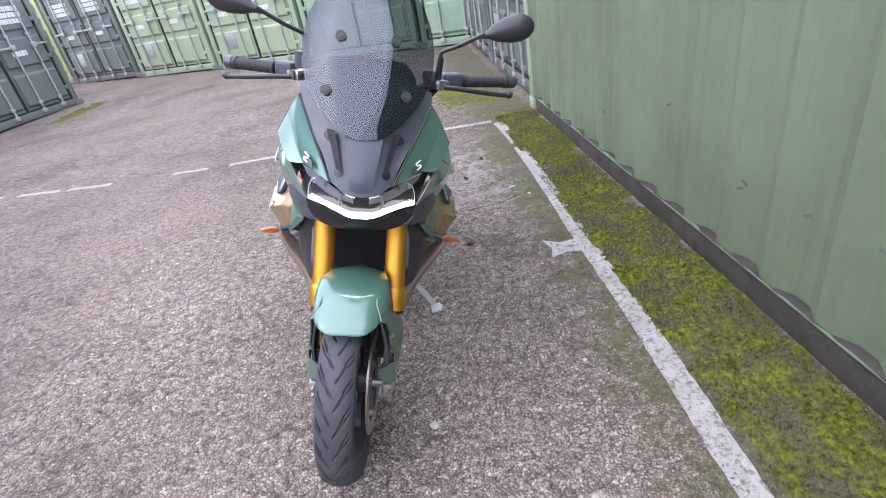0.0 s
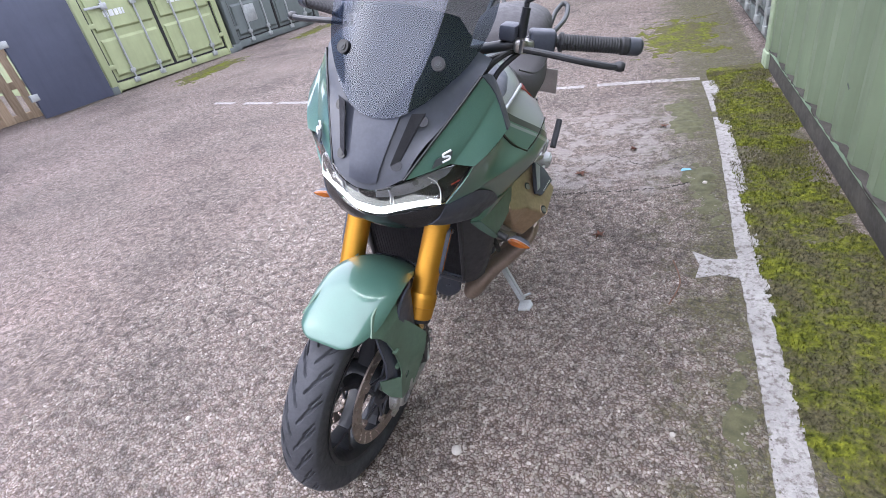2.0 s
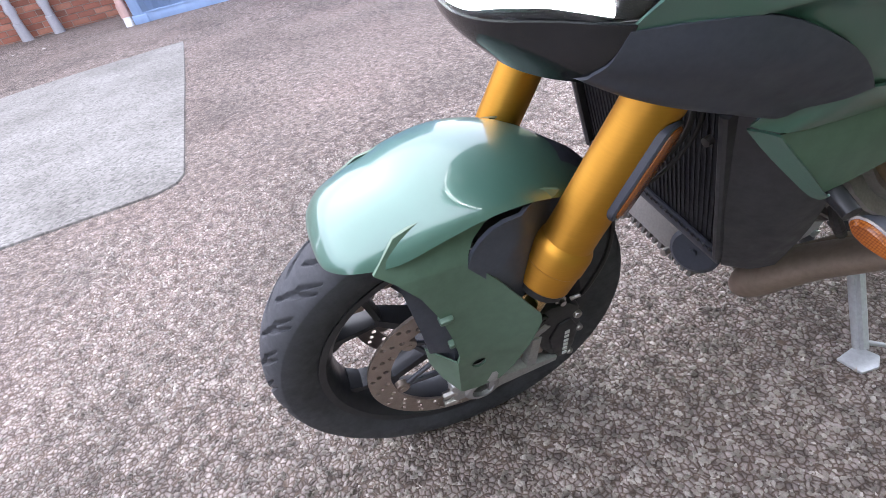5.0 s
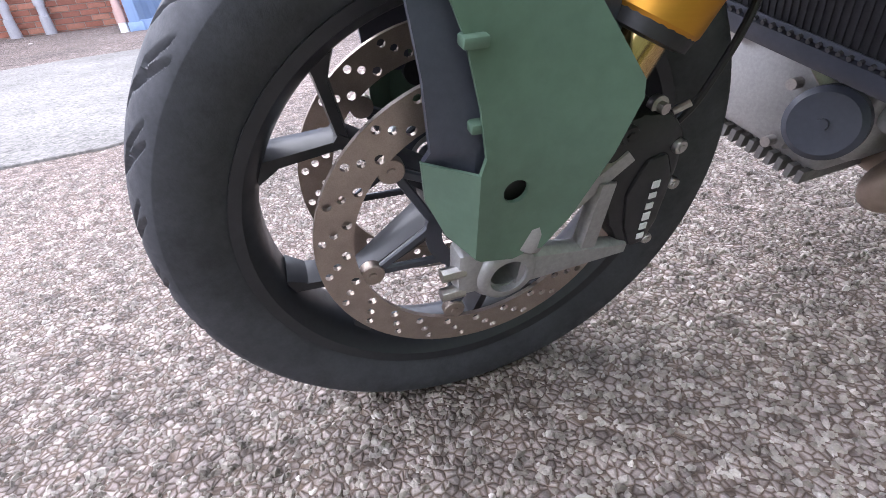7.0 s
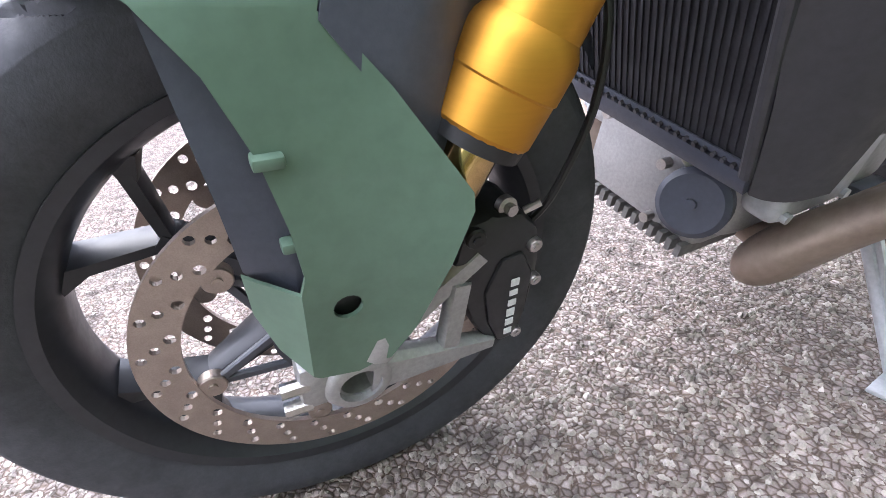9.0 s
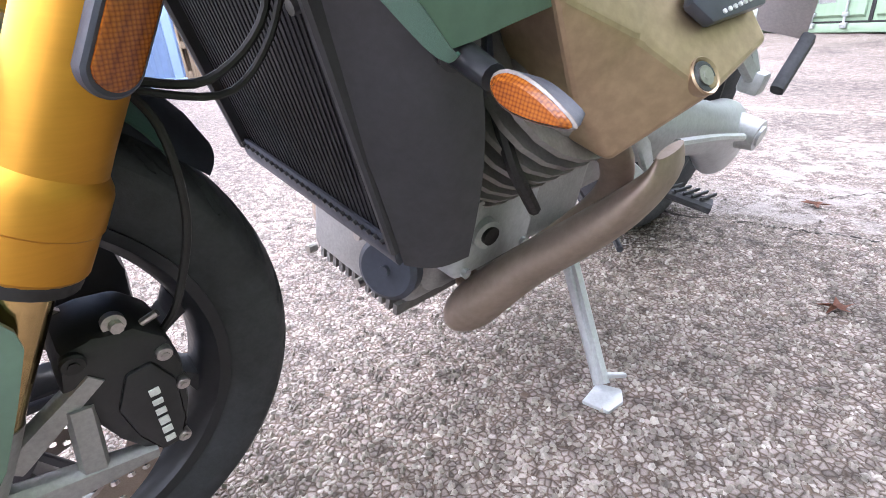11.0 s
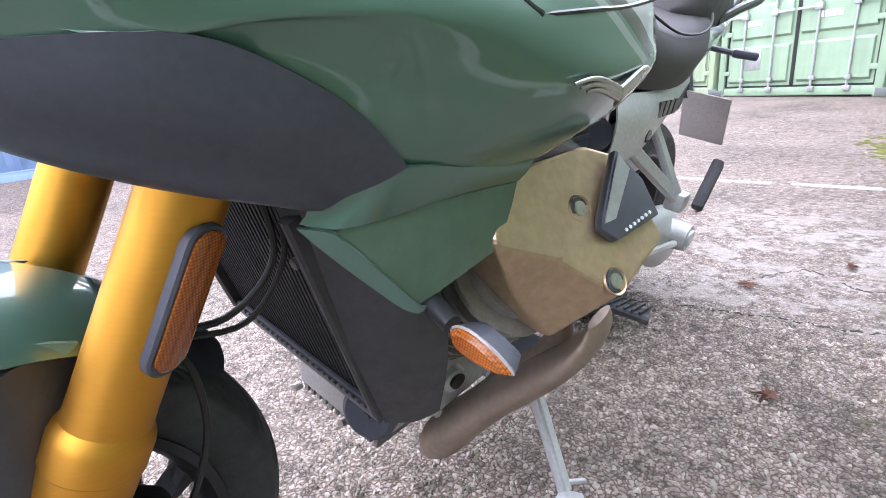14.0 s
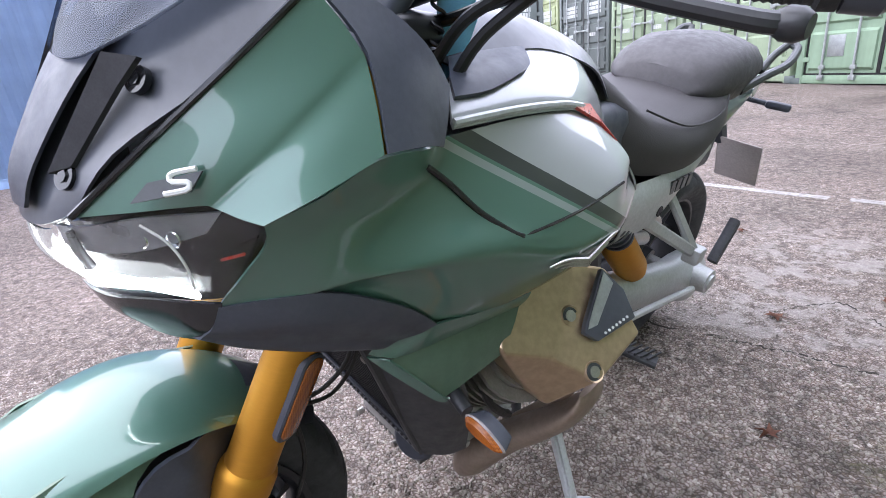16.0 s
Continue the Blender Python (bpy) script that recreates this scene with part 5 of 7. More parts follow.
for sx in (1, -1):
    part("panel_gap", tube([(0.211 * sx, 0.262, 0.966), (0.216 * sx, 0.292, 0.942), (0.236 * sx, 0.32, 0.912), (0.258 * sx, 0.348, 0.891), (0.266 * sx, 0.362, 0.884)], 0.0035, 8), M["dark_gloss"], bike)
    part("panel_edge", tube([(0.266 * sx, 0.362, 0.884), (0.2755 * sx, 0.42, 0.891), (0.2775 * sx, 0.48, 0.896), (0.2765 * sx, 0.55, 0.906)], 0.002, 6), M["dark_gloss"], bike)
    part("front_edge_gap", tube([(0.079 * sx, 0.005, 0.931), (0.111 * sx, 0.06, 0.991), (0.144 * sx, 0.116, 1.051), (0.173 * sx, 0.17, 1.109)], 0.003, 8), M["dark_gloss"], bike)
both("side_trim", [
    [(0.174, 0.174, 1.11), (0.179, 0.225, 1.1), (0.185, 0.275, 1.068), (0.19, 0.305, 1.03)],
    [(0.203, 0.199, 1.068), (0.206, 0.23, 1.056), (0.21, 0.26, 1.034), (0.212, 0.284, 1.01)],
    [(0.239, 0.194, 1.001), (0.238, 0.22, 1.0), (0.233, 0.245, 0.996), (0.224, 0.27, 0.987)]], M["black_plastic"], bike, "black inner fairing trim")

# lamp unit
lens_rows = [
    [(0, -0.018, 0.902), (0.045, -0.01, 0.909), (0.08, 0.006, 0.928), (0.15, 0.084, 0.951), (0.19, 0.108, 0.943)],
    [(0, -0.016, 0.868), (0.05, -0.003, 0.875), (0.095, 0.022, 0.89), (0.146, 0.072, 0.91), (0.176, 0.103, 0.911)],
    [(0, 0.012, 0.826), (0.05, 0.02, 0.832), (0.1, 0.047, 0.844), (0.13, 0.066, 0.85), (0.15, 0.086, 0.855)]]
lamp = whole("headlamp_housing", [[(x * 0.97, y + d, z) for x, y, z in r] for r, d in zip(lens_rows, (0.03, 0.032, 0.004))], M["dark_gloss"], bike, "glossy dark headlamp unit with lit running lights")
whole("headlamp_lens", lens_rows, M["lens"], lamp, "clear headlamp lens", thick=0.002)
whole("running_light", [
    [(0, 0.002, 0.857), (0.03, 0.006, 0.856), (0.06, 0.02, 0.863), (0.1, 0.037, 0.872), (0.14, 0.067, 0.871)],
    [(0, 0.005, 0.85), (0.03, 0.009, 0.85), (0.062, 0.022, 0.858), (0.1, 0.04, 0.867), (0.14, 0.069, 0.866)],
    [(0, 0.011, 0.837), (0.03, 0.015, 0.838), (0.064, 0.028, 0.849), (0.1, 0.045, 0.858), (0.14, 0.071, 0.86)]], M["drl"], lamp, "white gull-wing daytime running light", thick=0.004)
for sx in (1, -1):
    part("light_guide", tube([(0.05 * sx, 0.004, 0.905), (0.054 * sx, 0.006, 0.888), (0.052 * sx, 0.012, 0.868)], 0.004, 8), M["lamp_grey"], lamp)
    for k in range(3):
        c = Vector(((0.078 + 0.024 * k) * sx, 0.026 + 0.018 * k, 0.902 + 0.006 * k))
        n = Vector((0.45 * sx, -0.85, 0.1)).normalized()
        part("reflector_cell", rings([circle_at(c + n * h, n, r, 16) for h, r in ((-0.01, 0.003), (-0.004, 0.006), (0.0, 0.0075), (0.001, 0.0065), (-0.006, 0.004))]), M["chrome"], lamp)
    part("lens_line", tube([(0.118 * sx, 0.042, 0.93), (0.132 * sx, 0.056, 0.915), (0.14 * sx, 0.064, 0.892), (0.142 * sx, 0.066, 0.87)], 0.0012, 6), M["white"], lamp)
for sx in (1, -1):
    part("inner_bezel", skin([[(x * sx, y, z) for x, y, z in r] for r in (
        [(0.02, 0.002, 0.9), (0.07, 0.016, 0.917), (0.11, 0.052, 0.932), (0.155, 0.094, 0.944)],
        [(0.02, 0.004, 0.88), (0.07, 0.022, 0.889), (0.105, 0.05, 0.9), (0.142, 0.085, 0.922)])], 3, 0.003), M["lamp_grey"], lamp, "grey inner headlamp bezel")
    part("red_marking", plate([(0.154 * sx, 0.088, 0.901), (0.168 * sx, 0.102, 0.909), (0.169 * sx, 0.103, 0.907), (0.155 * sx, 0.089, 0.899)], Vector((0.001 * sx, -0.002, 0))), M["red"], lamp)
whole("chin_trim", [
    [(0, 0.01, 0.828), (0.05, 0.018, 0.834), (0.1, 0.045, 0.846), (0.13, 0.066, 0.851), (0.149, 0.085, 0.853)],
    [(0, 0.018, 0.808), (0.05, 0.024, 0.811), (0.1, 0.05, 0.817), (0.126, 0.066, 0.818), (0.142, 0.082, 0.822)],
    [(0, 0.036, 0.79), (0.05, 0.04, 0.79), (0.085, 0.052, 0.792), (0.11, 0.066, 0.796), (0.125, 0.075, 0.8)]], M["dark_gloss"], bike, "dark chin trim under the headlamp")
both("lower_fairing", [
    [(0.149, 0.08, 0.848), (0.18, 0.125, 0.857), (0.198, 0.165, 0.856), (0.2165, 0.214, 0.834), (0.224, 0.252, 0.808), (0.227, 0.284, 0.776)],
    [(0.143, 0.074, 0.824), (0.175, 0.12, 0.825), (0.195, 0.162, 0.818), (0.209, 0.208, 0.805), (0.217, 0.243, 0.787), (0.218, 0.268, 0.765)],
    [(0.133, 0.068, 0.81), (0.157, 0.11, 0.8), (0.174, 0.15, 0.788), (0.187, 0.19, 0.776), (0.196, 0.223, 0.763), (0.201, 0.252, 0.752)],
    [(0.118, 0.064, 0.8), (0.135, 0.092, 0.786), (0.15, 0.13, 0.77), (0.163, 0.166, 0.758), (0.174, 0.2, 0.748), (0.182, 0.232, 0.738)],
    [(0.06, 0.05, 0.795), (0.07, 0.09, 0.786), (0.08, 0.13, 0.768), (0.088, 0.17, 0.755), (0.095, 0.205, 0.745), (0.1, 0.235, 0.736)]], M["black_plastic"], bike, "matt black lower fairing blade", sharp=60)
both("winglet", [
    [(0.197, 0.244, 0.723), (0.214, 0.3, 0.732), (0.228, 0.365, 0.738), (0.235, 0.435, 0.736)],
    [(0.211, 0.265, 0.699), (0.224, 0.31, 0.707), (0.235, 0.365, 0.714), (0.24, 0.425, 0.717)],
    [(0.224, 0.287, 0.674), (0.232, 0.32, 0.682), (0.24, 0.362, 0.691), (0.244, 0.413, 0.695)],
    [(0.235, 0.307, 0.651), (0.238, 0.328, 0.656), (0.242, 0.36, 0.666), (0.246, 0.404, 0.678)]], M["green_matte"], bike, "satin green lower side winglet", sub=3, su=False, sv=False)

both("winglet_top", [
    [(0.181, 0.231, 0.739), (0.206, 0.258, 0.758), (0.2275, 0.286, 0.776), (0.237, 0.365, 0.765), (0.241, 0.45, 0.765)],
    [(0.18, 0.23, 0.734), (0.2, 0.254, 0.743), (0.218, 0.278, 0.752), (0.236, 0.362, 0.754), (0.242, 0.442, 0.751)],
    [(0.177, 0.227, 0.727), (0.19, 0.2385, 0.7255), (0.206, 0.262, 0.7275), (0.2295, 0.365, 0.7395), (0.2365, 0.435, 0.7375)]], M["green"], bike, "glossy green upper flange of the winglet", sub=3)
both("winglet_edge", [
    [(0.176, 0.226, 0.725), (0.19, 0.245, 0.702), (0.207, 0.268, 0.677), (0.226, 0.294, 0.65), (0.234, 0.306, 0.643)],
    [(0.188, 0.236, 0.7255), (0.202, 0.256, 0.701), (0.217, 0.278, 0.675), (0.231, 0.3, 0.65), (0.236, 0.309, 0.645)],
    [(0.1985, 0.244, 0.7245), (0.2125, 0.265, 0.7), (0.2255, 0.287, 0.675), (0.236, 0.306, 0.652), (0.2375, 0.311, 0.65)]], M["green"], bike, "glossy green leading edge of the winglet", sub=3)

SCREEN = [
    [(0, 0.036, 1.036), (0.05, 0.046, 1.045), (0.096, 0.08, 1.074)],
    [(0, 0.068, 1.1), (0.08, 0.088, 1.108), (0.151, 0.15, 1.134)],
    [(0, 0.14, 1.21), (0.098, 0.16, 1.21), (0.175, 0.224, 1.21)],
    [(0, 0.205, 1.31), (0.09, 0.226, 1.31), (0.16, 0.283, 1.3)],
    [(0, 0.25, 1.4), (0.06, 0.265, 1.395), (0.11, 0.305, 1.38)]]
screen = whole("windscreen", SCREEN, M["screen"], bike, "smoked windscreen with four rubber-mounted bolts", thick=0.003)
whole("screen_support", [[(0, 0.13, 1.08), (0.07, 0.14, 1.09), (0.11, 0.165, 1.1)], [(0, 0.165, 1.16), (0.07, 0.175, 1.16), (0.13, 0.215, 1.16)], [(0, 0.19, 1.215), (0.06, 0.2, 1.21), (0.1, 0.225, 1.2)]], M["black_plastic"], bike, "black inner support panel behind the screen")
for sx in (1, -1):
    for x, y, z in ((0.1, 0.112, 1.136), (0.07, 0.183, 1.258)):
        c = Vector((x * sx, y, z))
        nrm = Vector((0.18 * sx, -0.86, 0.47)).normalized()
        bolt = part("screen_bolt", rod(c - nrm * 0.006, c + nrm * 0.005, 0.0135, n=24, rims=[(0.85, 0.0135)]), M["cable"], screen, "black rubber screen grommet")
        part("bolt_head", join(rod(c, c + nrm * 0.007, 0.0075, n=18), rod(c + nrm * 0.006, c + nrm * 0.0085, 0.004, n=6)), M["bar_black"], bolt)

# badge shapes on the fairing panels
for sx in (1, -1):
    n0 = Vector((0.62 * sx, -0.62, 0.48)).normalized()
    along = Vector((0.55 * sx, 0.62, 0.25)).normalized()
    along = (along - n0 * along.dot(n0)).normalized()
    up = n0.cross(along) * (1 if sx > 0 else -1)
    up = up if up.z > 0 else -up
    o = Vector((0.138 * sx, 0.066, 0.966)) + n0 * 0.0035

    def on_panel(u, v, h):
        return o + along * u + up * v + n0 * h

    part("badge_base", plate([on_panel(u, v, -0.001) for u, v in ((-0.032, -0.008), (0.014, -0.008), (0.026, 0.006), (-0.016, 0.005))], n0 * 0.0025), M["graphite"], bike)
    s_path = [(0.034, 0.013), (0.008, 0.013), (0.002, 0.009), (0.004, 0.003), (0.02, 0.0), (0.022, -0.005), (0.017, -0.009), (-0.008, -0.009)]
    part("badge_letter", tube([on_panel(u * 0.66, v * 0.66, 0.0015) for u, v in s_path], 0.0024, 6, 2), M["white"], bike)

# -- tank, seat and tail --
tank = whole("tank_top", [
    [(0, 0.36, 1.04), (0.07, 0.362, 1.04), (0.12, 0.372, 1.03)],
    [(0, 0.42, 1.07), (0.08, 0.42, 1.064), (0.135, 0.425, 1.04)],
    [(0, 0.52, 1.078), (0.08, 0.52, 1.07), (0.135, 0.52, 1.042)],
    [(0, 0.64, 1.056), (0.075, 0.64, 1.048), (0.125, 0.63, 1.02)],
    [(0, 0.76, 1.015), (0.065, 0.755, 1.01), (0.105, 0.74, 0.985)],
    [(0, 0.86, 0.95), (0.06, 0.855, 0.945), (0.09, 0.83, 0.925)]], M["black_satin"], bike, "satin dark grey tank lid")
part("filler_cap", lathe([(0.0, 1.08), (0.036, 1.08), (0.04, 1.074), (0.04, 1.06), (0.0, 1.06)], (0, 0, 0), 40), M["black_plastic"], tank).matrix_local = pose(0, 0.52, 0) @ Matrix.Rotation(radians(-90), 4, "Y")
both("tank_rail", [
    [(0.118, 0.38, 1.03), (0.133, 0.43, 1.04), (0.134, 0.52, 1.04), (0.124, 0.63, 1.018), (0.104, 0.72, 0.974), (0.088, 0.775, 0.925)],
    [(0.165, 0.33, 1.022), (0.172, 0.42, 1.026), (0.168, 0.52, 1.018), (0.158, 0.62, 0.992), (0.14, 0.71, 0.945), (0.12, 0.78, 0.89)],
    [(0.2, 0.3, 1.008), (0.2, 0.4, 1.008), (0.194, 0.5, 0.998), (0.184, 0.58, 0.98), (0.172, 0.66, 0.93), (0.15, 0.76, 0.86)],
    [(0.208, 0.298, 0.994), (0.208, 0.4, 0.993), (0.202, 0.5, 0.984), (0.194, 0.58, 0.966), (0.182, 0.66, 0.915), (0.158, 0.76, 0.845)]], M["silver_paint"], bike, "silver-grey tank rail")
both("tank_front", [
    [(0.116, 0.375, 1.037), (0.134, 0.43, 1.046), (0.137, 0.48, 1.047)],
    [(0.164, 0.332, 1.029), (0.174, 0.4, 1.033), (0.164, 0.462, 1.036)],
    [(0.19, 0.314, 1.019), (0.192, 0.365, 1.021), (0.176, 0.44, 1.031)]], M["black_plastic"], bike, "matt black cover at the tank's front corner", thick=0.005)
both("tank_tail", [
    [(0.198, 0.595, 0.958), (0.182, 0.66, 0.915), (0.158, 0.76, 0.845), (0.14, 0.86, 0.8)],
    [(0.248, 0.622, 0.902), (0.21, 0.68, 0.87), (0.175, 0.76, 0.82), (0.15, 0.86, 0.78)],
    [(0.26, 0.636, 0.858), (0.215, 0.7, 0.83), (0.18, 0.77, 0.79), (0.15, 0.87, 0.75)],
    [(0.21, 0.635, 0.79), (0.19, 0.69, 0.775), (0.165, 0.78, 0.75), (0.145, 0.88, 0.72)]], M["silver_paint"], bike, "silver-grey knee panel")
for sx in (1, -1):
    part("rail_edge", tube([(0.206 * sx, 0.298, 1.0), (0.206 * sx, 0.4, 1.0), (0.2 * sx, 0.5, 0.991), (0.19 * sx, 0.575, 0.974)], 0.0045, 8), M["alloy_paint"], bike)
    part("red_accent", plate([(0.197 * sx, 0.51, 0.988), (0.19 * sx, 0.57, 0.978), (0.2 * sx, 0.605, 0.948), (0.222 * sx, 0.612, 0.93), (0.206 * sx, 0.585, 0.955)], Vector((0.003 * sx, 0.001, 0.003))), M["red"], bike, "red accent at the tank corner")
    front, mid, back = Vector((0.286 * sx, 0.398, 0.84)), Vector((0.2985 * sx, 0.46, 0.833)), Vector((0.295 * sx, 0.532, 0.849))
    emblem = part("wing_emblem", tube([mid + Vector((0, 0, 0.004)), mid + Vector((0.001 * sx, 0.004, -0.004)), mid + Vector((-0.003 * sx, 0.01, -0.013))], 0.0042, 8, taper=0.002), M["steel"], bike, "raised metal wing emblem")
    for tip, root in ((front, mid), (back, mid)):
        span = tip - root
        for k in range(3):
            part("feather", tube([root + Vector((0.001 * sx, 0, -0.005 + 0.0035 * k)), root + span * (0.5 + 0.05 * k) + Vector((0.002 * sx, 0, 0.004 * k - 0.001)), root + span * (0.72 + 0.14 * k) + Vector((0, 0, 0.002 * k - 0.004))], 0.0032, 8, taper=0.0012), M["steel"], emblem)
    part("knee_vent", box(min(0.19 * sx, 0.2 * sx), max(0.19 * sx, 0.2 * sx), 0.69, 0.705, 0.84, 0.875, 0.004), M["dark_gloss"], bike)


def seat_ring(y, zt, zb, hw, crown=0.012):
    return [(-hw * 0.55, y, zb), (-hw * 0.92, y, zb + 0.012), (-hw, y, zb + (zt - zb) * 0.45), (-hw * 0.93, y, zt - 0.03), (-hw * 0.74, y, zt - 0.006), (-hw * 0.35, y, zt + crown * 0.7), (0, y, zt + crown),
            (hw * 0.35, y, zt + crown * 0.7), (hw * 0.74, y, zt - 0.006), (hw * 0.93, y, zt - 0.03), (hw, y, zb + (zt - zb) * 0.45), (hw * 0.92, y, zb + 0.012), (hw * 0.55, y, zb)]


def loft_y(stations, crown=0.012, sub=3):
    cols = [smooth_path([seat_ring(*s, crown)[i] for s in stations], sub) for i in range(13)]
    return rings([[c[j] for c in cols] for j in range(len(cols[0]))])


seat = part("rider_seat", loft_y([(0.8, 0.985, 0.87, 0.08), (0.85, 0.955, 0.8, 0.115), (0.93, 0.905, 0.765, 0.152), (1.03, 0.882, 0.755, 0.178), (1.13, 0.884, 0.758, 0.188), (1.24, 0.902, 0.775, 0.178), (1.32, 0.925, 0.8, 0.155), (1.35, 0.91, 0.83, 0.12)]), M["seat"], bike, "dark grey padded rider seat", 50)
part("pillion_seat", loft_y([(1.2, 0.935, 0.88, 0.1), (1.25, 0.968, 0.87, 0.14), (1.35, 0.995, 0.865, 0.15), (1.47, 1.0, 0.87, 0.142), (1.58, 0.99, 0.885, 0.126), (1.66, 0.97, 0.9, 0.104), (1.69, 0.945, 0.905, 0.07)]), M["seat_side"], bike, "dark grey padded pillion seat", 50)
for sx in (1, -1):
    part("seat_seam", tube([(0.108 * sx, 0.93, 0.905), (0.14 * sx, 1.05, 0.868), (0.15 * sx, 1.15, 0.866), (0.145 * sx, 1.23, 0.882), (0.13 * sx, 1.27, 0.905)], 0.0025, 6), M["cable"], seat)
part("tail_cowl", loft_y([(1.22, 0.85, 0.76, 0.14), (1.38, 0.885, 0.775, 0.142), (1.52, 0.895, 0.805, 0.13), (1.66, 0.915, 0.845, 0.11), (1.76, 0.925, 0.885, 0.075)], 0.0), M["green"], bike, "metallic green tail cowl", 50)
both("tail_flash", [[(0.131, 1.56, 0.882), (0.12, 1.64, 0.9), (0.1, 1.7, 0.912)], [(0.131, 1.58, 0.855), (0.12, 1.65, 0.876), (0.1, 1.7, 0.895)]], M["white"], bike, thick=0.002)
both("side_panel", [
    [(0.152, 0.86, 0.77), (0.158, 1.0, 0.765), (0.15, 1.15, 0.765), (0.132, 1.35, 0.775)],
    [(0.168, 0.86, 0.73), (0.176, 1.0, 0.728), (0.168, 1.15, 0.735), (0.14, 1.35, 0.76)],
    [(0.165, 0.87, 0.66), (0.175, 1.0, 0.66), (0.166, 1.12, 0.69), (0.138, 1.33, 0.748)],
    [(0.14, 0.88, 0.62), (0.15, 1.0, 0.63), (0.146, 1.12, 0.672), (0.13, 1.32, 0.74)]], M["alloy_paint"], bike, "silver side panel with a model badge")
for sx in (1, -1):
    part("model_badge", join(*[box(min(0.171 * sx, 0.1765 * sx), max(0.171 * sx, 0.1765 * sx), 1.05 + i * 0.03, 1.05 + i * 0.03 + 0.02, 0.715, 0.745) for i in range(4)]), M["graphite"], bike)
    part("panel_bolt", rod((0.172 * sx, 1.02, 0.685), (0.18 * sx, 1.02, 0.685), 0.013, n=16), M["dark_gloss"], bike)
    part("grab_handle", join(tube([(0.13 * sx, 1.44, 0.89), (0.155 * sx, 1.52, 0.925), (0.172 * sx, 1.62, 0.952), (0.165 * sx, 1.69, 0.985), (0.14 * sx, 1.7, 0.995)], 0.011, 10), tube([(0.14 * sx, 1.7, 0.995), (0.12 * sx, 1.67, 0.96), (0.115 * sx, 1.62, 0.92)], 0.01, 10)), M["graphite"], bike, "grey cast grab handle")
    part("rear_indicator", join(rod((0.05 * sx, 1.76, 0.82), (0.13 * sx, 1.78, 0.815), 0.008, n=8), moved(box(-0.035, 0.035, -0.012, 0.012, -0.012, 0.012, 0.008), pose(0.16 * sx, 1.78, 0.815, 0, 0, 10 * sx))), M["black_plastic"], bike)
    # pillion peg hanger
    hang = part("peg_hanger", join(bar_between((0.158 * sx, 1.0, 0.66), (0.222 * sx, 1.25, 0.515), 0.03, 0.03, 0.018, 0.02), bar_between((0.15 * sx, 1.13, 0.69), (0.222 * sx, 1.245, 0.52), 0.022, 0.026, 0.016, 0.02), box(min(0.2 * sx, 0.245 * sx), max(0.2 * sx, 0.245 * sx), 1.225, 1.275, 0.49, 0.535, 0.008)), M["alloy_paint"], bike, "cast alloy pillion peg hanger")
    part("pillion_peg", bar_between((0.238 * sx, 1.268, 0.505), (0.232 * sx, 1.345, 0.6), 0.03, 0.034, 0.024, 0.024), M["rubber"], hang, "black rubber folded pillion peg")
plate_holder = part("number_plate_hanger", join(bar_between((0, 1.66, 0.84), (0.04, 1.76, 0.68), 0.05, 0.04, 0.05, 0.04), box(-0.05, 0.05, 1.66, 1.74, 0.8, 0.84, 0.01)), M["black_plastic"], bike)
pl_b = moved(box(-0.068, 0.068, -0.002, 0.002, -0.092, 0.092, 0.004), pose(0.062, 1.785, 0.62, 35, 0, 0))
part("number_plate", pl_b, M["plate_back"], plate_holder, "plain blank number plate seen from the back")


# -- engine --
engine = part("engine_block", join(box(-0.12, 0.12, 0.46, 0.86, 0.27, 0.58, 0.03, 3), box(-0.1, 0.1, 0.84, 1.0, 0.3, 0.56, 0.03, 3), box(-0.14, 0.14, 0.47, 0.6, 0.38, 0.5, 0.015)), M["alloy"], bike, "cast alloy engine block")
part("sump", join(box(-0.09, 0.1, 0.44, 0.74, 0.255, 0.36, 0.02, 3), box(-0.085, 0.06, 0.415, 0.445, 0.275, 0.4, 0.012)), M["alloy"], engine, "finned alloy sump")
for i in range(12):
    part("sump_fin", box(-0.088 + i * 0.0155, -0.08 + i * 0.0155, 0.432, 0.74, 0.244, 0.262), M["sump_alloy"], engine)
for k, (x, z) in enumerate(((-0.06, 0.385), (0.04, 0.365), (0.045, 0.29), (-0.07, 0.28))):
    part("sump_bolt", rod((x, 0.396, z), (x, 0.41, z), 0.007, n=10), M["steel"], engine)
horn_c, horn_n = Vector((0.09, 0.408, 0.338)), Vector((0.28, -0.94, 0.18)).normalized()
horn = part("horn", join(rod(horn_c - horn_n * 0.02, horn_c + horn_n * 0.006, 0.038, 0.036, 32, [(0.2, 0.043), (0.8, 0.043)]), rod(horn_c, horn_c + horn_n * 0.012, 0.007, n=12)), M["black_plastic"], bike, "round black horn")
part("horn_bracket", bar_between(horn_c + Vector((-0.02, 0.015, 0.03)), (0.03, 0.39, 0.42), 0.02, 0.02, 0.005, 0.005), M["steel"], horn)


def facets(pts, faces):
    bm = bmesh.new()
    vs = [bm.verts.new(p) for p in pts]
    for f in faces:
        bm.faces.new([vs[i] for i in f])
    return bm


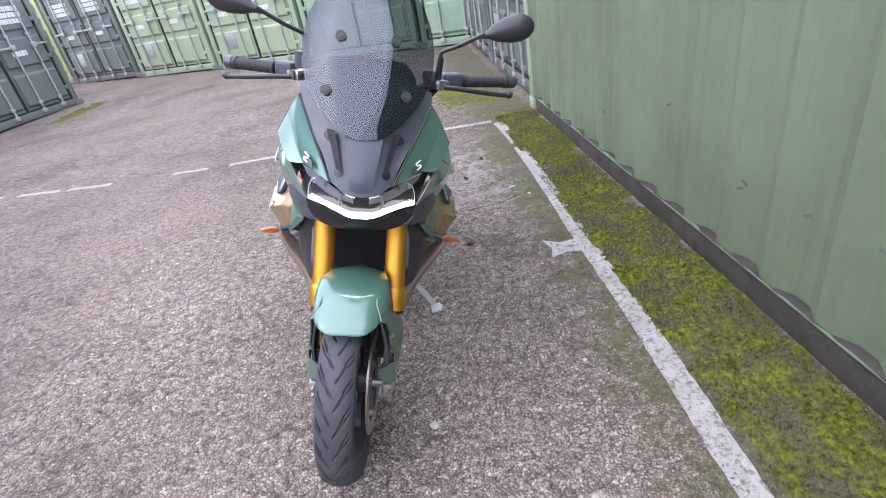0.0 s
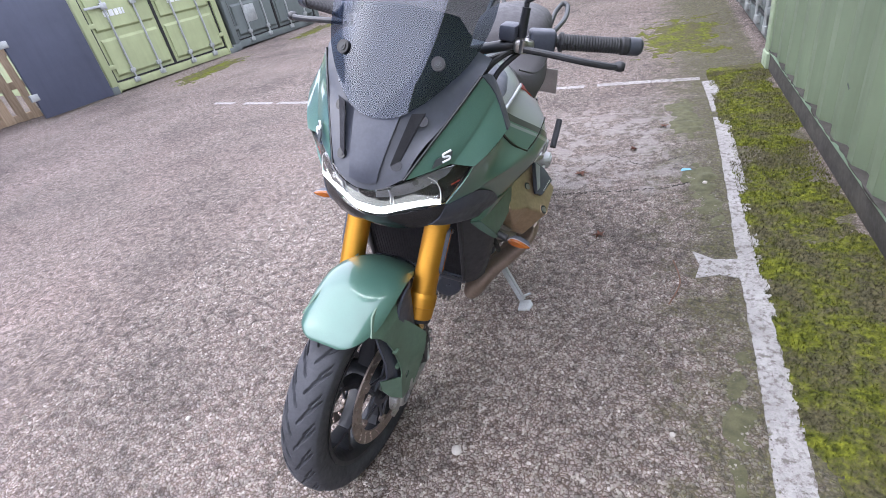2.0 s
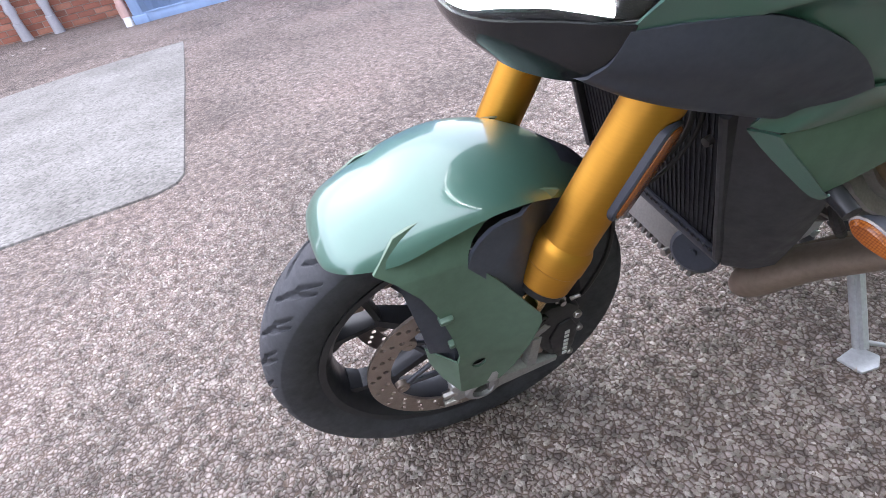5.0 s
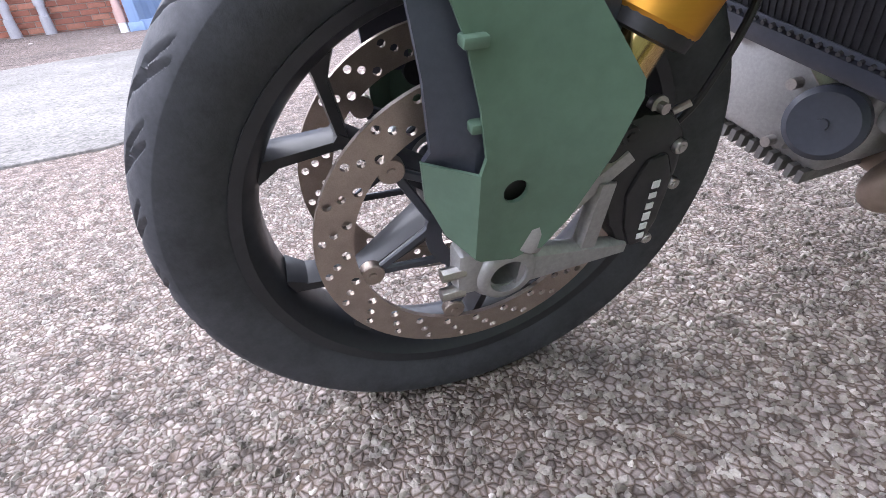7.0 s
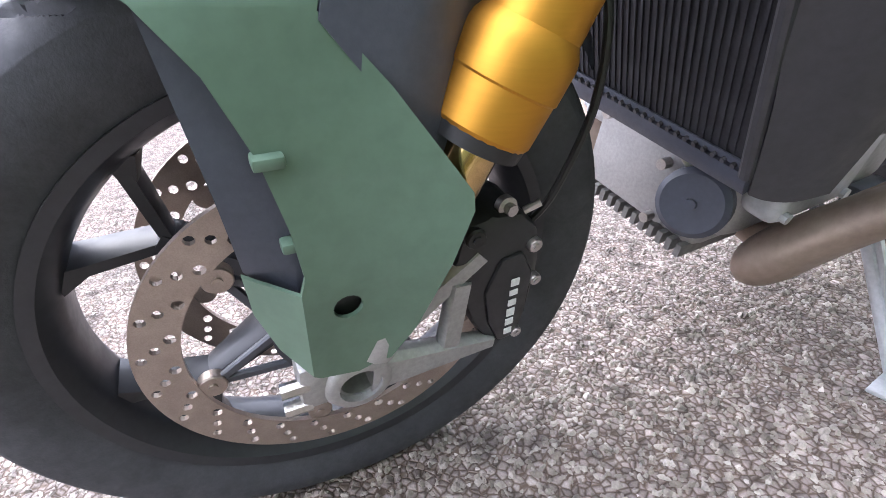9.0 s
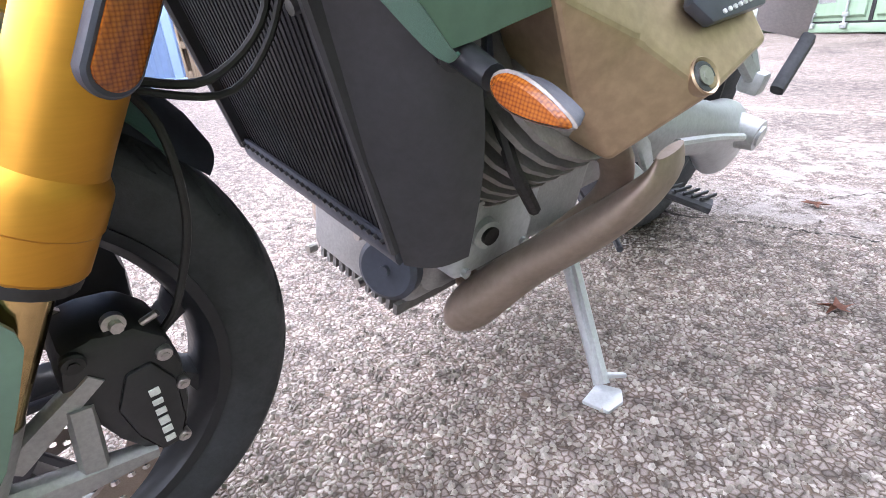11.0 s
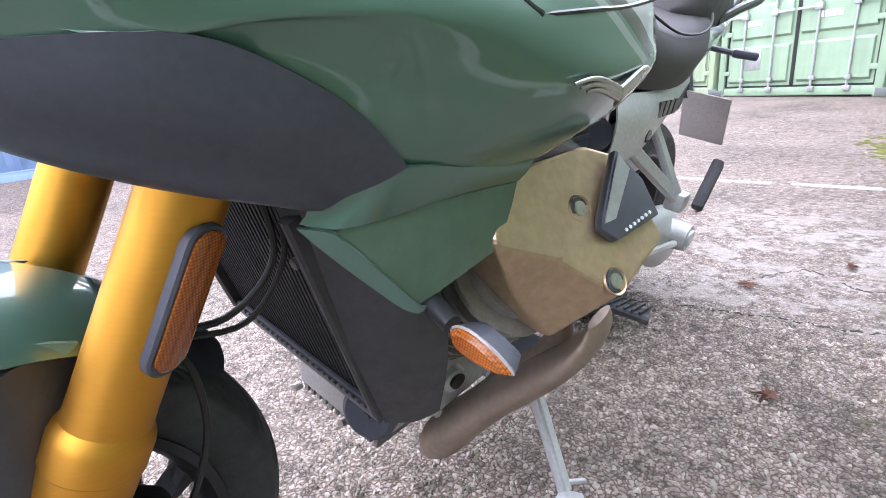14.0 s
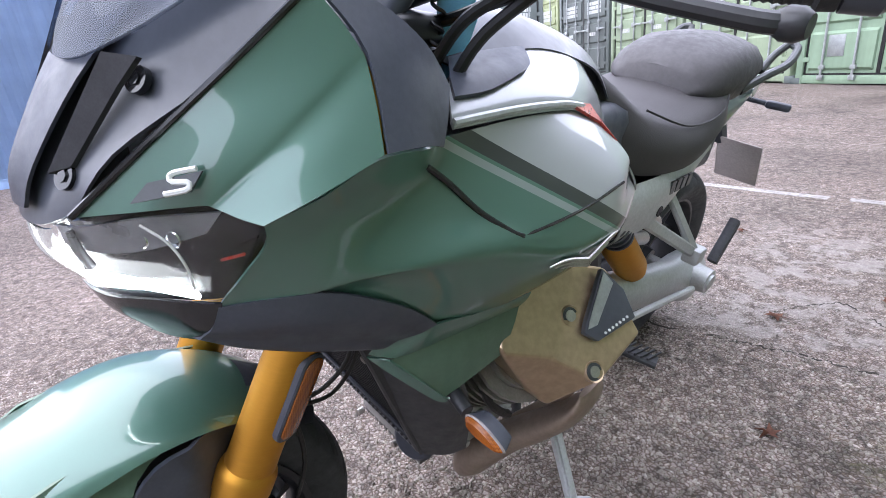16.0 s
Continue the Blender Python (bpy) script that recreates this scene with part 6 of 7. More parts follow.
def onto_faces(pts, polys, p, d):
    """Where the line through p along d leaves the faceted body."""
    best = None
    for f in polys:
        for i in range(1, len(f) - 1):
            hit = geometry.intersect_ray_tri(Vector(pts[f[0]]), Vector(pts[f[i]]), Vector(pts[f[i + 1]]), -d, p + d * 0.2, True)
            if hit is not None and (best is None or (hit - p).dot(d) > (best - p).dot(d)):
                best = hit
    return best or p


for sx in (1, -1):
    # cylinder head and its cover, set across the frame at half a right angle
    ax = Vector((0.7 * sx, 0, 0.71))
    base = Vector((0.075 * sx, 0.515, 0.47))
    barrel = [rings([[base + ax * d + Vector((0, 1, 0)) * (math.cos(t) * w) + Vector((0.71 * sx, 0, -0.7)) * (math.sin(t) * w * 0.9) for t in [2 * math.pi * i / 20 for i in range(20)]] for d, w in ((0.02 + 0.02 * k, 0.1), (0.027 + 0.02 * k, 0.1))]) for k in range(9)]
    barrel.append(rings([[base + ax * d + Vector((0, 1, 0)) * (math.cos(t) * 0.078) + Vector((0.71 * sx, 0, -0.7)) * (math.sin(t) * 0.07) for t in [2 * math.pi * i / 20 for i in range(20)]] for d in (0.0, 0.2)]))
    for fin in barrel[:-1]:
        part("cylinder_fin", fin, M["barrel"], engine)
    part("cylinder", barrel[-1], M["barrel"], engine, "grey finned alloy cylinder")
    V = [(0.212, 0.42, 0.738), (0.25, 0.39, 0.686), (0.232, 0.468, 0.724), (0.291, 0.47, 0.66), (0.26, 0.446, 0.604), (0.288, 0.488, 0.548), (0.345, 0.517, 0.628), (0.343, 0.62, 0.663), (0.262, 0.617, 0.742), (0.233, 0.575, 0.752),
         (0.165, 0.43, 0.66), (0.175, 0.6, 0.67), (0.24, 0.6, 0.55), (0.195, 0.465, 0.57)]
    V = [(x * sx, y, z) for x, y, z in V]
    F = [(0, 1, 3, 2), (1, 4, 3), (3, 4, 5, 6), (2, 3, 9), (3, 8, 9), (3, 6, 7, 8), (0, 2, 9), (0, 10, 1), (1, 10, 13, 4), (4, 13, 5), (5, 13, 12), (6, 5, 12), (7, 6, 12), (7, 12, 11, 8), (8, 11, 9), (9, 11, 10, 0), (10, 11, 12, 13)]
    bm = facets(V, F)
    bmesh.ops.recalc_face_normals(bm, faces=bm.faces[:])
    bmesh.ops.bevel(bm, geom=bm.edges[:], offset=0.006, segments=3, affect="EDGES", profile=0.5)
    cover = part("head_cover", bm, M["bronze"], engine, "champagne-bronze faceted cylinder head cover", 14)
    fn = Vector((0.711 * sx, -0.258, 0.654)).normalized()
    for p in ((0.272, 0.521, 0.70), (0.329, 0.516, 0.636)):
        c = onto_faces(V, F, Vector((p[0] * sx, p[1], p[2])), fn) - fn * 0.003
        part("cover_bolt", join(rings([circle_at(c + fn * h, fn, r, 24) for h, r in ((-0.01, 0.0145), (0.0028, 0.0165), (0.0045, 0.0155), (0.003, 0.0135), (-0.004, 0.012))])), M["bronze"], cover)
        # graphite disc paints the shade of a recess; the cover is not cut
        part("bolt_recess", rod(c - fn * 0.006, c + fn * 0.0032, 0.0128, n=20), M["graphite"], cover)
        part("bolt_head", join(rod(c - fn * 0.004, c + fn * 0.0048, 0.0085, n=18), rod(c, c + fn * 0.0052, 0.004, n=6)), M["steel"], cover)
    trim = [(0.257, 0.593, 0.745), (0.285, 0.529, 0.689), (0.291, 0.52, 0.679), (0.308, 0.536, 0.667), (0.322, 0.612, 0.683), (0.29, 0.615, 0.716)]
    part("cover_trim", plate([Vector((x * sx, y, z)) + fn * 0.002 for x, y, z in trim], fn * 0.012, 0.003), M["black_satin"], cover, "dark plastic trim on the head cover")
    part("trim_inlay", plate([Vector((x * sx, y, z)) + fn * 0.0148 for x, y, z in ((0.261, 0.59, 0.741), (0.286, 0.534, 0.69), (0.29, 0.528, 0.682), (0.294, 0.545, 0.684), (0.276, 0.6, 0.725))], fn * 0.0012), M["galv"], cover)
    part("maker_mark", join(*[rod(Vector((sx * (0.307 + 0.0011 * i), 0.552 + 0.0075 * i, 0.6745 + 0.0019 * i)) + fn * 0.0125, Vector((sx * (0.307 + 0.0011 * i), 0.552 + 0.0075 * i, 0.6745 + 0.0019 * i)) + fn * 0.0155, 0.0022, n=6) for i in range(7)]), M["white"], cover)
    # header pipe and its heat shield
    part("header_pipe", tube([(0.235 * sx, 0.53, 0.56), (0.262 * sx, 0.575, 0.52), (0.258 * sx, 0.59, 0.46), (0.2 * sx, 0.575, 0.36), (0.14 * sx, 0.555, 0.275), (0.07 * sx, 0.6, 0.245), (0.03 * sx, 0.75, 0.24)], 0.019, 14), M["pipe"], engine)
    sh_secs = []
    for p, w, t in (((0.312, 0.575, 0.552), 0.03, 0.006), ((0.312, 0.578, 0.52), 0.046, 0.014), ((0.292, 0.574, 0.475), 0.05, 0.022), ((0.256, 0.562, 0.42), 0.046, 0.026), ((0.216, 0.548, 0.366), 0.046, 0.028), ((0.182, 0.535, 0.312), 0.05, 0.032), ((0.158, 0.522, 0.268), 0.052, 0.034), ((0.146, 0.516, 0.243), 0.044, 0.028), ((0.14, 0.515, 0.232), 0.024, 0.014)):
        sh_secs.append((Vector((p[0] * sx, p[1], p[2])), w, t))
    path = smooth_path([s[0] for s in sh_secs], 4)
    ws = smooth_path([(s[1], s[2], 0) for s in sh_secs], 4)
    secs = []
    for i, p in enumerate(path):
        d = (path[min(i + 1, len(path) - 1)] - path[max(i - 1, 0)]).normalized()
        q = Vector((0, 1, 0))
        q = (q - d * q.dot(d)).normalized()
        r = d.cross(q)
        secs.append([p + q * ws[i].x * math.cos(a) + r * ws[i].y * math.sin(a) for a in [2 * math.pi * k / 20 for k in range(20)]])
    part("heat_shield", rings(secs), M["pipe"], engine, "heat-tinted exhaust header shield", 60)
    # front indicator on its stalk
    ind = part("front_indicator", join(rod((0.2 * sx, 0.333, 0.648), (0.264 * sx, 0.318, 0.64), 0.012, 0.0095, 12), rod((0.212 * sx, 0.334, 0.647), (0.222 * sx, 0.331, 0.645), 0.017, n=16)), M["bar_black"], bike)

    def lens_ring(k, w, h, d):
        a0, b0 = Vector((0.264 * sx, 0.315, 0.641)), Vector((0.335 * sx, 0.318, 0.631))
        ln = (b0 - a0).normalized()
        upv = (Vector((0, 0, 1)) - ln * ln.z).normalized()
        nv = Vector((0, -1, 0))
        c = (a0 + b0) / 2
        ring = []
        for i in range(24):
            t = 2 * math.pi * i / 24
            lx = w * math.cos(t)
            hz = h * math.sin(t) * (1.0 - 0.45 * math.cos(t))
            ring.append(c + ln * lx + upv * hz + nv * d)
        return ring

    part("indicator_body", rings([lens_ring(0, 0.024, 0.007, -0.02), lens_ring(0, 0.031, 0.0105, -0.003), lens_ring(0, 0.032, 0.011, 0.002)]), M["black_plastic"], ind)
    part("indicator_rim", rings([lens_ring(0, 0.0322, 0.0112, 0.002), lens_ring(0, 0.033, 0.0118, 0.004), lens_ring(0, 0.0312, 0.0104, 0.0055)]), M["white_lens"], ind, "clear rim of the indicator lens")
    part("indicator_lens", rings([lens_ring(0, 0.031, 0.0102, 0.002), lens_ring(0, 0.0305, 0.01, 0.007), lens_ring(0, 0.025, 0.0072, 0.0115)]), M["amber"], ind, "amber front indicator lens")
    # lower engine clutter: oil line, sensor, hoses
    part("oil_line", tube([(0.19 * sx, 0.43, 0.58), (0.215 * sx, 0.44, 0.53), (0.222 * sx, 0.47, 0.49), (0.22 * sx, 0.5, 0.46)], 0.0075, 8), M["cable"], engine)
    part("engine_side_cover", join(box(min(0.11 * sx, 0.16 * sx), max(0.11 * sx, 0.16 * sx), 0.46, 0.62, 0.33, 0.46, 0.014, 3), rod((0.155 * sx, 0.5, 0.4), (0.172 * sx, 0.495, 0.4), 0.02, n=20), *[rod((0.155 * sx, y, z), (0.166 * sx, y, z), 0.007, n=10) for y, z in ((0.475, 0.445), (0.6, 0.445), (0.6, 0.345), (0.475, 0.345))]), M["alloy_paint"], engine, "cast alloy side cover with bolts")
    part("side_bung", rod((0.168 * sx, 0.497, 0.4), (0.176 * sx, 0.496, 0.4), 0.0125, n=16), M["cable"], engine)

# radiator and its shrouds
rad = part("radiator_core", plate([(-0.14, 0.25, 0.72), (0.14, 0.25, 0.72), (0.15, 0.365, 0.42), (-0.15, 0.365, 0.42)], Vector((0, 0.05, 0.02))), M["radiator"], bike, "black finned radiator")
for i in range(34):
    x = -0.145 + i * 0.0088
    part("fin", facets([(x, 0.249, 0.715), (x + 0.003, 0.249, 0.715), (x + 0.003, 0.3635, 0.425), (x, 0.3635, 0.425), (x, 0.2475, 0.7145), (x + 0.003, 0.2475, 0.7145), (x + 0.003, 0.362, 0.4245), (x, 0.362, 0.4245)], [(0, 1, 2, 3), (4, 5, 6, 7), (0, 4, 7, 3), (1, 5, 6, 2), (0, 1, 5, 4), (3, 2, 6, 7)]), M["radiator"], rad)
part("radiator_rail", join(bar_between((-0.15, 0.362, 0.416), (0.155, 0.362, 0.416), 0.014, 0.014, 0.024, 0.024, (0, 0.36, -0.93)), box(-0.15, 0.15, 0.352, 0.356, 0.43, 0.436)), M["black_plastic"], rad)
for i in range(26):
    part("rail_stud", rod((-0.14 + 0.0112 * i, 0.35, 0.432), (-0.14 + 0.0112 * i, 0.346, 0.4305), 0.0028, n=6), M["shroud"], rad)
both("radiator_shroud", [
    [(0.13, 0.235, 0.735), (0.155, 0.255, 0.735), (0.18, 0.285, 0.72), (0.2, 0.33, 0.69)],
    [(0.14, 0.28, 0.62), (0.18, 0.305, 0.62), (0.205, 0.33, 0.62), (0.216, 0.366, 0.618)],
    [(0.155, 0.325, 0.51), (0.185, 0.35, 0.51), (0.204, 0.372, 0.515), (0.212, 0.397, 0.525)],
    [(0.155, 0.368, 0.405), (0.165, 0.385, 0.4), (0.182, 0.4, 0.405), (0.197, 0.422, 0.418)]], M["shroud"], bike, "matt black radiator side shroud", thick=0.004)
for sx in (1, -1):
    part("core_edge", bar_between((0.143 * sx, 0.243, 0.715), (0.152 * sx, 0.358, 0.425), 0.018, 0.018, 0.012, 0.012), M["shroud"], rad)
    part("shroud_bolt", rod((0.12 * sx, 0.27, 0.655), (0.12 * sx, 0.262, 0.653), 0.006, n=10), M["steel"], rad)

# frame, shock, swing arm, rear wheel
RHUB = (0, 1.475, 0.318)
part("rear_tyre", make_tyre(0.32, 0.19, 0.219, RHUB, 24, 420), M["rubber"], bike, "wide black rear tyre", 40)
rear_rim = part("rear_rim", make_rim(RHUB, 0.15, 0.219, 8), M["rim"], bike, "black cast rear wheel")
part("rear_disc", moved(pierced([(0.14, 72, 0, 0), (0.1, 60, 0, 0)], [(0.0035, 8, 0.12 * math.cos(k * 0.4), 0.12 * math.sin(k * 0.4)) for k in range(15)], 0.005), Matrix.Translation((-0.085, RHUB[1], RHUB[2]))), M["disc"], rear_rim)
part("rear_axle", rod((-0.12, RHUB[1], RHUB[2]), (0.16, RHUB[1], RHUB[2]), 0.022), M["alloy"], bike)
swing = part("swing_arm", rings([[(c[0] + w * math.cos(a), c[1], c[2] + h * math.sin(a)) for a in [2 * math.pi * k / 24 for k in range(24)]] for c, w, h in (((0.09, 0.9, 0.44), 0.05, 0.07), ((0.13, 1.0, 0.43), 0.05, 0.07), ((0.155, 1.15, 0.41), 0.045, 0.062), ((0.165, 1.28, 0.385), 0.045, 0.062), ((0.165, 1.38, 0.355), 0.055, 0.085), ((0.16, 1.475, 0.32), 0.06, 0.1), ((0.155, 1.55, 0.315), 0.05, 0.07))]), M["alloy_paint"], bike, "silver cast single-sided shaft-drive swing arm", 60)
part("drive_cap", join(rod((0.17, 1.4, 0.375), (0.222, 1.4, 0.378), 0.042, 0.036, 28), rod((0.22, 1.4, 0.378), (0.228, 1.4, 0.378), 0.024, n=20)), M["alloy_paint"], swing)
part("torque_rib", tube([(0.2, 0.95, 0.44), (0.208, 1.12, 0.42), (0.212, 1.3, 0.39)], 0.009, 8), M["alloy_paint"], swing)
sp0, sp1 = Vector((0.13, 0.93, 0.63)), Vector((0.15, 1.06, 0.5))
shock = part("rear_shock", rod(sp0, sp1, 0.036, 0.034, 24, [(0.1, 0.04), (0.85, 0.04)]), M["gold"], bike, "gold rear shock absorber body")
for k in range(6):
    part("spring_coil", rod(sp0.lerp(sp1, -0.5 + 0.09 * k), sp0.lerp(sp1, -0.47 + 0.09 * k), 0.034, n=20), M["black_satin"], shock)
part("reservoir", join(rod((0.13, 1.02, 0.66), (0.13, 1.14, 0.6), 0.024, n=20), rod((0.1, 1.1, 0.55), (0.1, 1.2, 0.52), 0.02, n=16)), M["steel"], bike, "bright metal shock reservoir")
part("frame_tube", join(*[tube([(0.1 * s, 0.34, 0.9), (0.14 * s, 0.55, 0.76), (0.14 * s, 0.8, 0.66), (0.11 * s, 0.92, 0.5)], 0.02, 10) for s in (1, -1)], *[tube([(0.12 * s, 0.8, 0.68), (0.125 * s, 1.1, 0.7), (0.1 * s, 1.5, 0.8)], 0.014, 8) for s in (1, -1)]), M["black_satin"], bike)
part("airbox", box(-0.12, 0.12, 0.3, 0.92, 0.64, 0.93, 0.04, 3), M["black_plastic"], bike)
part("fairing_core", join(box(-0.1, 0.1, 0.09, 0.3, 0.84, 1.06, 0.03, 3), box(-0.14, 0.14, 0.2, 0.4, 0.78, 0.96, 0.03, 3)), M["black_plastic"], bike)
part("under_seat", join(box(-0.11, 0.11, 0.86, 1.5, 0.66, 0.8, 0.03, 3), box(-0.06, 0.06, 1.4, 1.7, 0.78, 0.86, 0.02)), M["black_plastic"], bike)
for sx in (1, -1):
    hang = part("footrest_hanger", join(bar_between((0.13 * sx, 0.9, 0.5), (0.17 * sx, 0.98, 0.37), 0.06, 0.03, 0.016, 0.016), bar_between((0.14 * sx, 0.86, 0.42), (0.2 * sx, 0.95, 0.345), 0.025, 0.025, 0.016, 0.02)), M["alloy_paint"], bike)
    part("footrest", join(bar_between((0.19 * sx, 0.955, 0.35), (0.285 * sx, 0.985, 0.345), 0.034, 0.04, 0.018, 0.018, (0, 0, 1))), M["rubber"], hang, "black ribbed rubber footrest")
    for k in range(6):
        part("footrest_rib", bar_between(((0.2 + 0.014 * k) * sx, 0.94 + 0.004 * k, 0.36), ((0.208 + 0.014 * k) * sx, 0.99 + 0.004 * k, 0.36), 0.004, 0.004, 0.006, 0.006, (0, 0, 1)), M["rubber"], hang)
    part("gear_lever", tube([(0.17 * sx, 0.93, 0.33), (0.2 * sx, 0.85, 0.29), (0.235 * sx, 0.8, 0.29)], 0.006, 8), M["black_satin"], bike)

# side stand
stand = part("side_stand", join(bar_between((0.15, 0.775, 0.265), (0.322, 0.69, 0.115), 0.03, 0.026, 0.022, 0.018, (0.5, -0.4, 0.75)), bar_between((0.155, 0.768, 0.272), (0.324, 0.685, 0.122), 0.006, 0.006, 0.024, 0.02, (0.5, -0.4, 0.75))), M["alloy_paint"], bike, "pale alloy side stand folded out")
part("stand_foot", moved(join(plate([(-0.025, -0.03, 0), (0.02, -0.034, 0), (0.032, 0.0, 0), (0.02, 0.028, 0), (-0.02, 0.024, 0)], (0, 0, 0.009), 0.003)), Matrix.Translation((0.331, 0.688, 0.0915)) @ pose(0, 0, 0, 0, -15.5, 10)), M["alloy_paint"], stand)
part("stand_spur", bar_between((0.31, 0.695, 0.125), (0.336, 0.725, 0.128), 0.012, 0.01, 0.01, 0.008), M["alloy_paint"], stand)
part("stand_pivot", join(box(0.12, 0.17, 0.74, 0.82, 0.25, 0.3, 0.01), rod((0.12, 0.7, 0.27), (0.14, 0.69, 0.2), 0.012, n=12)), M["black_satin"], bike)

# bars, controls and mirrors
def bar_part(name, bm, mat, parent, label=""):
    return steered(name, bm, mat, parent, label)


bars = bar_part("handlebar", join(tube([(-0.06, 0.36, 1.085), (-0.16, 0.372, 1.115), (-0.26, 0.412, 1.132), (-0.425, 0.476, 1.13)], 0.0125, 12), tube([(0.06, 0.36, 1.085), (0.16, 0.372, 1.115), (0.26, 0.412, 1.132), (0.425, 0.476, 1.13)], 0.0125, 12), box(-0.11, 0.11, 0.315, 0.385, 1.04, 1.075, 0.012, 3)), M["bar_black"], bike, "black handlebar on an alloy yoke")
for sx in (1, -1):
    bar_part("grip", rings([circle_at(Vector((0.285 * sx, 0.422, 1.1315)).lerp(Vector((0.43 * sx, 0.478, 1.13)), t), (sx, 0.39, 0), r, 20) for t, r in ((0, 0.0165), (0.02, 0.021), (0.06, 0.021), (0.07, 0.0165), *[(0.1 + 0.02 * i, 0.0165 if i % 2 else 0.0178) for i in range(40)], (0.9, 0.0165), (0.92, 0.02), (1.0, 0.019))]), M["grip"], bars, "ribbed black rubber grip")
    bar_part("bar_end", rings([circle_at(Vector((0.43 * sx, 0.478, 1.13)).lerp(Vector((0.46 * sx, 0.49, 1.13)), t), (sx, 0.39, 0), r, 20) for t, r in ((0, 0.012), (0.05, 0.0195), (0.8, 0.0195), (1, 0.014))]), M["black_satin"], bars)
    bar_part("switch_block", moved(box(-0.03, 0.03, -0.022, 0.022, -0.022, 0.024, 0.008, 3), Matrix.Translation((0.25 * sx, 0.408, 1.132)) @ pose(0, 0, 0, 0, 0, 22 * sx)), M["black_plastic"], bars)
    bar_part("lever", join(tube([(0.225 * sx, 0.352, 1.122), (0.28 * sx, 0.36, 1.118), (0.35 * sx, 0.374, 1.11), (0.41 * sx, 0.392, 1.104), (0.425 * sx, 0.4, 1.104)], 0.0075, 10), *([moved(join(rod((-0.011, 0, 0), (0.011, 0, 0), 0.008, 0.008, 12, [(0.3, 0.0115), (0.7, 0.0115)])), Matrix.Translation((0.43 * sx, 0.403, 1.104)))])), M["bar_black"], bars, "black control lever with a ball end")
    bar_part("lever_perch", join(moved(box(-0.022, 0.022, -0.022, 0.03, -0.014, 0.014, 0.006), Matrix.Translation((0.215 * sx, 0.382, 1.124)) @ pose(0, 0, 0, 0, 0, 25 * sx)), rod((0.222 * sx, 0.358, 1.112), (0.222 * sx, 0.358, 1.14), 0.009, n=10)), M["steel"], bars)
    mo = Vector((0, 0, 0)) if sx > 0 else Vector((0.03, 0, 0.022))
    knee = Vector((0.212 * sx, 0.385, 1.212)) + mo
    bar_part("mirror_stem", join(rod(Vector((0.206 * sx, 0.392, 1.135)) + mo * 0.5, knee - Vector((0, 0, 0.01)), 0.011, 0.0095, 12), tube([knee - Vector((0, 0, 0.02)), knee, knee + Vector((0.012 * sx, -0.007, 0.009)), Vector((0.268 * sx, 0.355, 1.243)) + mo, Vector((0.33 * sx, 0.325, 1.28)) + mo], 0.0062, 10)), M["bar_black"], bars)
    head = []
    for d, w, h in ((0.0, 0.008, 0.007), (0.02, 0.014, 0.011), (0.045, 0.02, 0.025), (0.08, 0.024, 0.035), (0.11, 0.023, 0.037), (0.132, 0.018, 0.031), (0.148, 0.01, 0.018), (0.153, 0.003, 0.006)):
        c = Vector((0.318 * sx, 0.332, 1.271)) + mo + Vector((0.92 * sx, 0.02, 0.26)).normalized() * d
        head.append([c + Vector((-0.2 * sx, 0.95, 0.0)) * w * math.cos(a) + Vector((-0.3 * sx, 0, 0.95)) * h * math.sin(a) for a in [2 * math.pi * k / 18 for k in range(18)]])
    bar_part("mirror_housing", rings(head), M["bar_black"], bars, "rounded black mirror housing")
bar_part("clutch_master", join(box(0.16, 0.2, 0.36, 0.41, 1.13, 1.165, 0.008)), M["black_plastic"], bars)
bar_part("brake_reservoir", rod((-0.19, 0.36, 1.15), (-0.19, 0.36, 1.195), 0.022, n=20), M["black_plastic"], bars)
dash = part("dash_display", moved(box(-0.095, 0.095, -0.012, 0.012, -0.06, 0.06, 0.01, 3), pose(0, 0.33, 1.09, -42, 0, 0)), M["black_plastic"], bike, "dark dashboard with a lit display")
part("display", moved(box(-0.08, 0.08, 0.0125, 0.0145, -0.05, 0.05, 0.002), pose(0, 0.33, 1.09, -42, 0, 0)), M["screen_blue"], dash)
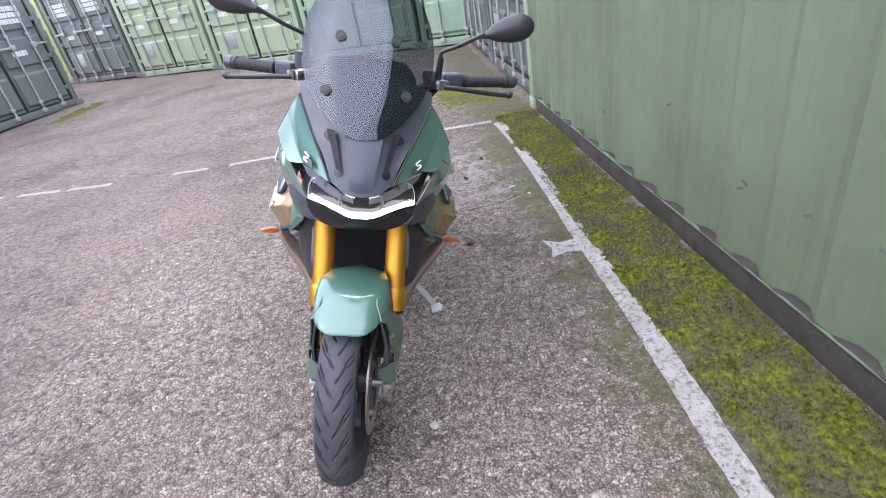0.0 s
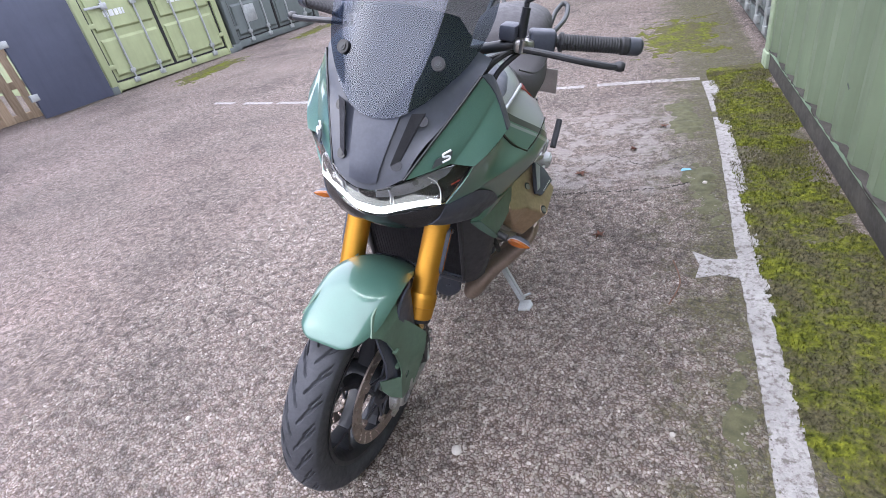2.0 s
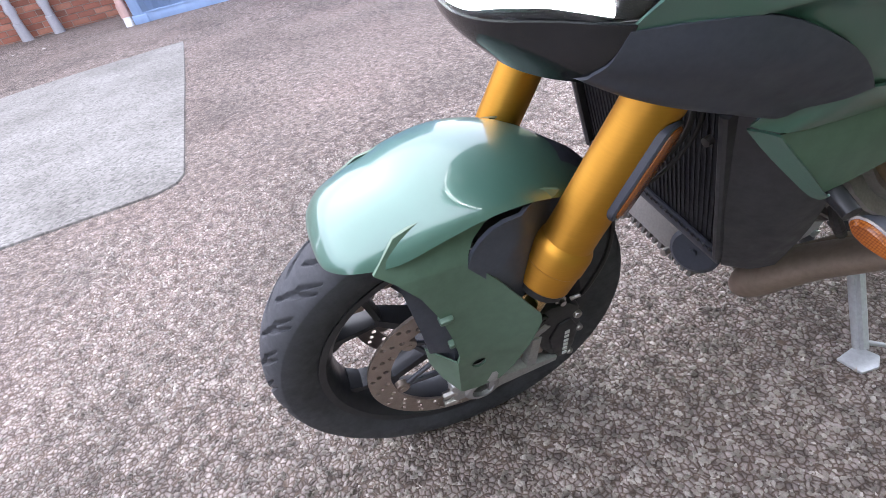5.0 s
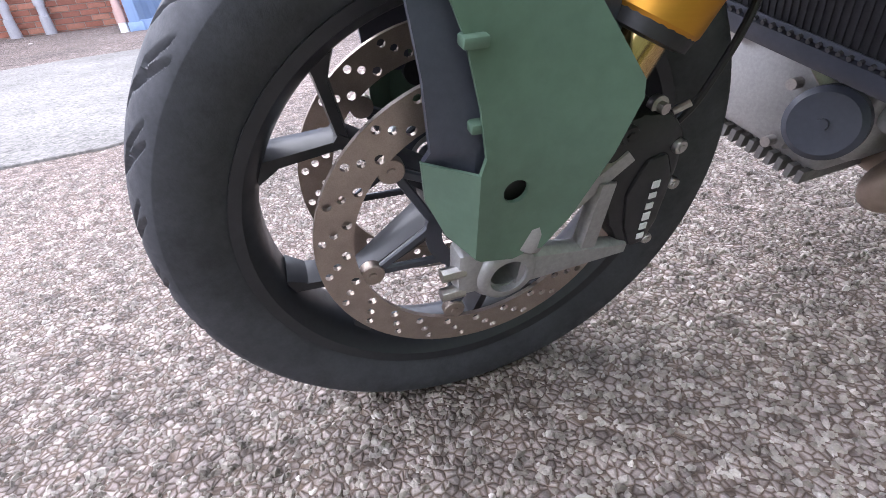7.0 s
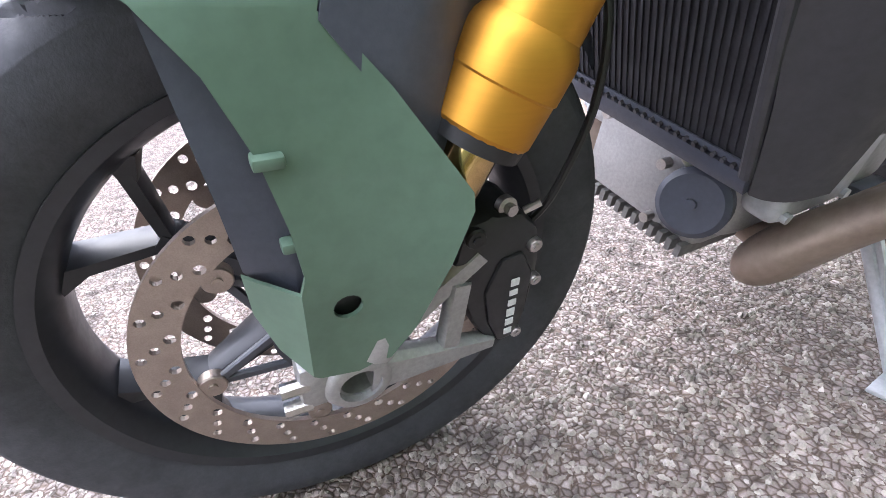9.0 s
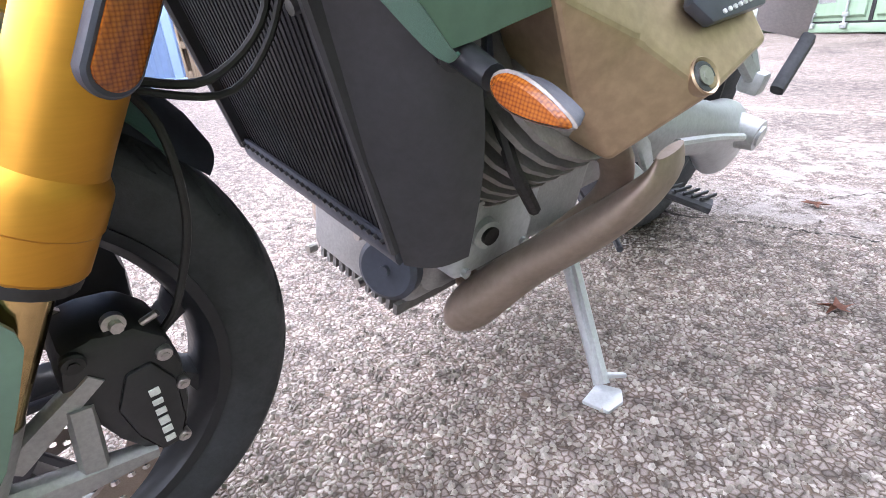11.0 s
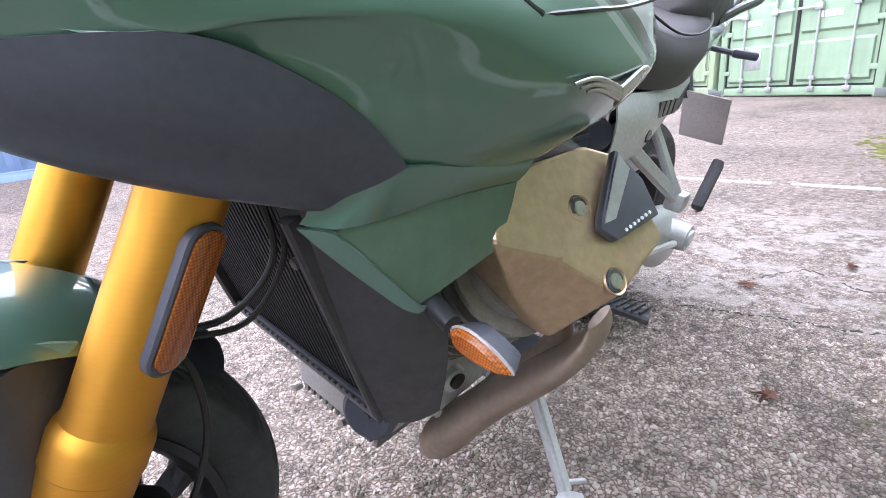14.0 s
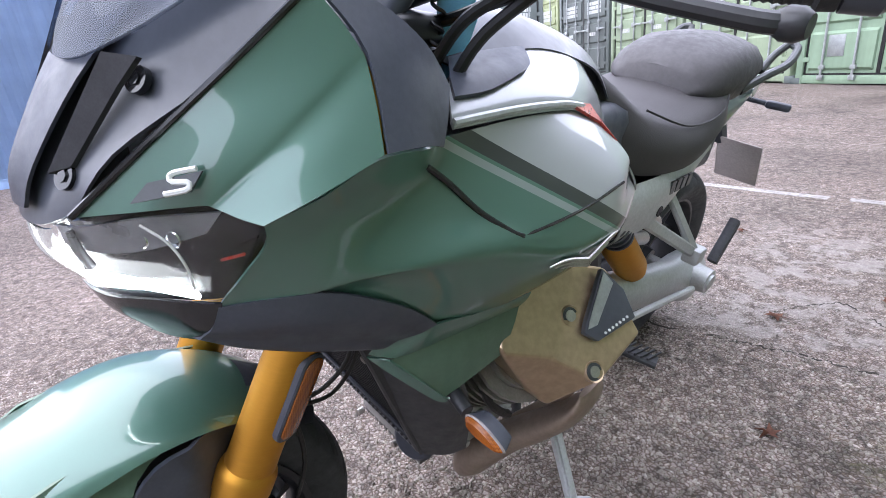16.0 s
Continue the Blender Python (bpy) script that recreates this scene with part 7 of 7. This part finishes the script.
for i, pts in enumerate((
    [(0.2, 0.39, 1.12), (0.15, 0.36, 1.08), (0.12, 0.34, 1.02), (0.1, 0.3, 0.96)],
    [(0.22, 0.4, 1.125), (0.17, 0.37, 1.07), (0.15, 0.35, 1.02), (0.12, 0.34, 0.96)],
    [(0.24, 0.41, 1.13), (0.17, 0.385, 1.1), (0.1, 0.37, 1.07), (0.0, 0.36, 1.06)],
    [(-0.2, 0.39, 1.12), (-0.17, 0.36, 1.06), (-0.14, 0.34, 1.0), (-0.12, 0.3, 0.94)],
    [(-0.17, 0.35, 1.1), (-0.165, 0.3, 1.05), (-0.15, 0.28, 1.0), (-0.12, 0.28, 0.95)])):
    part("control_cable", tube(pts, 0.0065, 8), M["cable"], bike)
for pts, r in (([(0.07, 0.24, 0.8), (0.088, 0.255, 0.72), (0.088, 0.265, 0.645), (0.08, 0.22, 0.595), (0.07, 0.16, 0.6)], 0.0035), ([(0.075, 0.245, 0.8), (0.096, 0.26, 0.72), (0.096, 0.272, 0.65), (0.088, 0.235, 0.588), (0.078, 0.17, 0.592)], 0.003),
               ([(0.075, 0.16, 0.6), (0.095, 0.178, 0.57), (0.102, 0.182, 0.5), (0.1, 0.165, 0.43), (0.095, 0.15, 0.4)], 0.0035)):
    part("brake_hose", moved(tube(pts, r, 8), STEER), M["cable"], bike)


def shear_rear_to_view():
    """Shears all parts behind the tank towards the stand's side to fit the camera's view."""
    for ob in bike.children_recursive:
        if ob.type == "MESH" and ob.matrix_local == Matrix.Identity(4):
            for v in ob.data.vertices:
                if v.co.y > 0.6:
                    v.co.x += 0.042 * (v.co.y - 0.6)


shear_rear_to_view()

# a blue tag on a coiled cord hangs from the ignition
tag_m = bike.matrix_world @ Matrix.Translation((0.105, 0.375, 1.045))
key_tag = thing("key_tag", "pale blue key tag on a black coiled cord by the tank", "key tag", tag_m)
part("tag", plate([Vector((0.35 * u, 0.9 * u, w)) for u, w in ((-0.012, 0.05), (0.034, 0.052), (0.04, 0.03), (0.026, -0.02), (0.036, -0.046), (0.012, -0.05), (-0.004, -0.02))], Vector((0.0035, -0.0014, 0)), 0.001), M["tag_blue"], key_tag)
part("cord", tube([Vector((0.006 + 0.008 * math.cos(i * 1.25), -0.016 + 0.006 * math.sin(i * 1.25), 0.055 - 0.0035 * i)) for i in range(28)], 0.0022, 6, 3), M["cable"], key_tag)
